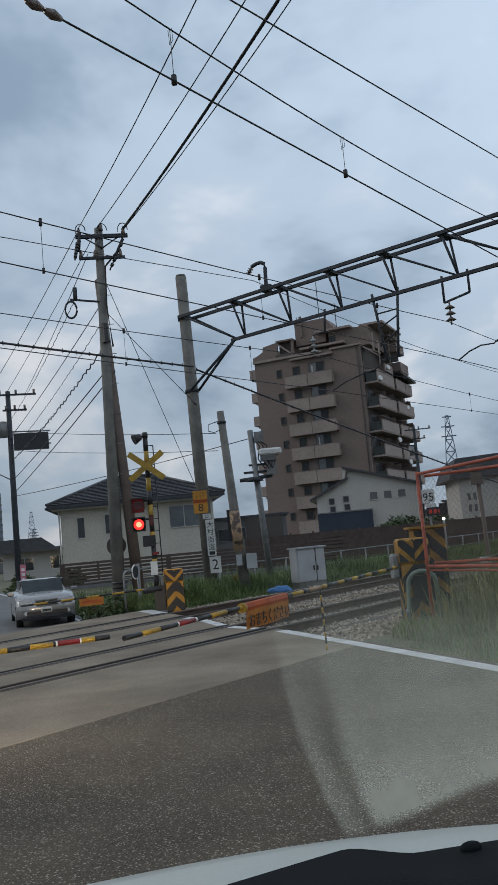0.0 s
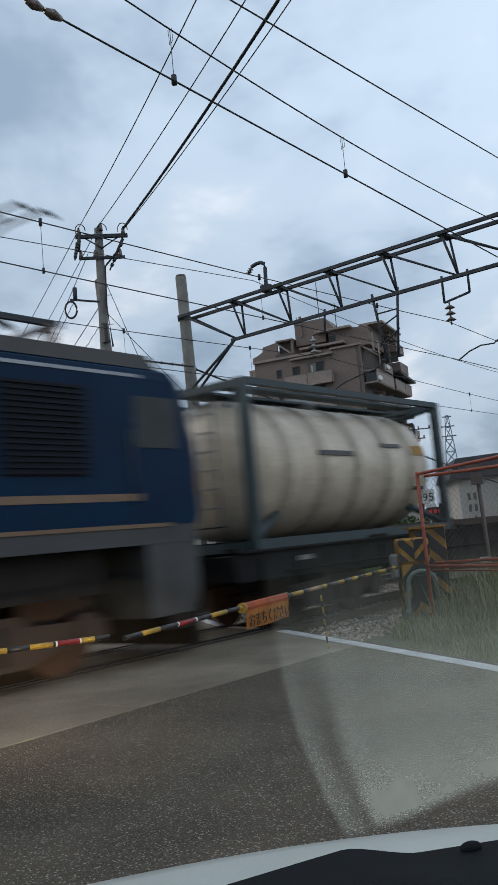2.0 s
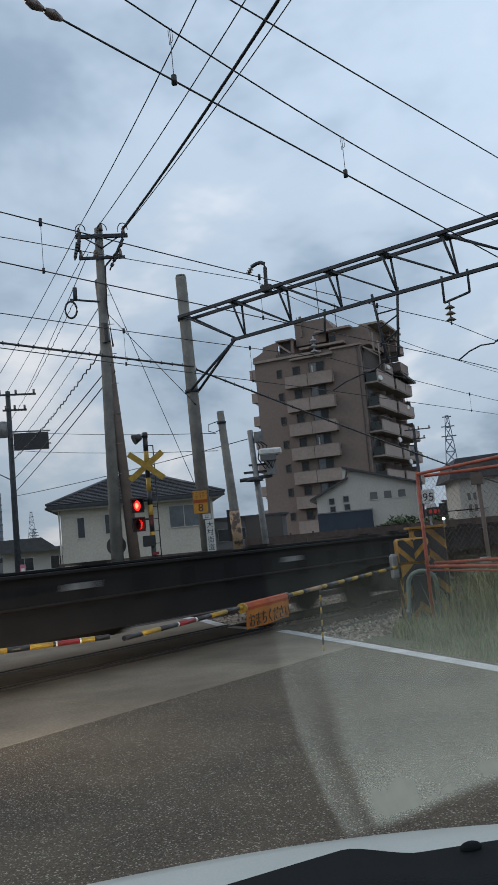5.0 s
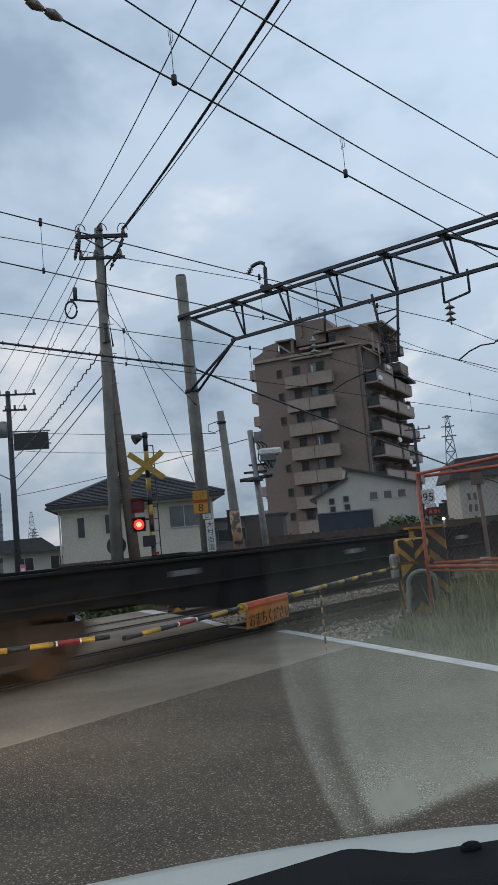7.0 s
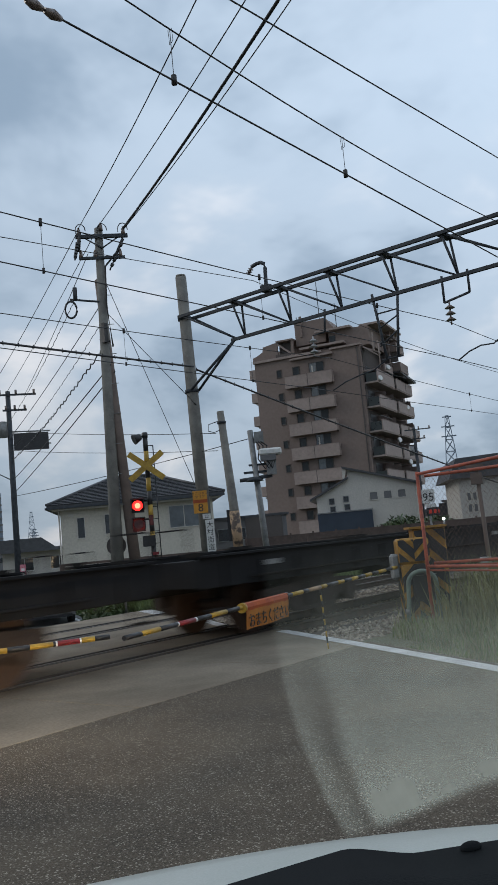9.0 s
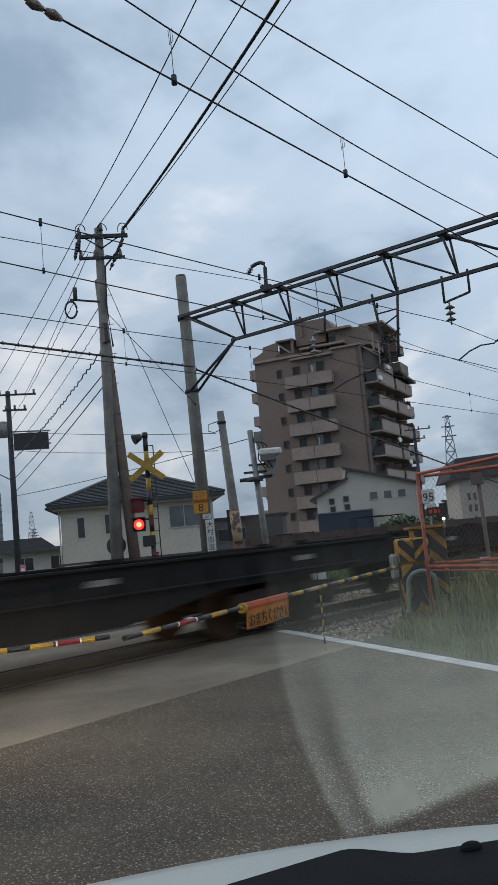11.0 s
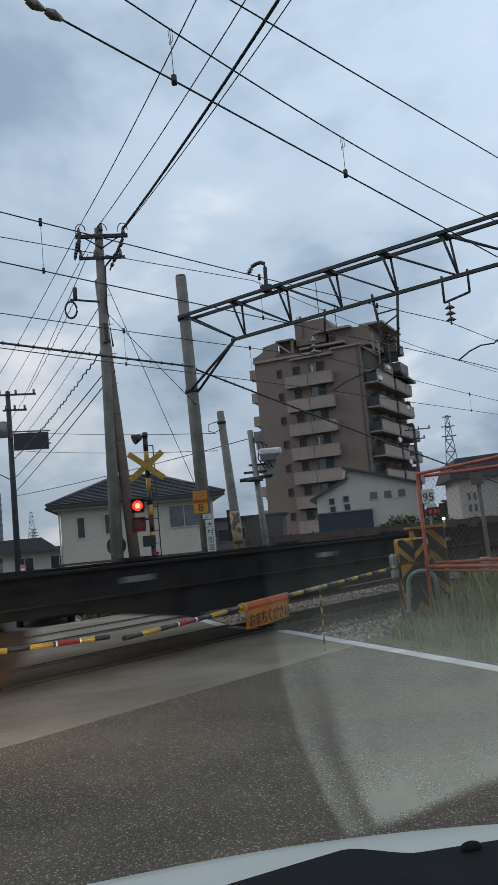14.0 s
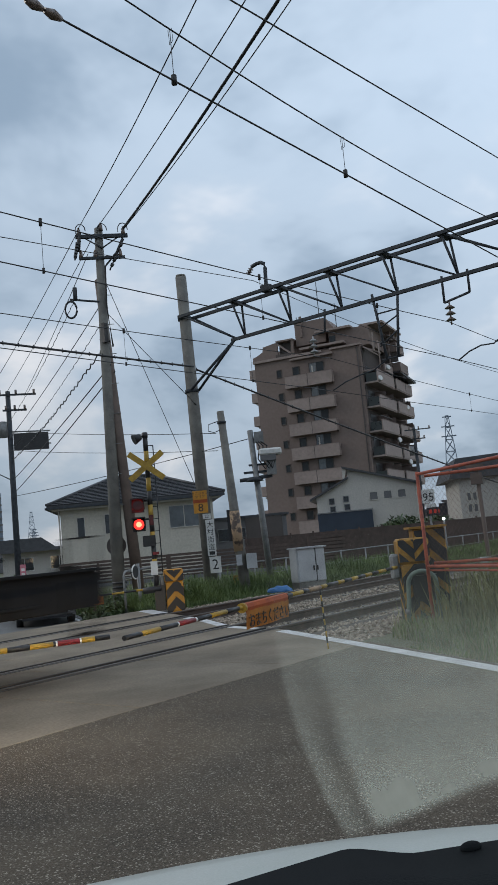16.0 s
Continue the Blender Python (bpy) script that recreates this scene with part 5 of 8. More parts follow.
def catenaries():
    for y, z0, z1, zm, dip in ((8.72, 4.68, 5.19, 6.09, 0.49), (12.2, 4.84, 5.03, 5.92, 0.475)):
        # contact wire, then the messenger that dips between gantries
        wire("contact_wire", (-31, y, z0), (GX, y, z1), 0.0, 0.009)
        wire("contact_wire", (GX, y, z1), (GX + 50, y, z1 - 0.05), 0.03, 0.009)
        wire("messenger_wire", (-31, y, zm), (GX, y, zm), dip, 0.009, n=24)
        wire("messenger_wire", (GX, y, zm), (GX + 50, y, zm), 0.6, 0.009, n=24)
        for x in (-6, -1, 3.5, 6.95, 11.6, 15.6, 23.0, 27.5, 32.5, 37.5):
            f = (x + 31) / 50 if x < GX else (x - GX) / 50
            zt = zm - 4 * (dip if x < GX else 0.6) * f * (1 - f)
            zc = z0 + (z1 - z0) * f if x < GX else z1 - 0.03
            bm = bmesh.new()
            rod(bm, (x, y, zc), (x, y, zt), 0.004, n=5)
            rod(bm, (x, y, zc - 0.03), (x, y, zc + 0.04), 0.02, n=6)
            rod(bm, (x, y, zt - 0.05), (x, y, zt + 0.05), 0.025, n=6)
            solid("dropper", bm, M["wire"], "thin dropper wire with small clamps", "dropper", group="droppers")
    # the wires that run out over the road
    yk = 6.6
    a = lambda x: 7.03 - 0.0275 * (x - 5.75)
    c = lambda x: 7.46 + 0.0054 * (x - 13.5) ** 2
    wire("run_out_wire", (-14, yk, a(-14)), (GX, yk, a(GX)), 0.0, 0.013)
    wire("run_out_messenger", (-1, yk, c(-1)), (GX, yk, c(GX)), 0.54, 0.011, n=24)
    for x in (7.44, 11.28):
        zt = c(x)
        bm = bmesh.new()
        rod(bm, (x, yk, a(x)), (x, yk, zt), 0.005, n=5)
        rod(bm, (x, yk, a(x) - 0.05), (x, yk, a(x) + 0.07), 0.035, n=8)
        tube(bm, [(x, yk - 0.03, zt), (x, yk - 0.04, zt - 0.16), (x, yk + 0.02, zt - 0.2), (x, yk + 0.03, zt)], 0.005, 5)
        solid("dropper", bm, M["wire"], "thin dropper wire with a loop and clamp", "dropper", group="droppers")
    for x in (5.36, 5.60):
        bm = bmesh.new()
        rod(bm, (x - 0.10, yk, a(x - 0.1)), (x, yk, a(x)), 0.03, 0.06, n=10)
        rod(bm, (x, yk, a(x)), (x + 0.12, yk, a(x + 0.12)), 0.06, 0.03, n=10)
        solid("strain_insulator", bm, M["insulator"], "dark strain insulator in the overhead wire", "insulator", group="strain insulators")
    wire("feeder_wire", (-6.0, 5.2, 6.41), (24, 5.2, 8.0), 0.0, 0.010)
    # cable and wires hung along the masts

    def loops(bm, pts):
        for p, q in zip(pts, pts[1:]):
            for f in (0.0, 0.5):
                k = p.lerp(q, f)
                rod(bm, k + Vector((0, 0, -0.05)), k + Vector((0, 0, 0.06)), 0.014, n=5)
    wire("trackside_cable", (-8, 17.0, 6.62), (18.95, 17.05, 6.66), 0.12, 0.030, "thick black cable slung along the masts", 30, extra=loops)
    wire("trackside_cable", (19.1, 17.05, 6.58), (45, 17.0, 2.25), 0.08, 0.030, "thick black cable slung along the masts", 30, extra=loops)
    solid("cable_post", rods(((45, 17.0, -0.8), (45, 17.0, 2.4), 0.08)), M["pole"], "short concrete post carrying the trackside cable", "post")
    wire("feeder_wire", (-8, 14.45, 6.75), (GX, 14.5, 8.66), 0.0, 0.010)
    wire("feeder_wire", (GX, 14.5, 8.66), (60, 14.45, 8.6), 1.1, 0.010, n=20)


catenaries()


# ---- poles of the verge ----
def utility_pole():
    t = thing("utility_pole", pose(0, 0, 0), "tall leaning concrete utility pole with crossarms and cables", "utility pole")
    P = Vector((16.0, 17.6, 0))
    ex = Vector((0.74, -0.67, 0))
    part("pole", rods(((15.9, 17.69, -0.7), (16.03, 17.57, 10.47), 0.185, 0.115), n=18), M["pole"], t, "grey tapered concrete pole")
    part("strut_pole", rods(((16.34, 17.28, -0.8), (16.03, 17.72, 9.0), 0.165, 0.11), n=18), M["pole_brown"], t, "brownish leaning strut pole")
    for z, a, b, w in ((10.20, -0.72, 0.74, 0.10), (9.57, -0.66, 0.62, 0.07)):
        bm = bmesh.new()
        p0, p1 = P + ex * a, P + ex * b
        m = Matrix.LocRotScale((p0 + p1) / 2 + Vector((0, -0.16, z)), Euler((0, 0, math.atan2(ex.y, ex.x))), None)
        block(bm, (0, 0, 0), ((p1 - p0).length, 0.09, w), m)
        part("crossarm", bm, M["truss"], t)
    for s in (-1, 1):
        part("arm_brace", rods((P + ex * (0.6 * s) + Vector((0, -0.16, 10.25)), P + Vector((0, -0.16, 9.85)), 0.02), n=6), M["truss"], t)
    for o, z in ((-0.62, 10.32), (0.0, 10.45), (0.62, 10.32), (-0.6, 9.67), (-0.2, 9.67), (0.5, 9.67)):
        bm = bmesh.new()
        c = P + ex * o + Vector((0, -0.16, z))
        rod(bm, c - Vector((0, 0, 0.09)), c + Vector((0, 0, 0.08)), 0.06, 0.05, n=10)
        rod(bm, c + Vector((0, 0, 0.08)), c + Vector((0, 0, 0.14)), 0.03, n=8)
        part("pin_insulator", bm, M["insulator"], t)
    bm = bmesh.new()
    rod(bm, P + Vector((0, -0.1, 8.30)), P - ex * 0.95 + Vector((0, -0.1, 8.42)), 0.03, n=6)
    rod(bm, P - ex * 0.80 + Vector((0, -0.1, 8.4)), P - ex * 0.80 + Vector((0, -0.1, 8.75)), 0.06, n=10)
    part("cable_bracket", bm, M["truss"], t)
    bm = bmesh.new()
    ring = [P - ex * (0.95 + 0.16 * math.sin(k * 0.45)) + Vector((0, -0.12, 8.12 + 0.24 * math.cos(k * 0.45))) for k in range(15)]
    tube(bm, ring, 0.03, 6)
    part("cable_coil", bm, M["wire"], t, "black coil of spare cable")
    bm = bmesh.new()
    tube(bm, [P + ex * 0.6 + Vector((0, -0.2, 10.2)), P + ex * 0.35 + Vector((0, -0.22, 9.7)), P + ex * 0.02 + Vector((0, -0.2, 9.3)), P + ex * -0.02 + Vector((0, -0.2, 8.2)), P + ex * 0.06 + Vector((0, -0.22, 7.0))], 0.028, 6)
    tube(bm, [P - ex * 0.62 + Vector((0, -0.2, 10.3)), P - ex * 0.75 + Vector((0, -0.3, 9.75))], 0.05, 6)
    part("down_cable", bm, M["wire"], t)
    part("cable_box", boxes((P - ex * 0.13 + Vector((0, -0.2, 7.4)), (0.14, 0.12, 0.55))), M["black"], t)
    bm = bmesh.new()
    for k in range(16):
        z = 2.2 + k * 0.42
        d = ex * (0.22 if k % 2 else -0.22)
        rod(bm, P + Vector((0, -0.1, z)), P + d + Vector((0, -0.1, z)), 0.011, n=5)
    part("step_bolts", bm, M["steel"], t)
    for k in range(3):
        part("hazard_wrap", rods(((15.92, 17.66, 0.25 + 0.12 * k), (15.92, 17.66, 0.31 + 0.12 * k), 0.20), n=18), M["black"], t)
        part("hazard_wrap", rods(((16.31, 17.3, 0.0 + 0.12 * k), (16.31, 17.3, 0.06 + 0.12 * k), 0.175), n=18), M["yellow"], t)
    mirror = thing("traffic_mirror", facing(16.27, 17.88, 1.52), "round dark back of a traffic mirror behind the pole", "mirror")
    part("disc", rods(((-0.12, 0, 0), (-0.12, 0.04, 0), 0.27), n=24), M["apt_dark"], mirror)
    part("post", rods(((-0.1, 0.08, -2.4), (-0.1, 0.08, 0.2), 0.04)), M["steel"], mirror)
    for o, drop in ((-0.66, 0.75), (0.62, 0.9)):
        bm = bmesh.new()
        a = P + ex * o + Vector((0, -0.16, 10.1))
        d = Vector((0.25, 0.5, 0)) * (-1 if o < 0 else 0) + ex * (-0.45 if o > 0 else -0.25) + Vector((0, 0, -drop))
        for k in range(5):
            c = a + d * (0.15 + 0.16 * k)
            rod(bm, c, c + d * 0.09, 0.055, 0.045, n=8)
        rod(bm, a, a + d, 0.022, n=6)
        part("strain_clamp", bm, M["black"], t, "black sleeved strain clamp")
    for o in (-0.60, 0.0, 0.58):
        bm = bmesh.new()
        c = P + ex * o + Vector((0, -0.2, 10.36))
        tube(bm, [c + ex * (0.14 * math.cos(q * 0.5)) + Vector((0, 0, 0.2 * math.sin(q * 0.5))) for q in range(8)], 0.014, 5)
        part("jumper_loop", bm, M["wire"], t)
    # lines over the road, coming towards the viewer
    ends = ((-0.62, 10.45, (10.30, 8.49), 0.012), (-0.02, 10.55, (10.91, 7.93), 0.012), (0.62, 10.4, (11.32, 7.55), 0.034), (0.66, 10.4, (11.48, 7.40), 0.012))
    for o, z, (gx, gy), r in ends:
        a = P + ex * o + Vector((0, -0.16, z))
        b = Vector((gx, gy, 10.30))
        e = a + (b - a) * 3.2 + Vector((0, 0, 2.475))
        def twist(bm, pts):
            for p, q in zip(pts, pts[1:]):
                for f in (0.0, 0.25, 0.5, 0.75):
                    c2 = p.lerp(q, f)
                    rod(bm, c2 + Vector((0.03, 0, 0.02)), c2 + (q - p) * 0.1 + Vector((-0.03, 0, -0.02)), 0.02, n=5)
        wire("power_line", a, e, 0.9, r, "black power line from the utility pole", 24, "power lines", extra=twist if r > 0.02 else None)
    # lines down the road to the next pole
    Q = Vector((26.25, 36.56, 9.75))
    for o, z, q, r, sag in ((-0.62, 10.40, Q + Vector((-0.9, 0.4, 0.1)), 0.012, 0.15), (-0.05, 10.5, Q + Vector((0.0, 0, 0.2)), 0.012, 0.12), (-0.4, 9.7, Q + Vector((0.7, -0.5, 0.0)), 0.012, 0.12), (-0.1, 8.3, Q + Vector((0, 0, -2.2)), 0.014, 0.12), (0.0, 7.2, Q + Vector((0.1, 0, -3.3)), 0.020, 0.22), (0.0, 6.5, Q + Vector((0.1, 0, -4.3)), 0.018, 0.08), (0.1, 6.3, Q + Vector((0.2, 0, -4.9)), 0.018, 0.08), (-0.8, 8.5, Q + Vector((-0.2, 0, -1.6)), 0.010, 0.25), (-0.1, 7.8, Q + Vector((0, 0, -2.9)), 0.010, 0.2)):
        loose = 0.030 if r == 0.020 else 0.012 if r == 0.010 else 0.0
        wire("power_line", P + ex * o + Vector((0, -0.16, z)), q, sag, r, "black power line along the road", 170 if loose else 14, "power lines", wavy=loose)
    wire("guy_wire", P + Vector((0.05, 0, 9.2)), (24.5, 21.5, 1.5), 0.0, 0.010, "thin guy wire from the utility pole", 4, "guy wires")
    wire("guy_wire", P + Vector((0.05, 0, 8.1)), (19.0, 17.1, 5.5), 0.0, 0.010, "thin guy wire from the utility pole", 4, "guy wires")


utility_pole()


def verge_poles():
    t = thing("concrete_pole", pose(0.12, -0.15, 0), "short concrete pole wrapped with worn orange hazard sheet", "pole")
    part("pole", rods(((18.95, 16.0, -0.6), (18.72, 16.2, 5.12), 0.165, 0.105), n=16), M["pole"], t)
    part("hazard_wrap", rods(((18.87, 16.07, 1.05), (18.83, 16.10, 2.2), 0.158, 0.150), n=16), M["wrap"], t, "worn tan sheet wrap")
    part("pole_band", rods(((18.73, 16.19, 4.75), (18.73, 16.19, 4.82), 0.13), n=16), M["truss"], t)
    part("switch_box", boxes(((0.25, -0.10, 0.95), (0.30, 0.2, 0.42)), ((-0.1, -0.15, 1.0), (0.16, 0.16, 0.30)), m=facing(18.9, 16.0, -0.2)), M["grey_box"], t, "grey switch boxes")
    part("dark_panel", boxes(((-0.28, 0.1, 2.0), (0.13, 0.12, 0.9)), m=facing(18.9, 16.0, -0.2)), M["black"], t)
    bm = bmesh.new()
    tube(bm, [(18.7, 16.2, 4.85), (18.4, 16.4, 4.75), (18.35, 16.4, 4.55), (18.5, 16.3, 4.5), (18.7, 16.15, 4.6)], 0.012, 5)
    part("loose_cable", bm, M["wire"], t)
    p = thing("obstacle_detector_post", facing(21.4, 16.85, -0.5), "slim grey post carrying a white detector box and brackets", "detector post")
    part("post", rods(((0.10, 0, 0), (-0.16, 0, 5.3), 0.105, 0.09)), M["steel"], p)
    bm = bmesh.new()
    soft_block(bm, (0.42, -0.1, 4.55), (0.72, 0.35, 0.22), 0.05)
    part("detector_box", bm, M["white"], p, "white detector housing")
    part("detector_face", boxes(((0.34, -0.1, 4.36), (0.5, 0.3, 0.18))), M["grey_wall"], p)
    part("bracket", boxes(((0.05, 0, 3.95), (1.05, 0.10, 0.07)), ((0.05, 0, 4.18), (0.7, 0.08, 0.06))), M["truss"], p)
    part("dish", rods(((-0.62, 0, 3.72), (0.42, 0, 3.80), 0.06), ((-0.15, -0.1, 3.66), (-0.15, -0.1, 3.78), 0.3, 0.16), n=14), M["truss"], p)
    part("junction_box", boxes(((0.42, -0.02, 4.1), (0.3, 0.2, 0.55)), ((0.1, 0, 5.05), (0.3, 0.2, 0.35))), M["steel"], p)
    bm = bmesh.new()
    for q in (0.0, 0.12, 0.24):
        tube(bm, [(-0.05 + q * 0.3, -0.06, 5.0), (0.10 + q, -0.12, 4.75), (0.02 + q, -0.14, 4.35), (0.22 + q, -0.12, 4.02), (0.42 + q * 0.5, -0.1, 4.25)], 0.022, 6)
    part("cable", bm, M["wire"], p)
    c = thing("signal_cabinet", pose(21.25, 15.2, -0.28, 0, 0, -22), "pale grey steel equipment cabinet with two doors", "cabinet")
    bm = bmesh.new()
    soft_block(bm, (0, 0, 0.72), (1.00, 0.42, 1.0), 0.02)
    part("body", bm, M["grey_box"], c)
    for x in (-0.18, 0.31):
        w = 0.60 if x < 0 else 0.30
        d = part("door", boxes(((x + 0.02, -0.218, 0.72), (w, 0.02, 0.93))), M["grey_box"], c)
        part("handle", boxes(((x + (0.25 if x < 0 else -0.11), -0.235, 0.62), (0.04, 0.03, 0.14))), M["black"], d, "black handle")
    part("door_gap", boxes(((0.145, -0.216, 0.72), (0.05, 0.016, 0.98))), M["black"], c)
    part("cap", boxes(((0, -0.02, 1.235), (1.07, 0.54, 0.04))), M["grey_box"], c)
    part("plinth", boxes(((0, 0, 0.06), (0.96, 0.40, 0.34))), M["pole"], c)
    s = thing("marker_board", facing(19.6, 16.6, -0.25), "small orange marker board in the weeds", "marker")
    part("board", boxes(((0, 0, 0.42), (0.26, 0.02, 0.34))), M["hazard"], s)
    part("mark", boxes(((-0.05, -0.014, 0.42), (0.03, 0.006, 0.2)), ((0.05, -0.014, 0.42), (0.03, 0.006, 0.2))), M["black"], s)
    part("stake", rods(((0, 0.03, 0), (0, 0.03, 0.5), 0.02)), M["steel"], s)
    b = thing("blue_tarpaulin", facing(18.6, 14.3, -0.1), "crumpled blue tarpaulin bundle on the ballast", "tarpaulin")
    bm = bmesh.new()
    bmesh.ops.create_icosphere(bm, subdivisions=3, radius=0.3)
    for v in bm.verts:
        v.co = Vector((v.co.x * 1.15, v.co.y * 0.7, max(-0.02, v.co.z * 0.45 + 0.06 * noise.noise(v.co * 6))))
    part("bundle", bm, M["blue_sheet"], b)
    # speed board and lamp across the fence
    q = thing("speed_board", facing(22.67, 11.70, -0.2), "white speed board with black figures on a post", "sign")
    part("board", boxes(((0, 0, 2.32), (0.36, 0.02, 0.40))), M["white"], q)
    writing("figures", "95", 0.34, M["black"], q, pose(0, -0.014, 2.28, 90, 0, 0))
    part("small_plate", boxes(((0.04, 0, 2.04), (0.30, 0.02, 0.12))), M["white"], q)
    for k in range(3):
        part("red_figure", boxes(((0.02 + 0.13 * k, -0.02, 1.87), (0.08, 0.02, 0.11))), M["red_lit"], q, "dull red lit figure bar")
    part("dark_board", boxes(((0.13, 0, 1.87), (0.44, 0.02, 0.24))), M["black"], q)
    part("post", rods(((0, 0.04, 0), (0, 0.04, 2.4), 0.03)), M["steel"], q)
    part("lamp_box", boxes(((0.38, 0.05, 1.90), (0.22, 0.2, 0.36))), M["black"], q)
    k = thing("trackside_post", facing(14.4, 6.4, -0.2), "thin grey trackside post with a small box", "post")
    part("post", rods(((0.02, 0, 0), (-0.03, 0, 2.4), 0.036)), M["pole_brown"], k)
    part("head_box", boxes(((-0.05, 0, 2.25), (0.20, 0.16, 0.20)), ((-0.06, 0, 2.44), (0.30, 0.14, 0.12))), M["pole_brown"], k)
    part("low_box", boxes(((-0.06, -0.08, 0.72), (0.18, 0.14, 0.30))), M["grey_box"], k)


verge_poles()


def hoop_rail():
    """A bent steel guard rail with a small round mirror beside the signal."""
    t = thing("guard_rail", pose(14.75, 16.19, -0.45, 0, 0, math.degrees(math.atan2(0.29, 0.82))), "grey bent steel guard rail on the far verge", "guard rail")
    bm = bmesh.new()
    tube(bm, [(0, 0, -0.1), (0, 0, 1.18), (0.05, 0, 1.27), (0.14, 0, 1.30), (0.95, 0, 1.30)], 0.032, 8)
    part("rail", bm, M["steel"], t)
    part("post", rods(((0.80, 0, -0.1), (0.80, 0, 1.45), 0.045)), M["steel"], t)
    part("rail_end", rods(((0.86, 0, 1.30), (2.3, 0.1, 1.32), 0.028)), M["steel"], t)
    m = part("mirror_disc", rods(((0.52, -0.06, 1.25), (0.52, -0.01, 1.25), 0.17), n=20), M["black"], t, "dark round disc")
    bm = bmesh.new()
    tube(bm, [(0.52 + 0.175 * math.cos(k * 0.3), -0.06, 1.25 + 0.175 * math.sin(k * 0.3)) for k in range(5, 17)], 0.02, 6)
    part("rim", bm, M["white"], m, "white painted rim")


hoop_rail()


# ---- houses and distance ----
def window(parent, x, z, w, h, y, pane="glass_dark", frame="white", name="window"):
    f = part(name, boxes(((x, y - 0.03, z + h / 2 + 0.03), (w + 0.12, 0.08, 0.06)), ((x, y - 0.03, z - h / 2 - 0.03), (w + 0.12, 0.08, 0.06)), ((x - w / 2 - 0.03, y - 0.03, z), (0.06, 0.08, h)), ((x + w / 2 + 0.03, y - 0.03, z), (0.06, 0.08, h))), M[frame], parent, "window frame")
    part("pane", boxes(((x, y - 0.012, z), (w, 0.02, h))), M[pane], f, "dark glass pane")
    if w > 1.0:
        part("mullion", boxes(((x, y - 0.035, z), (0.05, 0.05, h))), M[frame], f)
    return f


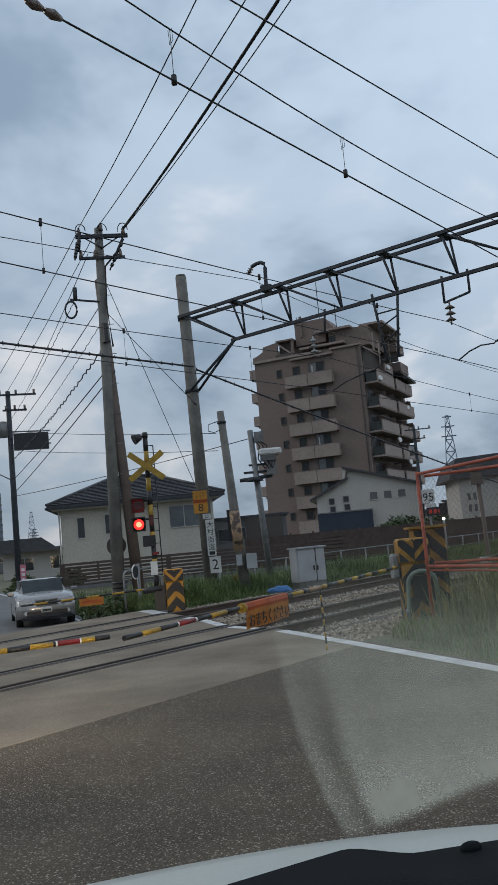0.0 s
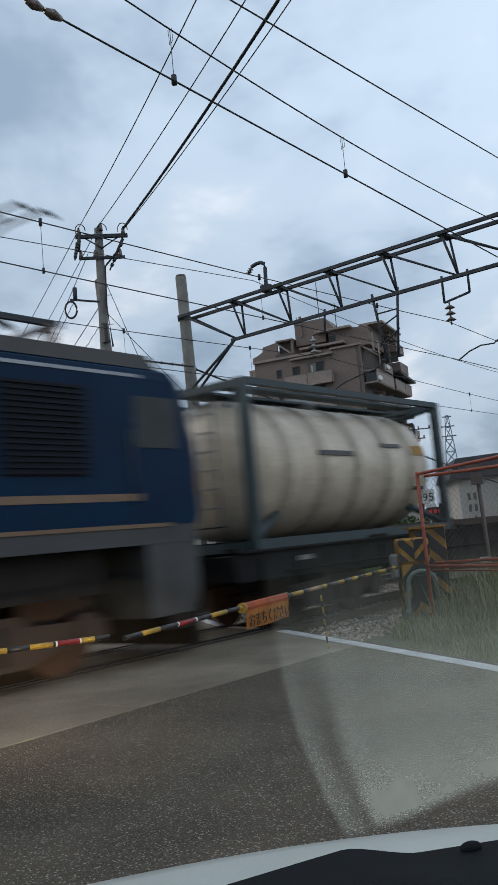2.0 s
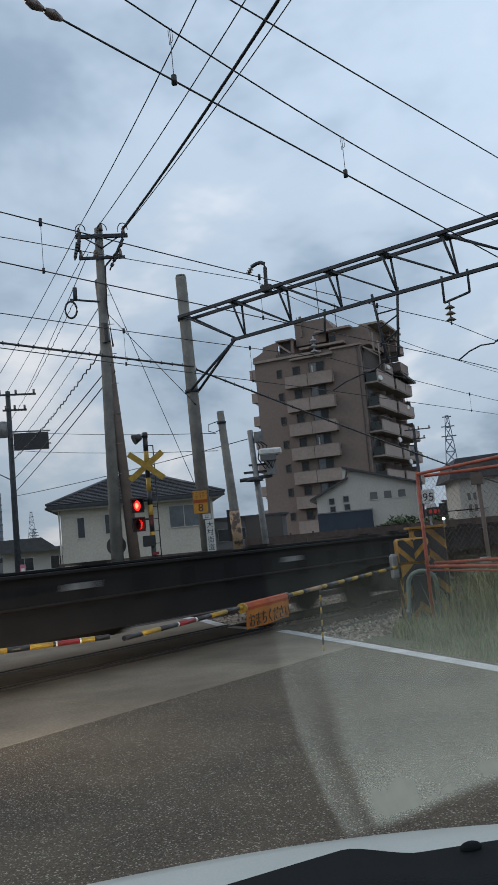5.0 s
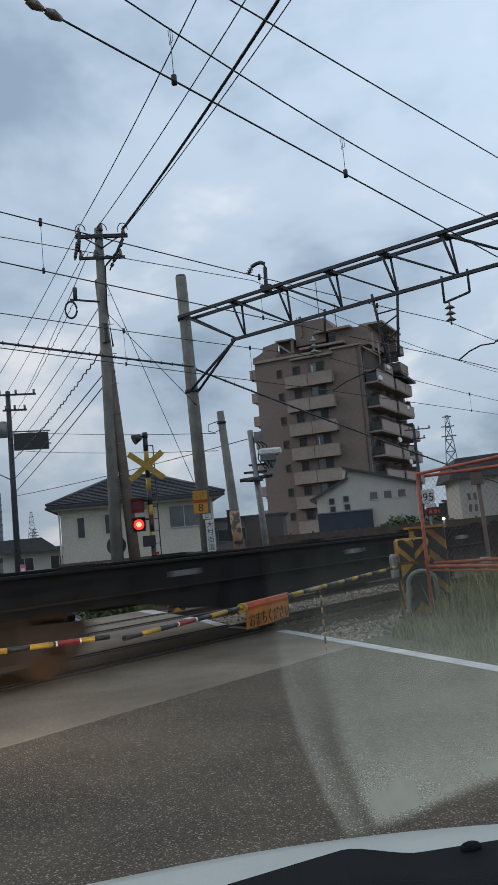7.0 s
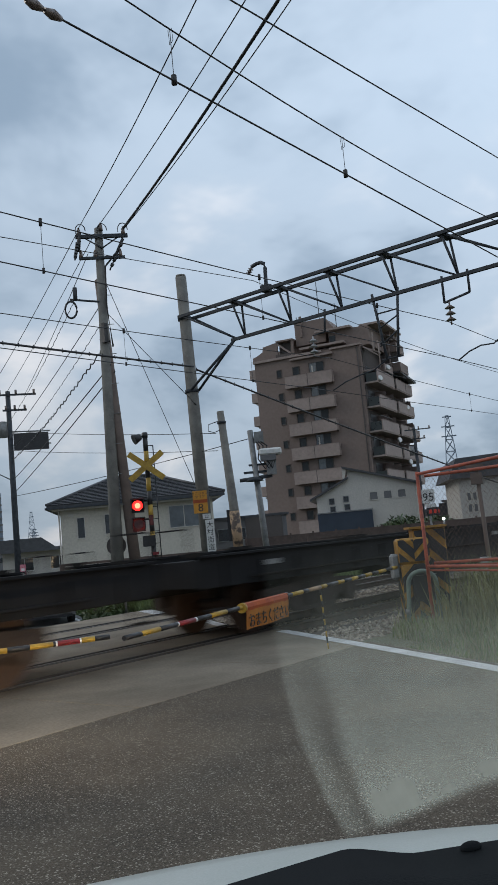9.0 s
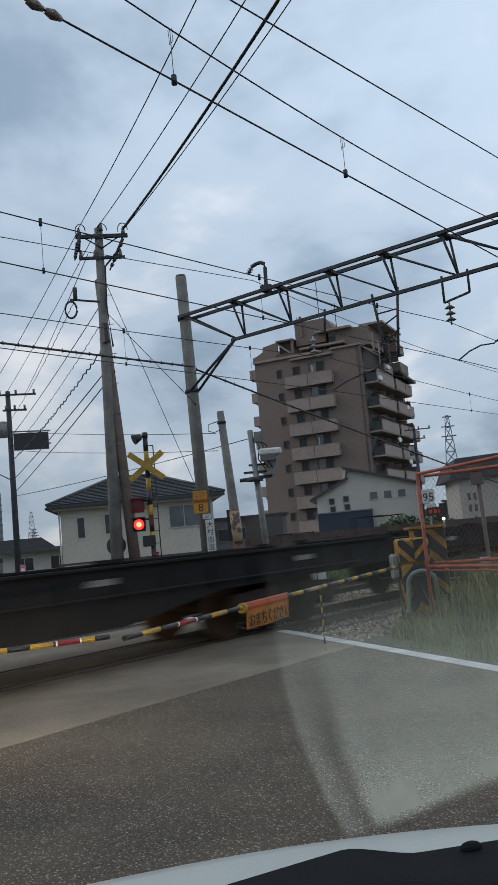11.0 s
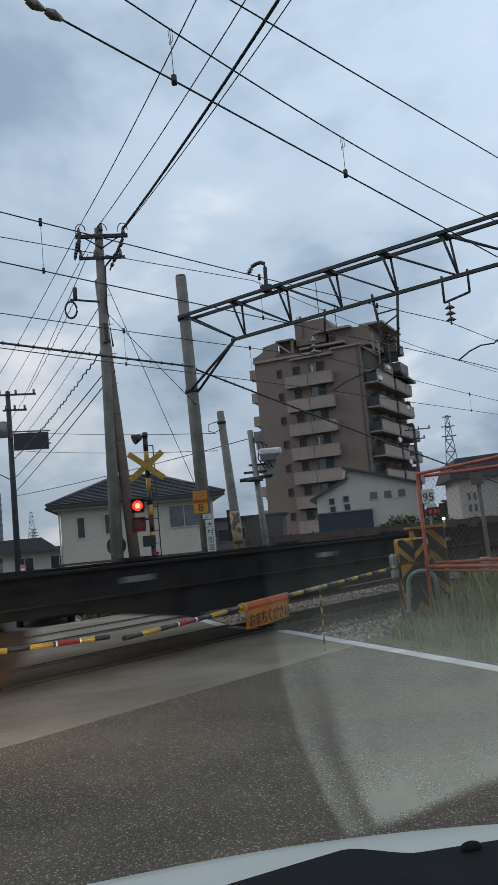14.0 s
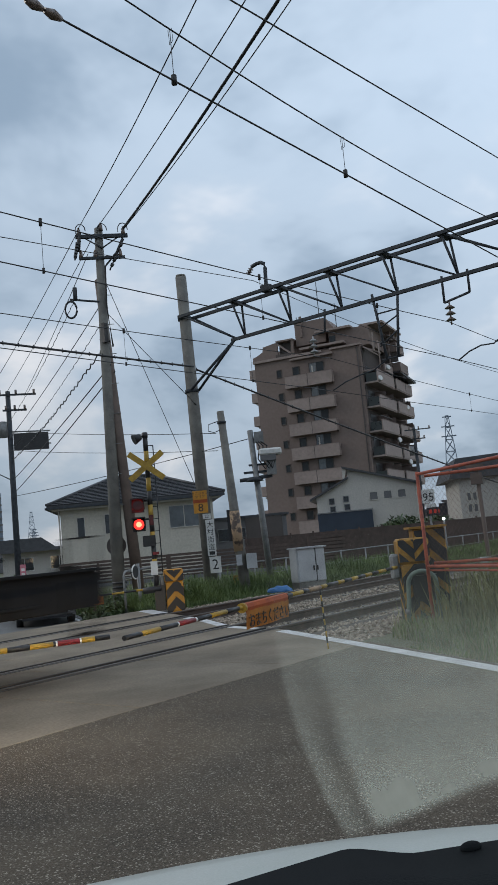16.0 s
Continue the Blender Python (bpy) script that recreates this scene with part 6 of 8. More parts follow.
def apartment():
    m = Matrix.LocRotScale((86.0, 51.0, -0.6), Euler((0, 0, math.atan2(0.966, -0.26))), None)
    t = thing("apartment_building", m, "brown tiled ten-storey apartment building with balconies", "apartment building")
    W, D, F = 13.5, 20.0, 2.9
    roof = 23.5
    part("wall", boxes(((W / 2, -D / 2, roof / 2), (W, D, roof))), M["apt"], t)
    # set-back top storey with its flat slabs, and the lift tower
    part("roof_storey", boxes(((1.5, -7.0, roof + 1.15), (4.9, 12.0, 2.3)), ((6.3, -8.0, roof + 0.75), (4.7, 12.0, 1.5))), M["apt"], t)
    part("roof_slab", boxes(((3.2, -2.4, roof + 2.42), (4.4, 4.4, 0.24)), ((-1.2, -6.0, roof + 2.55), (2.9, 9.0, 0.24)), ((4.6, -0.6, roof + 0.62), (5.6, 1.6, 0.26))), M["apt_light"], t)
    part("roof_window", boxes(((3.5, -0.98, roof + 1.35), (0.75, 0.06, 0.8))), M["glass_far"], t)
    part("lift_tower", boxes(((6.3, -3.4, roof + 2.75), (3.9, 4.4, 2.9)), ((7.4, -1.1, roof + 3.6), (0.28, 0.2, 2.6))), M["apt"], t)
    bm = bmesh.new()
    prism(bm, [(4.35, roof + 4.2), (3.35, roof + 2.9), (3.35, roof + 2.4), (4.35, roof + 2.4)], -5.6, -1.2, "y")
    part("tower_shoulder", bm, M["apt"], t)
    # stepped left-hand parapet with its open stair
    for y in (-0.4, -4.6):
        bm = bmesh.new()
        prism(bm, [(10.4, roof), (W + 0.25, roof), (W + 0.25, roof + 0.62), (W - 0.3, roof + 0.75), (W - 1.1, roof + 1.15), (W - 1.2, roof + 1.75), (10.4, roof + 2.05)], y - 0.15, y + 0.15, "y")
        part("stepped_parapet", bm, M["apt"], t)
    part("stair_hood", boxes(((9.4, -2.4, roof + 2.1), (2.2, 4.6, 0.2)), ((8.45, -0.4, roof + 1.0), (0.3, 0.3, 2.0)), ((9.5, -4.4, roof + 1.0), (2.0, 0.2, 2.0))), M["apt"], t)
    # thin dark sheets paint the shade inside the stair
    part("stair_well", boxes(((9.4, -0.9, roof + 1.0), (1.9, 0.1, 1.9)), ((9.7, -0.35, roof + 0.25), (2.0, 0.2, 0.5))), M["apt_dark"], t)
    part("stair_flight", boxes(((0, 0, 0), (0.2, 1.0, 2.4)), m=pose(9.4, -0.75, roof + 1.0, 0, 50, 0)), M["apt_light"], t)
    part("cornice", boxes(((W / 2 + 2.4, 0.12, roof - 0.1), (W - 4.6, 0.35, 0.28)), ((1.7, 0.12, roof - 0.02), (3.9, 0.3, 0.22)), ((6.0, 0.25, roof - 0.55), (5.4, 0.6, 0.22))), M["apt_light"], t)
    for k in range(8):
        zb = 19.45 - F * k
        if k < 7:
            bx = 6.45
            b = part("balcony", boxes(((bx, 0.75, zb + 0.72), (5.95, 0.14, 1.46)), ((bx, 0.4, zb + 0.06), (5.95, 0.8, 0.14)), ((bx - 2.91, 0.4, zb + 0.72), (0.12, 0.8, 1.46)), ((bx + 2.91, 0.4, zb + 0.72), (0.12, 0.8, 1.46))), M["apt_light"], t, "pale tiled balcony front")
            part("balcony_joint", boxes(((bx + 0.1, 0.83, zb + 0.72), (0.05, 0.03, 1.46))), M["apt_dark"], b)
            part("coping", boxes(((bx, 0.75, zb + 1.475), (6.0, 0.2, 0.05))), M["apt"], b)
        for x, w, h in ((5.55, 1.75, 1.75), (8.15, 0.75, 0.95), (10.35, 0.5, 0.8)):
            zc = zb + (1.85 if w > 1 else 2.1)
            f = part("window", boxes(((x, 0.02, zc + h / 2 + 0.05), (w + 0.16, 0.14, 0.08)), ((x, 0.02, zc - h / 2 - 0.05), (w + 0.16, 0.14, 0.08)), ((x - w / 2 - 0.04, 0.02, zc), (0.08, 0.14, h)), ((x + w / 2 + 0.04, 0.02, zc), (0.08, 0.14, h))), M["apt_dark"], t, "window in dark frame")
            if w > 1:
                part("pane", boxes(((x - w * 0.25, 0.02, zc), (w * 0.48, 0.02, h))), M["glass_far"], f)
                part("pane", boxes(((x + w * 0.25, 0.04, zc), (w * 0.48, 0.02, h))), M["glass_cab"], f, "pane reflecting the sky")
                if k % 3 == 0:
                    part("curtain", boxes(((x + w * 0.30, 0.055, zc - 0.1), (w * 0.10, 0.01, h * 0.8))), M["house_white"], f)
            else:
                part("pane", boxes(((x, 0.02, zc), (w, 0.02, h))), M["glass_far"], f)
        # deep balconies along the side wall: an inner bay and a second bay that stands further out
        for y0, y1, out, first in ((-0.5, -8.2, 1.6, 0), (-8.4, -16.6, 1.8, 0), (-16.9, -19.8, 1.5, 2)):
            if k < first:
                continue
            yc, ln, z0 = (y0 + y1) / 2, y0 - y1, zb - 0.55
            b = part("balcony", boxes(((-out, yc, z0 + 0.62), (0.14, ln, 1.25)), ((-out / 2, yc, z0 - 0.05), (out, ln, 0.2)), ((-out / 2, y1 + 0.06, z0 + 0.62), (out, 0.12, 1.25))), M["apt_light"], t, "pale tiled balcony front")
            part("coping", boxes(((-out, yc, z0 + 1.28), (0.22, ln + 0.05, 0.06))), M["apt"], b)
            part("end_screen", boxes(((-out / 2 - 0.1, y0 - 0.05, z0 + 0.55), (out - 0.2, 0.05, 1.05))), M["screen"], b, "dark glass balcony end screen")
            # flat panel on the wall, with the balcony's shade put into its colour
            part("recess", boxes(((-0.03, yc, z0 + 1.35), (0.06, ln - 0.2, 2.5))), M["apt_dark"], b, "flat dark panel painted as balcony shade")
            for j in range(2 if ln > 4 else 1):
                yy = y0 - ln * (0.27 + 0.47 * j)
                part("pane", boxes(((-0.08, yy, z0 + 1.15), (0.04, 2.3, 2.0))), M["glass_far"], b)
                part("partition", boxes(((-out * 0.45, yy - ln * 0.24, z0 + 1.15), (out * 0.8, 0.06, 2.1))), M["apt"], b)
            if (k + int(out * 10)) % 3 == 0:
                part("laundry_rail", rods(((-out + 0.3, y0 - 0.8, z0 + 1.85), (-out + 0.3, y0 - ln * 0.8, z0 + 1.85), 0.03), n=5), M["steel"], b)
                part("air_unit", boxes(((-0.5, y0 - 1.0, z0 + 0.4), (0.35, 0.8, 0.6))), M["house_white"], b)
        part("side_balcony", boxes(((W + 0.45, -1.4, zb + 2.6), (0.9, 2.2, 1.2)), ((W + 0.2, -1.4, zb + 1.8), (0.4, 1.8, 0.16))), M["apt_light"], t)
        part("side_window", boxes(((W + 0.02, -1.4, zb + 1.4), (0.06, 1.8, 1.1))), M["apt_dark"], t)
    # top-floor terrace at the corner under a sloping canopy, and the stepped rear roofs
    # the terrace's depth is a flat panel coloured as shade
    part("terrace_recess", boxes(((-0.04, -4.4, roof - 1.2), (0.08, 7.6, 2.1))), M["apt_dark"], t, "flat dark panel painted as terrace shade")
    part("terrace_front", boxes(((-1.6, -6.2, roof - 2.4), (0.14, 3.8, 0.9)), ((-0.8, -4.4, roof - 3.2), (1.6, 7.8, 0.2))), M["apt_light"], t)
    part("canopy", boxes(((0, 0, 0), (2.2, 0.9, 0.14)), m=pose(-1.1, -1.2, roof - 0.75, 0, -26, 0)), M["apt_light"], t)
    part("canopy_beam", rods(((-0.1, -0.6, roof - 0.2), (-2.2, -0.6, roof - 1.8), 0.09), ((-2.1, -0.6, roof - 3.1), (-2.1, -0.6, roof + 0.1), 0.08), n=6), M["apt_light"], t)
    part("terrace_post", boxes(((-1.5, -0.6, roof + 0.1), (0.16, 0.16, 2.2)), ((-1.5, -8.0, roof - 0.4), (0.16, 0.16, 5.4))), M["apt_light"], t)
    part("corner_storey", boxes(((-1.2, -10.0, roof + 0.6), (2.4, 4.0, 1.2)), ((-1.3, -10.5, roof - 1.9), (2.6, 4.0, 1.2)), ((-1.0, -9.5, roof + 2.3), (2.0, 5.0, 0.9))), M["apt"], t)
    # no opening is cut here: dark sheets paint its shade
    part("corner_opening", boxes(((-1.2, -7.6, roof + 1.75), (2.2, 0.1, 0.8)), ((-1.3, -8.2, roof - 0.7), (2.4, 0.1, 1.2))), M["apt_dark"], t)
    part("corner_brace", rods(((-2.3, -7.4, roof + 1.3), (-0.2, -7.4, roof + 2.5), 0.08), ((-0.2, -7.4, roof + 1.3), (-2.3, -7.4, roof + 2.5), 0.08), n=6), M["apt_light"], t)
    bm = bmesh.new()
    prism(bm, [(-8.5, roof - 2.35), (-16.8, roof - 2.75), (-16.8, roof - 3.0), (-8.5, roof - 2.6)], -2.5, 0.0, "x")
    part("rear_roof", bm, M["tile"], t, "dark sloping roof over the rear bay")
    for y, z in ((-0.9, 19.0), (-5.2, 20.9), (-7.0, 12.1), (-11.5, 9.6), (-15.0, 13.5), (-13.2, 16.8)):
        part("satellite_dish", rods(((-1.75, y, z + 0.2), (-1.95, y + 0.1, z + 0.25), 0.36, 0.30), n=14), M["white"], t, "white satellite dish")
    for x, y, h in ((3.2, -2.2, 2.0), (5.4, -2.6, 5.2), (8.0, -1.5, 1.0)):
        part("antenna", rods(((x, y, roof + 2), (x, y, roof + 4 + h), 0.05), n=5), M["truss"], t)
    part("downpipe", rods(((0.35, 0.08, 0), (0.35, 0.08, roof), 0.07), n=6), M["apt_dark"], t)


apartment()


def hip_house():
    """Cream two-storey house with a dark tiled hip roof."""
    t = thing("house", facing(38.3, 40.3, -0.85, 0), "cream two-storey house with a dark tiled hip roof", "house", group="houses")
    w, d, h = 9.7, 8.0, 5.35
    bm = bmesh.new()
    block(bm, (0, d / 2, h / 2), (w, d, h))
    part("wall", bm, M["house"], t, "cream siding walls")
    part("plinth", boxes(((0, d / 2, 0.2), (w + 0.06, d + 0.06, 0.4))), M["grey_wall"], t)
    e, zr = 0.75, h + 0.05
    ridge = ((-1.6, d / 2, h + 1.85), (1.2, d / 2, h + 1.85))
    c = [(-w / 2 - e, -e, zr), (w / 2 + e, -e, zr), (w / 2 + e, d + e, zr), (-w / 2 - e, d + e, zr)]
    bm = bmesh.new()
    v = [bm.verts.new(p) for p in c] + [bm.verts.new(p) for p in ridge]
    lo = [bm.verts.new((p[0], p[1], p[2] - 0.18)) for p in c]
    bm.faces.new((v[0], v[1], v[5], v[4]))
    bm.faces.new((v[1], v[2], v[5]))
    bm.faces.new((v[2], v[3], v[4], v[5]))
    bm.faces.new((v[3], v[0], v[4]))
    for i in range(4):
        bm.faces.new((v[i], lo[i], lo[(i + 1) % 4], v[(i + 1) % 4]))
    bm.faces.new(lo)
    roof = part("roof", bm, M["tile"], t, "dark grey tiled hip roof")
    # courses of tiles on the front and left slopes
    A, B = Vector(c[0]), Vector(c[1])
    R0, R1 = Vector(ridge[0]), Vector(ridge[1])
    rows = 16
    for k in range(rows):
        f0 = k / rows
        a, b = A.lerp(R0, f0), B.lerp(R1, f0)
        a2, b2 = A.lerp(R0, f0 + 1 / rows), B.lerp(R1, f0 + 1 / rows)
        bm = bmesh.new()
        n = max(3, int((b - a).length / 0.34))
        for i in range(n):
            p, q = a.lerp(b, (i + 0.02) / n), a.lerp(b, (i + 0.96) / n)
            p2, q2 = a2.lerp(b2, (i + 0.02) / n), a2.lerp(b2, (i + 0.96) / n)
            up = Vector((0, -0.02, 0.05))
            vv = [bm.verts.new(p + up * 1.5), bm.verts.new(q + up * 1.5), bm.verts.new(q2 + up * 0.4), bm.verts.new(p2 + up * 0.4), bm.verts.new(p), bm.verts.new(q)]
            bm.faces.new(vv[:4])
            bm.faces.new((vv[4], vv[5], vv[1], vv[0]))
        tagged(part("tile_course", bm, M["tile"], roof), kind="stuff")
    for a, b in ((c[0], ridge[0]), (c[1], ridge[1]), (ridge[0], ridge[1])):
        part("ridge_cap", rods((Vector(a) + Vector((0, 0, 0.06)), Vector(b) + Vector((0, 0, 0.06)), 0.10), n=8), M["tile"], roof)
    part("gutter", boxes(((0, -e - 0.05, zr - 0.16), (w + 2 * e, 0.12, 0.12)), ((-w / 2 - e - 0.05, d / 2, zr - 0.16), (0.12, d + 2 * e, 0.12))), M["truss"], t)
    part("eaves_board", boxes(((0, -0.3, zr - 0.28), (w + 0.9, 0.7, 0.1))), M["house_white"], t)
    part("downpipe", rods(((-w / 2 - 0.08, -0.08, 0), (-w / 2 - 0.08, -0.08, h - 0.1), 0.05), n=6), M["house_white"], t)
    for x, z, ww, hh in ((-3.6, 3.9, 0.42, 1.25), (-1.6, 4.0, 0.95, 1.2), (2.95, 4.1, 1.85, 1.35)):
        window(t, x, z, ww, hh, 0.0, "glass_cab" if ww > 1.5 else "glass_dark", "house_white")
    part("vent", boxes(((-4.2, -0.06, 4.75), (0.3, 0.12, 0.2))), M["house_white"], t)
    part("air_conditioner", boxes(((3.9, -0.25, 0.75), (0.8, 0.35, 0.6))), M["house_white"], t)


hip_house()


def slat_fence(m, length, label, h=1.35, n=7, material="brown"):
    t = thing("slat_fence", m, label, "fence", group="garden fences")
    k = int(length / 1.9) + 1
    for i in range(k):
        part("post", boxes(((length * i / (k - 1), 0.03, h / 2), (0.12 if i % 3 else 0.28, 0.12, h + 0.06))), M[material], t)
    for j in range(n):
        part("slat", boxes(((length / 2, -0.04, 0.12 + (h - 0.15) * j / (n - 1)), (length, 0.03, (h - 0.1) / n * 0.78))), M[material], t)
    part("footing", boxes(((length / 2, 0, 0.0), (length, 0.2, 0.2))), M["grey_wall"], t)


# along the front of the cream house and on past the white one
slat_fence(Matrix.LocRotScale((31.3, 39.4, -0.45), Euler((0, 0, math.atan2(-10.4, 10.4))), None), 14.0, "brown horizontal slat fence before the house")
slat_fence(Matrix.LocRotScale((41.3, 29.2, -0.45), Euler((0, 0, math.atan2(-10.0, 12.0))), None), 16.0, "dark brown slat fence along the yard", 1.6, 8)


def plain_house(m, label, blocks, roofs, wins, wall="house_white", name="house"):
    """blocks: (x, y, z, w, d, h); roofs: (outline in x and z, y0, y1); wins: (x, z, w, h, y)."""
    t = thing(name, m, label, "house", group="houses")
    for c in blocks:
        part("wall", boxes(((c[0], c[1], c[2]), (c[3], c[4], c[5]))), M[wall if len(c) < 7 else c[6]], t)
    for o, y0, y1 in roofs:
        bm = bmesh.new()
        prism(bm, o, y0, y1, "y")
        part("roof", bm, M["tile"], t, "dark roof")
    for w in wins:
        window(t, w[0], w[1], w[2], w[3], w[4], "grey_wall" if len(w) > 5 else "glass_dark", "grey_wall")
    return t


def white_house():
    t = thing("house", facing(64.2, 38.9, -0.6), "white two-storey house with a sloping roof and navy wall", "house", group="houses")
    bm = bmesh.new()
    prism(bm, [(-1.55, 0), (4.25, 0), (4.25, 5.45), (-1.55, 7.2)], 0.0, 8.0, "y")
    part("wall", bm, M["house_white"], t, "white siding wall")
    bm = bmesh.new()
    prism(bm, [(-4.4, 0), (-1.55, 0), (-1.55, 6.35), (-4.4, 5.0)], 0.0, 7.0, "y")
    part("wall", bm, M["house_white"], t, "white siding wall")
    for o in ([(-1.95, 7.30), (-1.95, 7.48), (4.75, 5.50), (4.75, 5.32)], [(-4.95, 4.70), (-4.95, 4.88), (-1.5, 6.55), (-1.5, 6.37)]):
        bm = bmesh.new()
        prism(bm, o, -0.5, 8.4, "y")
        part("roof", bm, M["tile"], t, "thin dark sloping roof")
    bm = bmesh.new()
    prism(bm, [(-1.95, 6.4), (-1.80, 6.4), (-1.55, 7.2), (-1.95, 7.3)], -0.3, 0.3, "y")
    part("eave_end", bm, M["house_white"], t)
    part("navy_wall", boxes(((-2.05, -0.25, 1.8), (4.7, 0.5, 3.5))), M["navy"], t, "dark navy clad lower wall")
    part("navy_cap", boxes(((-2.05, -0.28, 3.58), (4.8, 0.6, 0.1))), M["steel"], t)
    for x, z in ((-3.1, 4.55), (-3.05, 3.85), (-1.85, 4.65), (-1.8, 3.95)):
        window(t, x, z, 0.38, 0.42, 0.0, "glass_dark", "grey_wall")
    for x in (0.55, 1.75, 2.95):
        window(t, x, 4.7, 0.62, 0.62, 0.0, "grey_wall", "house_white", "vent_window")
    part("downpipe", rods(((4.2, -0.06, 0), (4.2, -0.06, 5.4), 0.05), n=6), M["house_white"], t)


white_house()


def right_house():
    t = thing("house", facing(56.27, 26.03, -1.0, 8), "pale house with a dark tiled roof behind the wall", "house", group="houses")
    part("wall", boxes(((3.0, 4, 2.6), (7.0, 8, 5.2))), M["house_white"], t)
    bm = bmesh.new()
    prism(bm, [(-1.2, 5.2), (-0.6, 6.6), (7.2, 6.9), (7.2, 5.2)], -0.6, 8.6, "y")
    part("roof", bm, M["tile"], t, "dark tiled roof")
    part("wing", boxes(((5.5, -1.5, 2.0), (5.0, 3.0, 4.0))), M["house_white"], t)
    bm = bmesh.new()
    prism(bm, [(2.6, 4.0), (3.4, 5.0), (8.2, 5.1), (8.2, 4.0)], -3.4, 0.2, "y")
    part("roof", bm, M["tile"], t, "dark tiled roof")
    for x, z in ((0.1, 3.9), (0.5, 3.9), (0.1, 3.1), (0.5, 3.1)):
        window(t, x, z, 0.22, 0.5, 0.0, "grey_wall", "house")
    window(t, 4.2, 2.2, 1.2, 1.0, -3.0, "glass_dark", "grey_wall")


right_house()


def yard_wall():
    """Dark board wall and low houses between the tracks and the town."""
    t = thing("yard_wall", facing(44.0, 26.0, -0.5), "long dark brown boarded yard wall", "wall", group="yard walls")
    for i in range(16):
        part("panel", boxes(((-8 + i * 1.35 + 0.67, 0, 0.95), (1.31, 0.08, 1.9))), M["brown"], t)
        part("post", boxes(((-8 + i * 1.35, -0.04, 1.0), (0.1, 0.1, 2.0))), M["brown"], t)
    t = thing("yard_wall", facing(50.0, 19.5, -0.5), "long dark brown boarded yard wall", "wall", group="yard walls")
    for i in range(18):
        part("panel", boxes(((-5 + i * 1.35 + 0.67, 0, 0.75), (1.31, 0.08, 1.5))), M["brown"], t)
        part("post", boxes(((-5 + i * 1.35, -0.04, 0.78), (0.1, 0.1, 1.6))), M["brown"], t)
    # low dark building between the houses
    b = thing("shed", facing(47.0, 38.5, -0.6), "low dark grey flat-roofed building", "building", group="low buildings")
    part("wall", boxes(((0, 3, 1.75), (5.6, 6, 3.5))), M["grey_wall"], b)
    part("dark_wall", boxes(((1.2, -0.05, 1.8), (2.6, 0.2, 3.6))), M["apt_dark"], b)
    part("roof", boxes(((0, 3, 3.56), (6.0, 6.4, 0.16))), M["tile"], b)
    window(b, -1.6, 2.4, 0.9, 0.8, 0.0, "glass_dark", "steel")
    window(b, -0.4, 2.4, 0.5, 0.8, 0.0, "glass_dark", "steel")
    b = thing("shed", facing(57.0, 75.0, -0.6), "low white shop with a dark canopy in the distance", "building", group="low buildings")
    part("wall", boxes(((0, 4, 1.4), (8, 8, 2.8))), M["house_white"], b)
    part("canopy", boxes(((0, 3, 2.95), (9, 9.4, 0.35))), M["tile"], b)
    window(b, -1.8, 1.5, 1.8, 1.3, 0.0)
    window(b, 1.8, 1.5, 1.8, 1.3, 0.0)
    b = thing("shed", facing(78.0, 33.5, -0.6), "low grey building behind the fence", "building", group="low buildings")
    part("wall", boxes(((0, 3, 1.9), (9, 6, 3.8))), M["grey_wall"], b)
    part("roof", boxes(((0, 3, 3.9), (9.6, 6.6, 0.2))), M["tile"], b)
    # lamp glowing in the yard
    g = thing("yard_lamp", facing(35.8, 17.83, -0.68), "small lit white yard lamp on a post", "lamp")
    part("post", rods(((0, 0, -1.0), (0, 0, 2.1), 0.04)), M["steel"], g)
    bm = bmesh.new()
    bmesh.ops.create_uvsphere(bm, u_segments=12, v_segments=8, radius=0.06)
    bm.transform(Matrix.Translation((0, 0, 2.15)))
    part("globe", bm, M["lamp_white"], g, "glowing white globe")
    # wire guard rail along the far side of the bank
    r = thing("cable_fence", pose(0, 0, 0), "low galvanised wire fence along the bank", "fence")
    for i in range(24):
        x = 17.5 + i * 1.8
        part("post", rods(((x, 18.6, -0.7), (x, 18.6, 0.62), 0.03)), M["steel"], r)
    part("top_wire", rods(((15.5, 18.6, 0.58), (60.5, 18.6, 0.58), 0.025)), M["steel"], r)
    part("wire_strand", rods(((17.5, 18.6, 0.15), (60.5, 18.6, 0.15), 0.01)), M["steel"], r)


yard_wall()


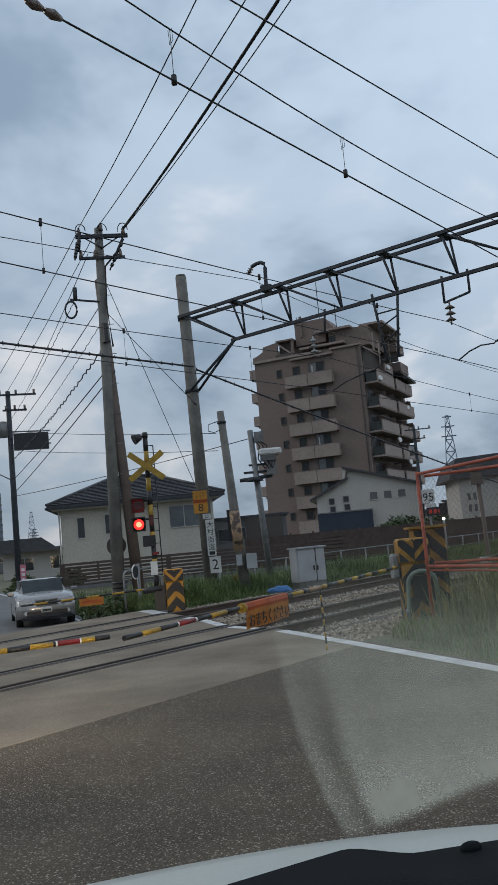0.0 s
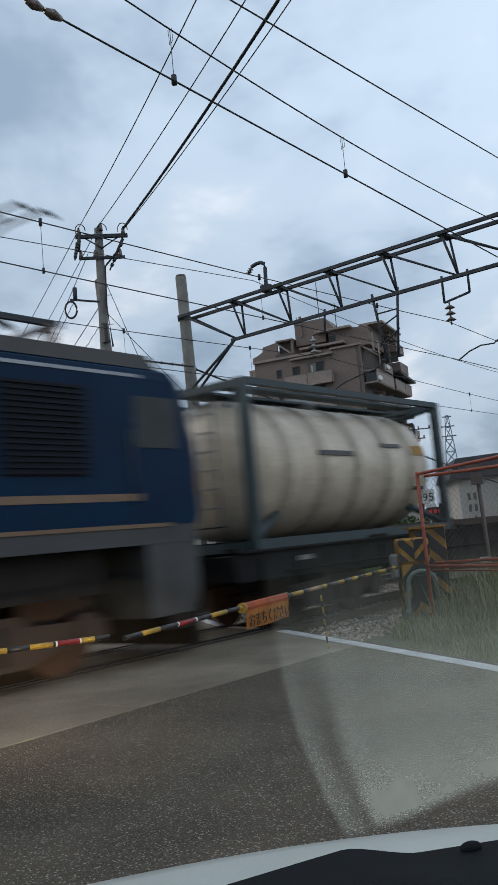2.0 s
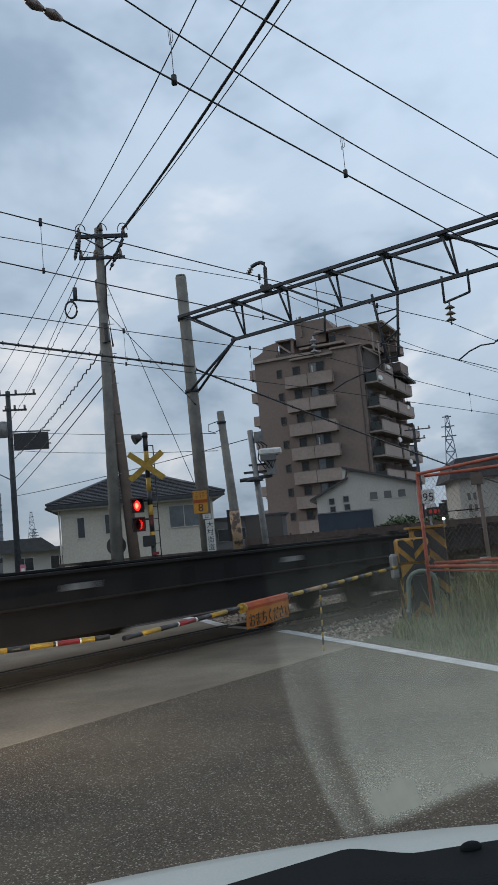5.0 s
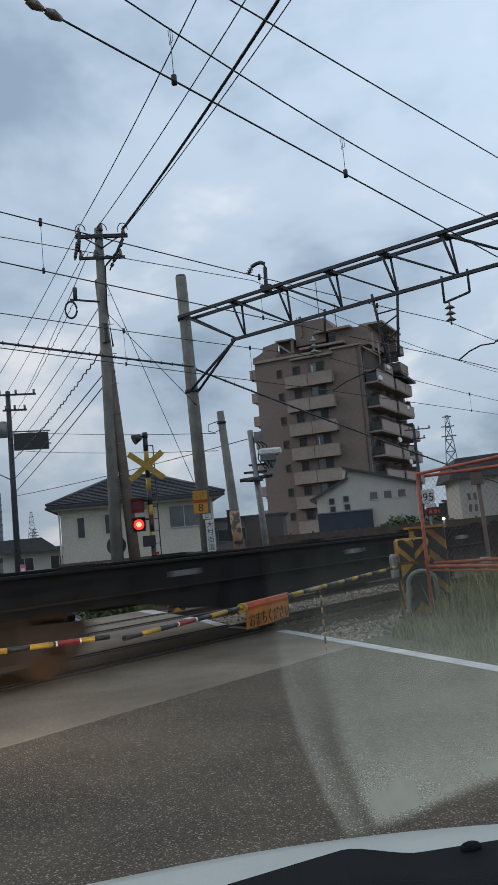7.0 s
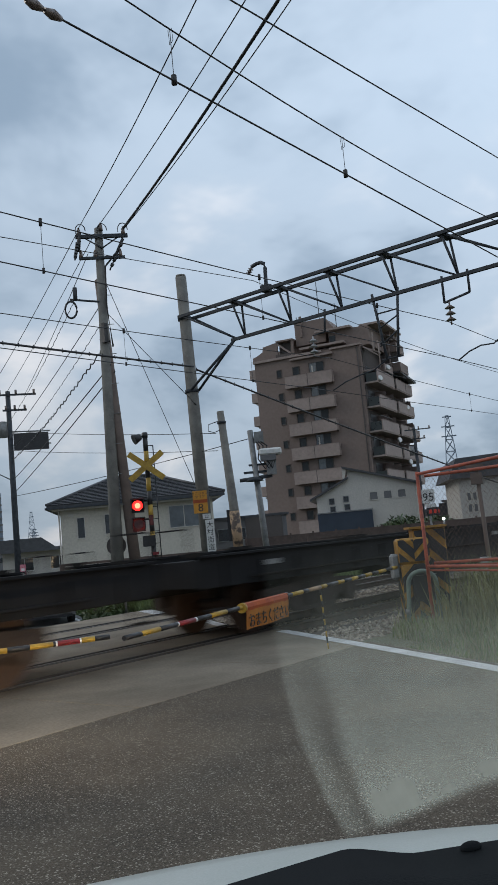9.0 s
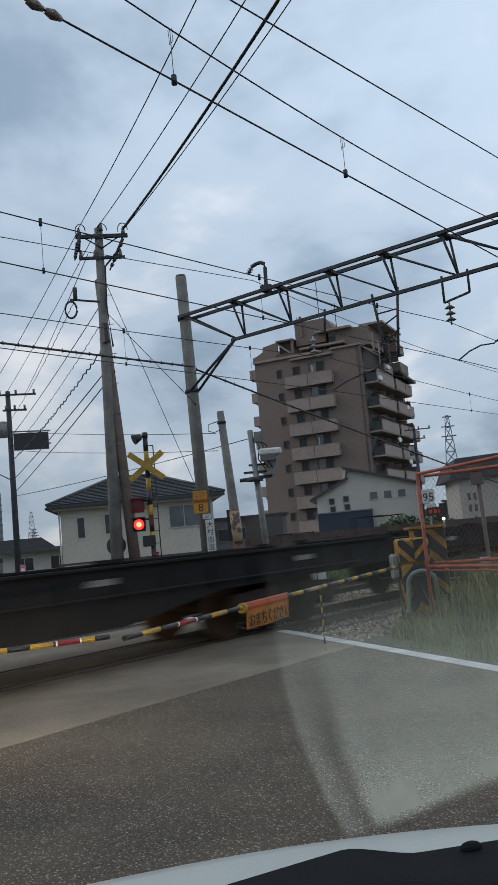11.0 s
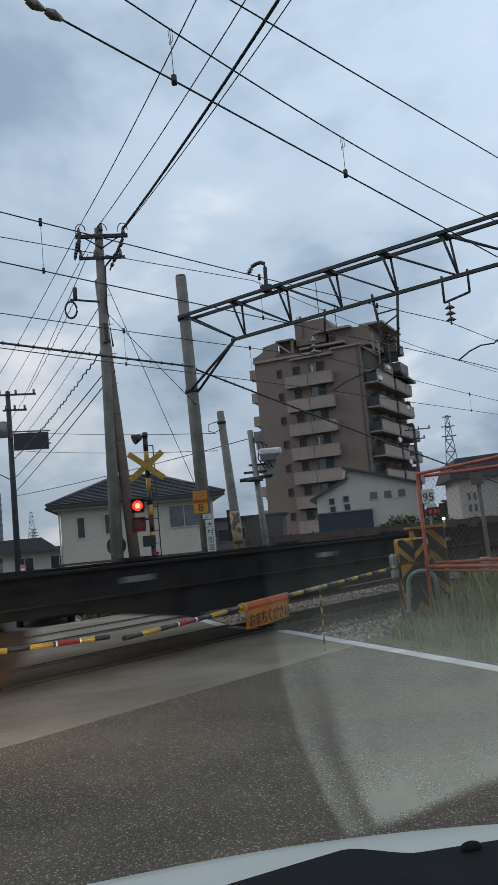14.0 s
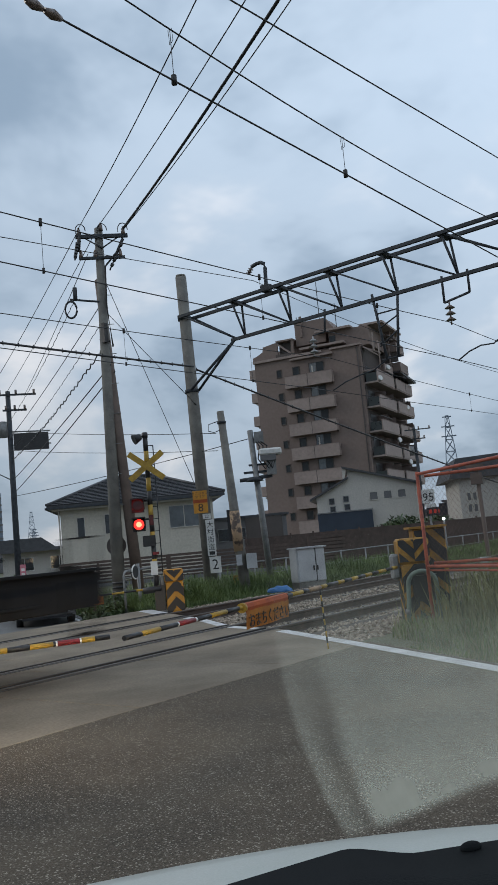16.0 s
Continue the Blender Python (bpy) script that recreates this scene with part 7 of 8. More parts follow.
def street_pole(x, y, h, label, panel=False):
    t = thing("utility_pole", facing(x, y, -0.6), label, "utility pole")
    part("pole", rods(((0.0, 0, 0), (0, 0, h), 0.17, 0.12), n=12), M["truss"], t)
    for z, w in ((h - 0.2, 2.2), (h - 1.0, 1.2)):
        part("crossarm", boxes(((0.3, -0.12, z), (w, 0.09, 0.09))), M["truss"], t)
        for o in (-0.6, 0.2, 1.1):
            part("pin_insulator", rods(((o * w / 2.2 + 0.2, -0.12, z), (o * w / 2.2 + 0.2, -0.12, z + 0.25), 0.06)), M["insulator"], t)
    part("transformer", rods(((-0.35, -0.2, h - 2.4), (-0.35, -0.2, h - 1.6), 0.22)), M["steel"], t)
    if panel:
        part("sign_back", boxes(((1.02, -0.2, h - 2.66), (1.74, 0.06, 0.88))), M["black"], t, "dark back of a road sign")
        part("sign_arm", rods(((0, 0, h - 2.1), (2.0, -0.15, h - 2.15), 0.04), ((0, 0, h - 2.8), (2.0, -0.15, h - 2.8), 0.04)), M["steel"], t)
        part("lamp_arm", rods(((0, 0, h - 4.6), (-0.9, -0.2, h - 4.1), 0.03)), M["steel"], t)
        part("banner", boxes(((0.22, -0.25, 1.0), (0.28, 0.02, 1.5))), M["banner"], t, "pink banner with pale marks")
        for k in range(5):
            part("banner_mark", boxes(((0.22, -0.265, 0.5 + 0.25 * k), (0.16, 0.008, 0.14))), M["white"], t)


street_pole(26.3, 36.55, 10.6, "distant concrete utility pole with a road sign and cables", True)
street_pole(66.4, 34.9, 10.2, "distant utility pole with crossarms beside the apartment")
wire("power_line", (26.3, 36.5, 7.94), (18.75, 16.2, 4.49), 0.1, 0.010, "thin line across the road", 8, "power lines")
wire("power_line", (26.3, 36.5, 6.95), (18.75, 16.2, 3.98), 0.1, 0.010, "thin line across the road", 8, "power lines")
wire("power_line", (26.3, 36.5, 4.6), (21.3, 16.9, 4.55), 0.1, 0.014, "thin line across the road", 8, "power lines")


def pylon(x, y, h, w):
    t = thing("pylon", facing(x, y, 0), "distant grey lattice transmission pylon", "pylon", group="pylons")
    bm = bmesh.new()
    n = 9
    for i in range(n):
        z0, z1 = h * i / n, h * (i + 1) / n
        a, b = w * (1 - 0.86 * i / n), w * (1 - 0.86 * (i + 1) / n)
        cs = lambda s, z: [(-s, -s, z), (s, -s, z), (s, s, z), (-s, s, z)]
        A, B = cs(a / 2, z0), cs(b / 2, z1)
        for k in range(4):
            rod(bm, A[k], B[k], 0.16, n=4)
            rod(bm, A[k], B[(k + 1) % 4], 0.09, n=4)
            rod(bm, A[(k + 1) % 4], B[k], 0.09, n=4)
            rod(bm, B[k], B[(k + 1) % 4], 0.09, n=4)
    part("lattice", bm, M["far"], t)
    for z, l in ((h * 0.99, 3.0), (h * 0.9, 4.4), (h * 0.81, 5.0)):
        part("cross_arm", boxes(((0, 0, z), (l, 0.4, 0.35))), M["far"], t)


pylon(270, 129, 37, 7.5)
pylon(500, 670, 46, 13)
pylon(262, 350, 16, 4)


def skyline():
    rng = random.Random(7)
    tower = thing("tower_block", facing(228, 330, 0), "distant grey tower block in the haze", "tower block")
    part("wall", boxes(((-2.5, 8, 16), (9, 12, 33))), M["far"], tower)
    for k in range(10):
        part("floor_band", boxes(((-2.5, 1.85, 3 + 3 * k), (9.2, 0.3, 0.8))), M["grey_wall"], tower)
    for i in range(26):
        az = radians(22 + i * 1.75 + rng.uniform(-0.5, 0.5))
        d = rng.uniform(150, 320)
        w, h = rng.uniform(9, 20), 0.55 * rng.uniform(4, 7.5)
        t = thing("distant_building", facing(d * math.cos(az), d * math.sin(az), -0.5), "distant low grey building", "building", group="distant buildings")
        part("wall", boxes(((0, 4, h / 2), (w, 8, h))), M["grey_wall" if i % 3 else "house_white"], t)
        bm = bmesh.new()
        prism(bm, [(-w / 2 - 0.6, h), (w / 2 + 0.6, h), (w / 2 - 2, h + rng.uniform(0.3, 2.2)), (-w / 2 + 2, h + rng.uniform(0.3, 2.2))], -0.6, 8.6, "y")
        part("roof", bm, M["tile"], t)
        for k in range(3):
            part("window", boxes(((-w / 3 + k * w / 3, -0.03, h * 0.6), (w / 7, 0.08, h / 5))), M["glass_dark"], t)


skyline()


# ---- plants ----
def shrubs():
    rng = np.random.default_rng(11)

    def clump(name, x, y, z, rx, rz, n, size, label):
        verts, faces = [], []
        for _ in range(n):
            u = rng.normal(size=3)
            u /= np.linalg.norm(u)
            r = rng.uniform(0.35, 1.0) ** 0.5 * (0.75 + 0.35 * noise.noise(Vector(u * 2.1 + x)))
            c = np.array([x + u[0] * rx * r, y + u[1] * rx * r, z + abs(u[2]) * rz * r])
            a = rng.normal(size=3)
            a /= np.linalg.norm(a)
            b = np.cross(a, u)
            b /= np.linalg.norm(b) + 1e-6
            s = size * rng.uniform(0.6, 1.3)
            k = len(verts)
            verts.extend([tuple(c - a * s), tuple(c + b * s * 0.45), tuple(c + a * s), tuple(c - b * s * 0.45)])
            faces.append((k, k + 1, k + 2, k + 3))
        t = thing(name, pose(0, 0, 0), label, "shrub", group="shrubs")
        me = bpy.data.meshes.new("foliage")
        me.from_pydata(verts, [], faces)
        me.materials.append(M["leaf"])
        part("foliage", me, None, t)
        bm = bmesh.new()
        for k in range(5):
            rod(bm, (x, y, z - 0.4), (x + rng.uniform(-0.5, 0.5) * rx, y + rng.uniform(-0.5, 0.5) * rx, z + rz * 0.6), 0.03, 0.01, n=5)
        part("stems", bm, M["brown"], t)
    for x, y, z, rx, rz, n, s in ((42.0, 31.6, -0.3, 1.0, 2.0, 900, 0.14), (44.2, 31.2, -0.3, 0.9, 1.5, 700, 0.14), (50.5, 28.2, 0.9, 2.2, 1.4, 1200, 0.16), (53.0, 27.0, 0.9, 2.0, 1.2, 1000, 0.16), (33.5, 41.5, -0.5, 1.3, 1.6, 700, 0.16), (31.6, 43.6, -0.5, 1.2, 1.4, 600, 0.16), (16.4, 15.9, -0.3, 0.7, 0.75, 900, 0.07), (17.6, 15.9, -0.35, 0.6, 0.55, 700, 0.07), (14.6, 16.6, -0.4, 0.7, 0.85, 900, 0.07), (15.3, 15.3, -0.2, 0.5, 0.55, 600, 0.06), (17.4, 16.5, -0.45, 0.75, 1.15, 1200, 0.06), (18.2, 16.3, -0.45, 0.65, 0.95, 1000, 0.06), (16.9, 16.9, -0.5, 0.7, 1.1, 1000, 0.06), (14.1, 16.5, -0.45, 0.6, 1.0, 900, 0.06), (10.35, 5.42, -0.05, 0.36, 0.34, 900, 0.030), (10.0, 5.2, -0.05, 0.30, 0.24, 700, 0.026), (10.95, 5.35, -0.05, 0.42, 0.45, 900, 0.032), (22.9, 16.4, -0.45, 0.8, 0.9, 900, 0.06), (24.6, 16.6, -0.45, 0.9, 0.8, 900, 0.06)):
        clump("shrub", x, y, z, rx, rz, n, s, "dense green wild shrub on the verge")


shrubs()


def blades(name, label, spots, seed, material):
    """Grass as many small curved blades: spots of (x, y, z, height, lean)."""
    rng = np.random.default_rng(seed)
    verts, faces = [], []
    for x, y, z, h in spots:
        a = rng.uniform(0, 6.28)
        lean = rng.uniform(0.1, 0.6) * h
        w = (0.003 + 0.005 * rng.random() * (1 + h)) * (1.0 if y < 10 else 1.5)
        ca, sa = math.cos(a), math.sin(a)
        b = rng.uniform(0, 6.28)
        k = len(verts)
        sx, sy = -sa * w, ca * w
        verts.extend([(x - sx, y - sy, z), (x + sx, y + sy, z), (x + ca * lean * 0.35 + sx * 0.8, y + sa * lean * 0.35 + sy * 0.8, z + h * 0.6), (x + ca * lean * 0.35 - sx * 0.8, y + sa * lean * 0.35 - sy * 0.8, z + h * 0.6), (x + ca * lean, y + sa * lean, z + h)])
        faces.extend([(k, k + 1, k + 2, k + 3), (k + 3, k + 2, k + 4)])
    me = bpy.data.meshes.new(name)
    me.from_pydata(verts, [], faces)
    me.materials.append(material)
    tagged(new(name, me), label, "grass", kind="stuff")


def meadow():
    rng = np.random.default_rng(21)
    near, far, dry = [], [], []
    # verge between the road line and the fence
    for _ in range(42000):
        y = rng.uniform(-2.5, 6.3)
        e = on_edge(max(-4, min(y, 5.67)), 0.16).x
        x = e + rng.exponential(1.6)
        if x > e + 9:
            continue
        g = noise.noise(Vector((x * 0.9, y * 0.9, 3.0))) * 0.5 + 0.5
        if g < 0.27 or y > 5.8 - 0.2 * g or (y > 4.9 and x - e < 0.5):
            continue
        h = min(0.42, 0.06 + 0.16 * g + 0.22 * min(1.0, (x - e) / 2.5)) * rng.uniform(0.4, 1.15)
        if x - e < 0.3:
            h *= 0.35
        (dry if rng.random() < 0.6 else near).append((x, y, level(x, y), h))
    # far bank
    for _ in range(85000):
        y = 14.5 + rng.exponential(2.6)
        if y > 30:
            continue
        x = on_edge(y, 0.35).x + rng.uniform(0, 1) ** 1.5 * 30
        g = noise.noise(Vector((x * 0.5, y * 0.5, 9.0))) * 0.5 + 0.5
        if g < 0.25 or (19.9 < x < 22 and 14.5 < y < 15.6):
            continue
        ramp = min(1.0, max(0.15, (y - 14.4) / 1.6))
        far.append((x, y, level(x, y), (0.35 + 0.95 * g) * rng.uniform(0.4, 1.0) * ramp))
    # rank stalks against the fence and round the barrier machine
    stalks = []
    for _ in range(5200):
        x, y = rng.uniform(9.6, 15.0), rng.uniform(3.4, 5.75)
        e = on_edge(max(-4, min(y, 5.67)), 0.16).x
        g = noise.noise(Vector((x * 1.4, y * 1.4, 17.0))) * 0.5 + 0.5
        if x < e + 0.55 or g < 0.42:
            continue
        stalks.append((x, y, level(x, y), rng.uniform(0.30, 0.95) * min(1.0, 0.35 + (x - e) / 2.2)))
    blades("verge_stalks", "tall thin weed stalks beside the barrier machine", stalks, 5, M["weed"])
    blades("verge_grass", "tangled green and pale verge grass beside the road", near, 1, M["grass"])
    blades("verge_weeds", "pale dry weeds beside the fence", dry, 2, M["dry_grass"])
    blades("bank_grass", "tall green grass on the far railway bank", far, 3, M["grass"])


meadow()


# ---- the waiting car beyond the crossing ----
def sedan():
    t = thing("car", pose(16.45, 21.55, -0.67, 0, 0, math.degrees(math.atan2(0.869, 0.495)) - 3), "silver four-door sedan waiting behind the far barrier", "car")
    # local: nose at x = 0 pointing to -x, body back along +x
    L, W = 4.65, 0.88
    prof_low = [(0.0, 0.26), (-0.02, 0.58), (0.08, 0.80), (0.45, 0.92), (1.15, 0.99), (3.75, 1.00), (4.55, 0.96), (4.65, 0.70), (4.62, 0.30)]
    bm = bmesh.new()
    n = len(prof_low)
    cols = []
    for yy, inset, lift in ((-W, 0.10, 0.0), (-W * 0.93, 0.03, 0.0), (-W * 0.5, 0.0, 0.015), (0, 0.0, 0.02), (W * 0.5, 0.0, 0.015), (W * 0.93, 0.03, 0.0), (W, 0.10, 0.0)):
        edge = abs(yy) > W * 0.95
        col = []
        for k, (x, z) in enumerate(prof_low):
            xx = x + (0.16 if edge and x < 0.3 else 0) + (0.05 * (abs(yy) / W) ** 2 if x < 0.3 else 0) - (0.12 if edge and x > 4.4 else 0)
            zz = z - (0.10 if edge and z > 0.7 else 0) + lift
            col.append(bm.verts.new((xx, yy, zz)))
        cols.append(col)
    for a, b in zip(cols, cols[1:]):
        for k in range(n - 1):
            f = bm.faces.new((a[k], a[k + 1], b[k + 1], b[k]))
            f.smooth = True
    bm.faces.new(cols[0])
    bm.faces.new(cols[-1][::-1])
    for a, b in zip(cols, cols[1:]):
        bm.faces.new((a[0], b[0], b[-1], a[-1]))
    part("body", bm, M["car_silver"], t, "silver painted body")
    bm = bmesh.new()
    lowp, topp = [(1.05, 0.92), (3.85, 0.96)], [(1.80, 1.36), (3.2, 1.38)]
    v = []
    for (x, z), hw in ((lowp[0], 0.74), (topp[0], 0.58), (topp[1], 0.58), (lowp[1], 0.74)):
        v.append((bm.verts.new((x, -hw, z)), bm.verts.new((x, hw, z))))
    for a, b in zip(v, v[1:]):
        bm.faces.new((a[0], a[1], b[1], b[0]))
    bm.faces.new([p[0] for p in v])
    bm.faces.new([p[1] for p in v][::-1])
    bmesh.ops.bevel(bm, geom=bm.edges[:], offset=0.04, segments=2, affect="EDGES")
    part("cabin", bm, M["car_silver"], t, "silver roof and pillars")
    part("windscreen", boxes(((0, 0, 0), (0.80, 1.24, 0.03)), m=pose(1.395, 0, 1.155, 0, -30.4, 0)), M["glass_loco"], t, "dark windscreen")
    for s in (-1, 1):
        part("side_window", boxes(((2.45, s * 0.665, 1.19), (1.75, 0.03, 0.34)), m=pose(0, 0, 0, 0, 0, 0)), M["glass_loco"], t)
        bm = bmesh.new()
        soft_block(bm, (1.35, s * 0.99, 1.0), (0.12, 0.20, 0.14), 0.03)
        part("door_mirror", bm, M["car_silver"], t)
        bm = bmesh.new()
        prism(bm, [(s * 0.42, 0.67), (s * 0.82, 0.70), (s * 0.80, 0.84), (s * 0.45, 0.80)], -0.03, 0.16, "x")
        part("headlight", bm, M["lens"], t, "clear headlight")
        bm = bmesh.new()
        rod(bm, (-0.02, s * 0.62, 0.42), (0.05, s * 0.62, 0.42), 0.06, n=12)
        part("fog_light", bm, M["lens"], t)
        for x in (0.85, 3.65):
            bm = bmesh.new()
            rod(bm, (x, s * 0.68, 0.31), (x, s * 0.885, 0.31), 0.315, n=24)
            tyre = part("wheel", bm, M["tyre"], t, "black tyre")
            part("rim", rods(((x, s * 0.88, 0.31), (x, s * 0.893, 0.31), 0.21), n=16), M["steel"], tyre)
    part("grille_rim", boxes(((-0.005, 0, 0.785), (0.075, 0.70, 0.03)), ((-0.005, 0, 0.615), (0.075, 0.46, 0.025))), M["steel"], t, "bright grille rim")
    part("grille", boxes(((-0.01, 0, 0.70), (0.07, 0.62, 0.15))), M["black"], t, "dark grille")
    part("badge", boxes(((-0.055, 0, 0.71), (0.012, 0.11, 0.09))), M["steel"], t)
    part("sill_shadow", boxes(((0.06, 0, 0.25), (0.1, 1.5, 0.08))), M["black"], t)
    part("lower_intake", boxes(((-0.01, 0, 0.40), (0.07, 1.20, 0.13))), M["black"], t)
    part("plate", boxes(((-0.035, 0.02, 0.50), (0.02, 0.33, 0.165))), M["plate"], t, "white plate with a plain bar")
    part("plate_bar", boxes(((-0.05, 0.02, 0.485), (0.008, 0.25, 0.06))), M["dark_green"], t)
    part("wiper", rods(((1.12, -0.4, 0.99), (1.2, 0.2, 1.03), 0.012), n=5), M["black"], t)


sedan()


# ---- the car in which the viewer sits ----
def reflection_material():
    """Clear glass with a pale dashboard reflection painted on as a translucent veil."""
    m = bpy.data.materials.new("reflection_on_windscreen")
    m.use_nodes = True
    nt = m.node_tree
    nt.nodes.clear()
    out = nt.nodes.new("ShaderNodeOutputMaterial")
    tc = nt.nodes.new("ShaderNodeTexCoord")
    sep = nt.nodes.new("ShaderNodeSeparateXYZ")
    nt.links.new(tc.outputs["Object"], sep.inputs[0])
    u, v = sep.outputs[0], sep.outputs[1]

    def op(kind, a, b=None):
        nd = nt.nodes.new("ShaderNodeMath")
        nd.operation = kind
        for k, s in enumerate((a, b)):
            if s is None:
                continue
            if isinstance(s, (int, float)):
                nd.inputs[k].default_value = s
            else:
                nt.links.new(s, nd.inputs[k])
        return nd.outputs[0]

    def step(x, lo, hi):
        nd = nt.nodes.new("ShaderNodeMapRange")
        nd.interpolation_type = "SMOOTHSTEP"
        nt.links.new(x, nd.inputs["Value"])
        nd.inputs["From Min"].default_value, nd.inputs["From Max"].default_value = lo, hi
        return nd.outputs[0]
    n1 = nt.nodes.new("ShaderNodeTexNoise")
    n1.inputs["Scale"].default_value = 9.0
    n1.inputs["Detail"].default_value = 5.0
    nt.links.new(tc.outputs["Object"], n1.inputs["Vector"])
    wob = op("MULTIPLY", op("SUBTRACT", n1.outputs["Fac"], 0.5), 0.016)
    left = op("ADD", op("ADD", op("MULTIPLY", op("MULTIPLY", v, v), 0.284), op("MULTIPLY", v, -0.571)), 0.5155)
    du = op("ADD", op("SUBTRACT", u, left), wob)
    # streaks in the painted reflection that follow the sweep of its edge
    comb = nt.nodes.new("ShaderNodeCombineXYZ")
    nt.links.new(op("MULTIPLY", du, 46.0), comb.inputs[0])
    nt.links.new(op("MULTIPLY", v, 4.5), comb.inputs[1])
    n2 = nt.nodes.new("ShaderNodeTexNoise")
    n2.inputs["Scale"].default_value = 1.0
    n2.inputs["Detail"].default_value = 4.0
    nt.links.new(comb.outputs[0], n2.inputs["Vector"])
    streak = op("SUBTRACT", n2.outputs["Fac"], 0.5)
    # dry: inner zone of the painted reflection, dimmer band and stronger sheet
    dry = op("MULTIPLY", step(du, 0.010, 0.046), op("SUBTRACT", 1.0, step(v, 0.24, 0.42)))
    band = op("MULTIPLY", step(du, -0.001, 0.011), op("ADD", op("SUBTRACT", 0.145, op("MULTIPLY", dry, 0.085)), op("MULTIPLY", streak, 0.10)))
    sheet = op("MULTIPLY", step(du, 0.043, 0.066), op("ADD", op("ADD", 0.075, op("MULTIPLY", dry, 0.100)), op("MULTIPLY", op("SUBTRACT", n1.outputs["Fac"], 0.5), 0.20)))
    pool = op("MULTIPLY", op("SUBTRACT", 1.0, step(v, 0.02, 0.20)), op("MULTIPLY", step(du, 0.045, 0.07), 0.055))
    low = op("ADD", op("MULTIPLY", step(u, 0.54, 0.78), 0.058), -0.030)
    foot = step(op("SUBTRACT", v, low), -0.010, 0.036)
    top = op("SUBTRACT", op("SUBTRACT", 1.0, op("MULTIPLY", step(v, 0.05, 0.34), 0.25)), op("MULTIPLY", step(v, 0.33, 0.47), 0.56))
    gone = op("SUBTRACT", 1.0, step(v, 0.42, 0.57))
    fac = op("MULTIPLY", op("MULTIPLY", foot, op("MULTIPLY", top, gone)), op("ADD", op("ADD", band, sheet), pool))
    clear = nt.nodes.new("ShaderNodeBsdfTransparent")
    sheen_bsdf = nt.nodes.new("ShaderNodeBsdfTranslucent")
    sheen_bsdf.inputs["Color"].default_value = (0.88, 0.90, 0.74, 1)
    mix = nt.nodes.new("ShaderNodeMixShader")
    nt.links.new(fac, mix.inputs[0])
    nt.links.new(clear.outputs[0], mix.inputs[1])
    nt.links.new(sheen_bsdf.outputs[0], mix.inputs[2])
    nt.links.new(mix.outputs[0], out.inputs["Surface"])
    return m


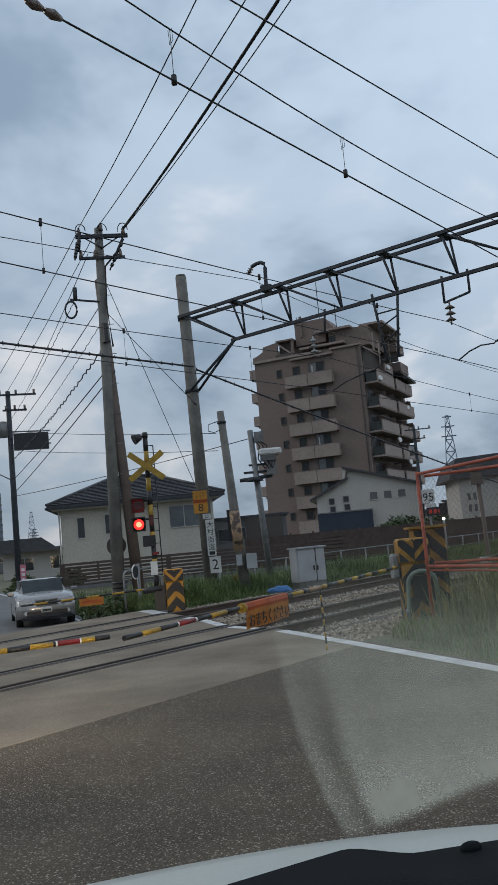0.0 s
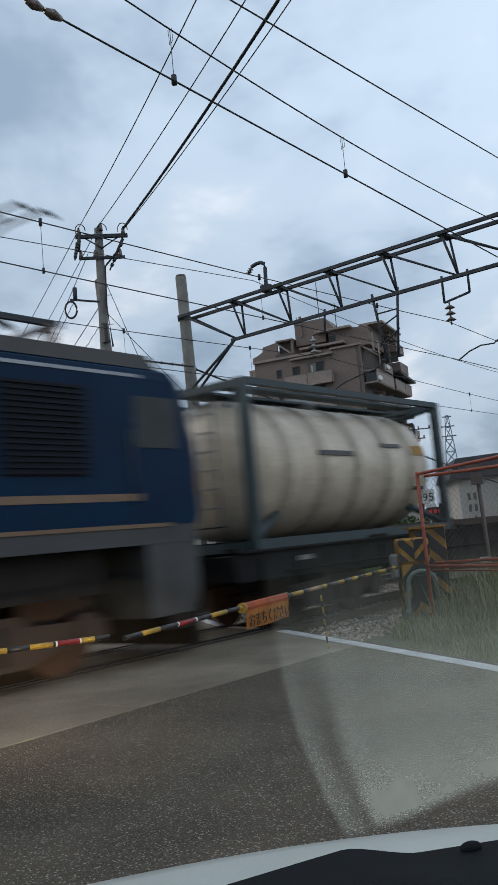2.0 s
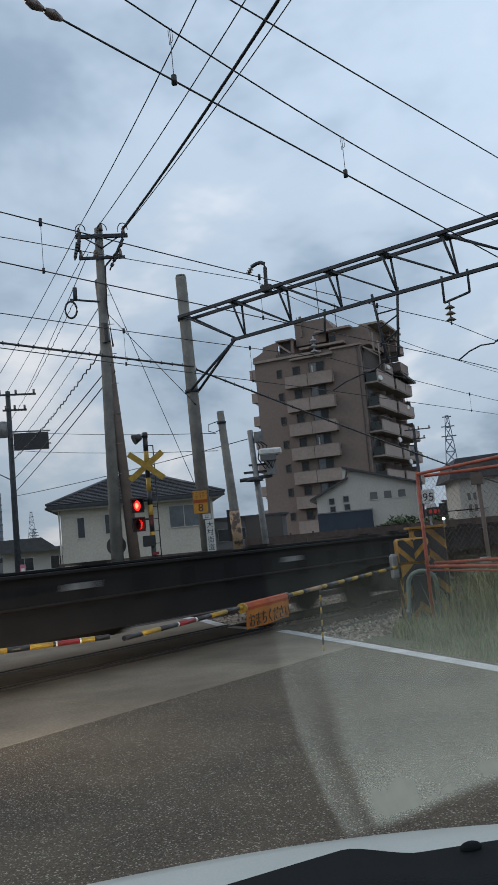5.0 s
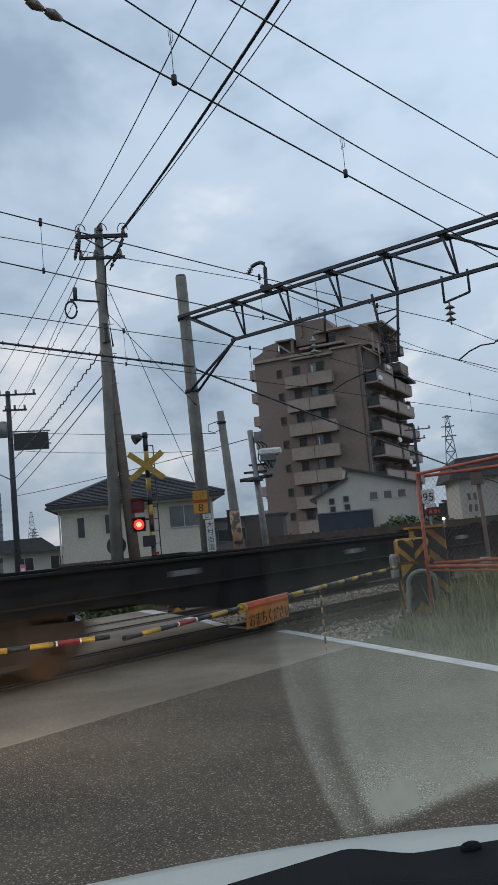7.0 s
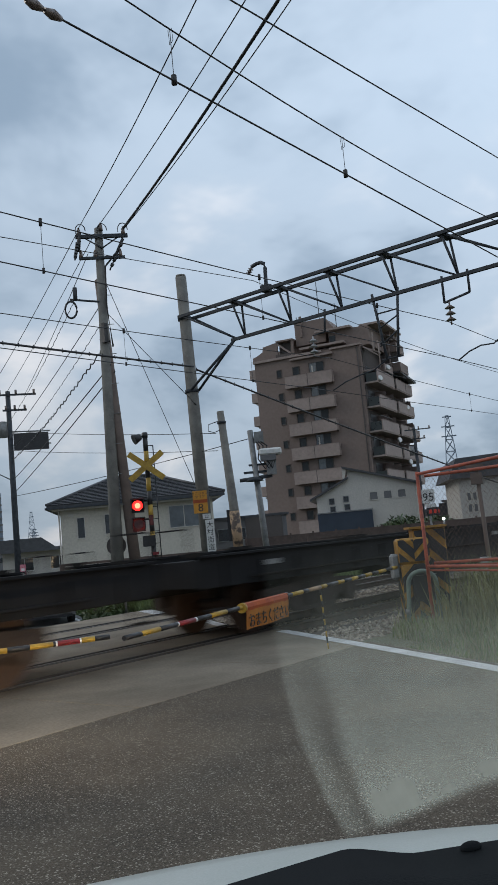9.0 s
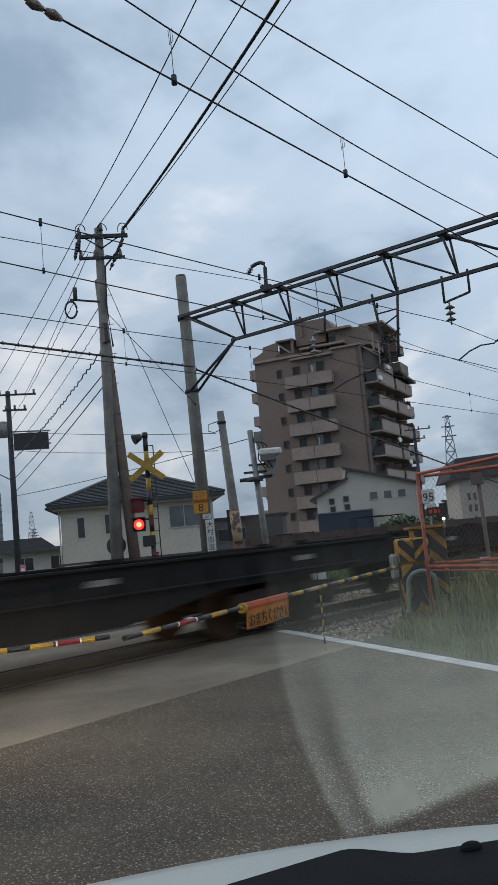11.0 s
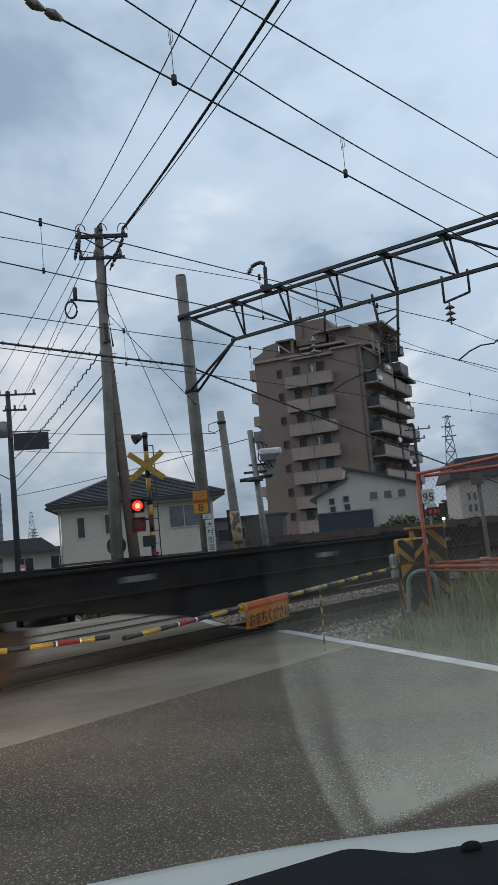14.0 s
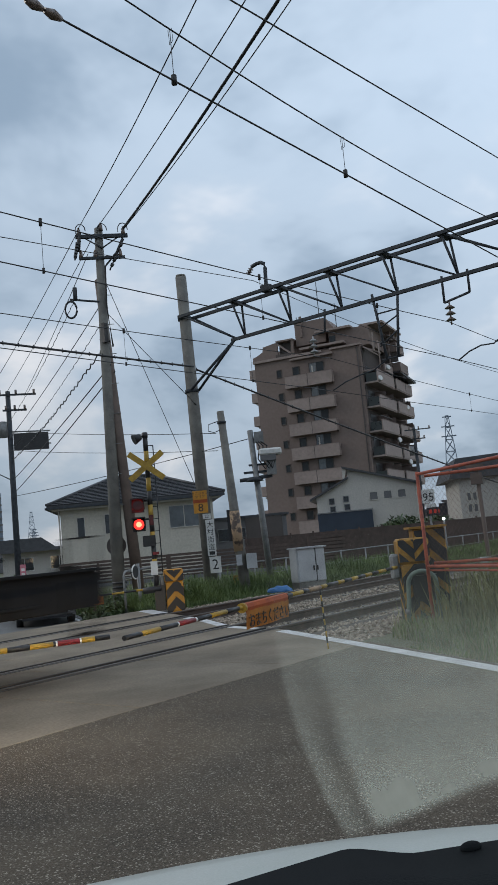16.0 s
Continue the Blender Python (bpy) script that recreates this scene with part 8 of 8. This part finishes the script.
def own_car():
    t = thing("viewer_car", pose(0, 0, 0, 0, 0, math.degrees(math.atan2(0.869, 0.495))), "white car bonnet, windscreen with a painted reflection and black dashboard from inside", "car")
    # local: +x is the way ahead, +y to the left; the eye is at the origin
    bm = bmesh.new()
    nx, ny = 10, 24
    rows = []
    for i in range(nx + 1):
        f = i / nx
        row = []
        for j in range(ny + 1):
            y = 0.42 - 1.54 * j / ny
            tip = 1.768 - 0.155 * abs(y) ** 2.7
            x = 1.06 + (tip - 1.06) * f
            z = 0.84 - 0.12 * f ** 1.3
            row.append(bm.verts.new((x, y, z)))
        rows.append(row)
    for a, b in zip(rows, rows[1:]):
        for j in range(ny):
            f = bm.faces.new((a[j], a[j + 1], b[j + 1], b[j]))
            f.smooth = True
    r = bmesh.ops.extrude_face_region(bm, geom=bm.faces[:])
    for v in r["geom"]:
        if isinstance(v, bmesh.types.BMVert):
            v.co.z -= 0.05
    part("bonnet", bm, M["car_white"], t, "glossy white bonnet")
    bm = bmesh.new()
    prism(bm, [(1.0, 0.25), (1.0, 0.81), (1.45, 0.67), (1.62, 0.57), (1.62, 0.25)], -1.0, 0.35, "y")
    part("front_body", bm, M["car_white"], t)
    # unseen plates added ahead of the headlamps to block the beams' upper part
    for y in (-0.95, 0.25):
        part("lamp_shield", boxes(((1.81, y, 0.5695), (0.004, 0.16, 0.02))), M["black"], t, "unseen black plate added to cut off a headlamp beam")
    for y in (-0.98, 0.28):
        part("wheel", rods(((1.1, y - 0.09, 0.29), (1.1, y + 0.09, 0.29), 0.29), n=20), M["tyre"], t, "black tyre")
    bm = bmesh.new()
    rows = []
    for i in range(7):
        f = i / 6
        row = []
        for j in range(181):
            y = 0.75 - 1.75 * j / 180
            s = min(1.0, max(0.0, (-y - 0.408) / 0.066))
            far = 0.871 - 0.113 * max(-0.02, y + 0.404) - 0.056 * s * s * (3 - 2 * s) - 0.22 * max(0.0, -y - 0.474)
            x = 0.20 + (far - 0.20) * f
            z = 1.014 - 0.02 * (1 - f)
            row.append(bm.verts.new((x, y, z)))
        rows.append(row)
    for a, b in zip(rows, rows[1:]):
        for j in range(180):
            fa = bm.faces.new((a[j], a[j + 1], b[j + 1], b[j]))
            fa.smooth = True
    r = bmesh.ops.extrude_face_region(bm, geom=bm.faces[:])
    for v in r["geom"]:
        if isinstance(v, bmesh.types.BMVert):
            v.co.z -= 0.12
    part("dashboard", bm, M["dash"], t, "matt black dashboard")
    bm = bmesh.new()
    bmesh.ops.create_uvsphere(bm, u_segments=16, v_segments=8, radius=0.0075)
    bm.transform(Matrix.Translation((0.796, -0.520, 1.015)) @ Matrix.Diagonal((1, 1.7, 0.8, 1)))
    part("sensor_dome", bm, M["dash"], t, "small black sensor dome")
    # windscreen, leaning back over the dashboard
    bm = bmesh.new()
    vs = [bm.verts.new(p) for p in ((-0.75, -0.06, 0), (1.05, -0.06, 0), (0.95, 1.05, 0), (-0.65, 1.05, 0))]
    bm.faces.new(vs)
    # this pane carries the reflection as a painted translucent patch
    w = part("windscreen", bm, reflection_material(), t, "clear windscreen with a painted milky reflection")
    up = Vector((-0.75, 0, 0.80)).normalized()
    m = Matrix((Vector((0, -1, 0)), up, Vector((0, -1, 0)).cross(up))).transposed().to_4x4()
    w.matrix_basis = Matrix.Translation((1.10, 0, 0.95)) @ m
    w.visible_shadow = False


own_car()


motions()
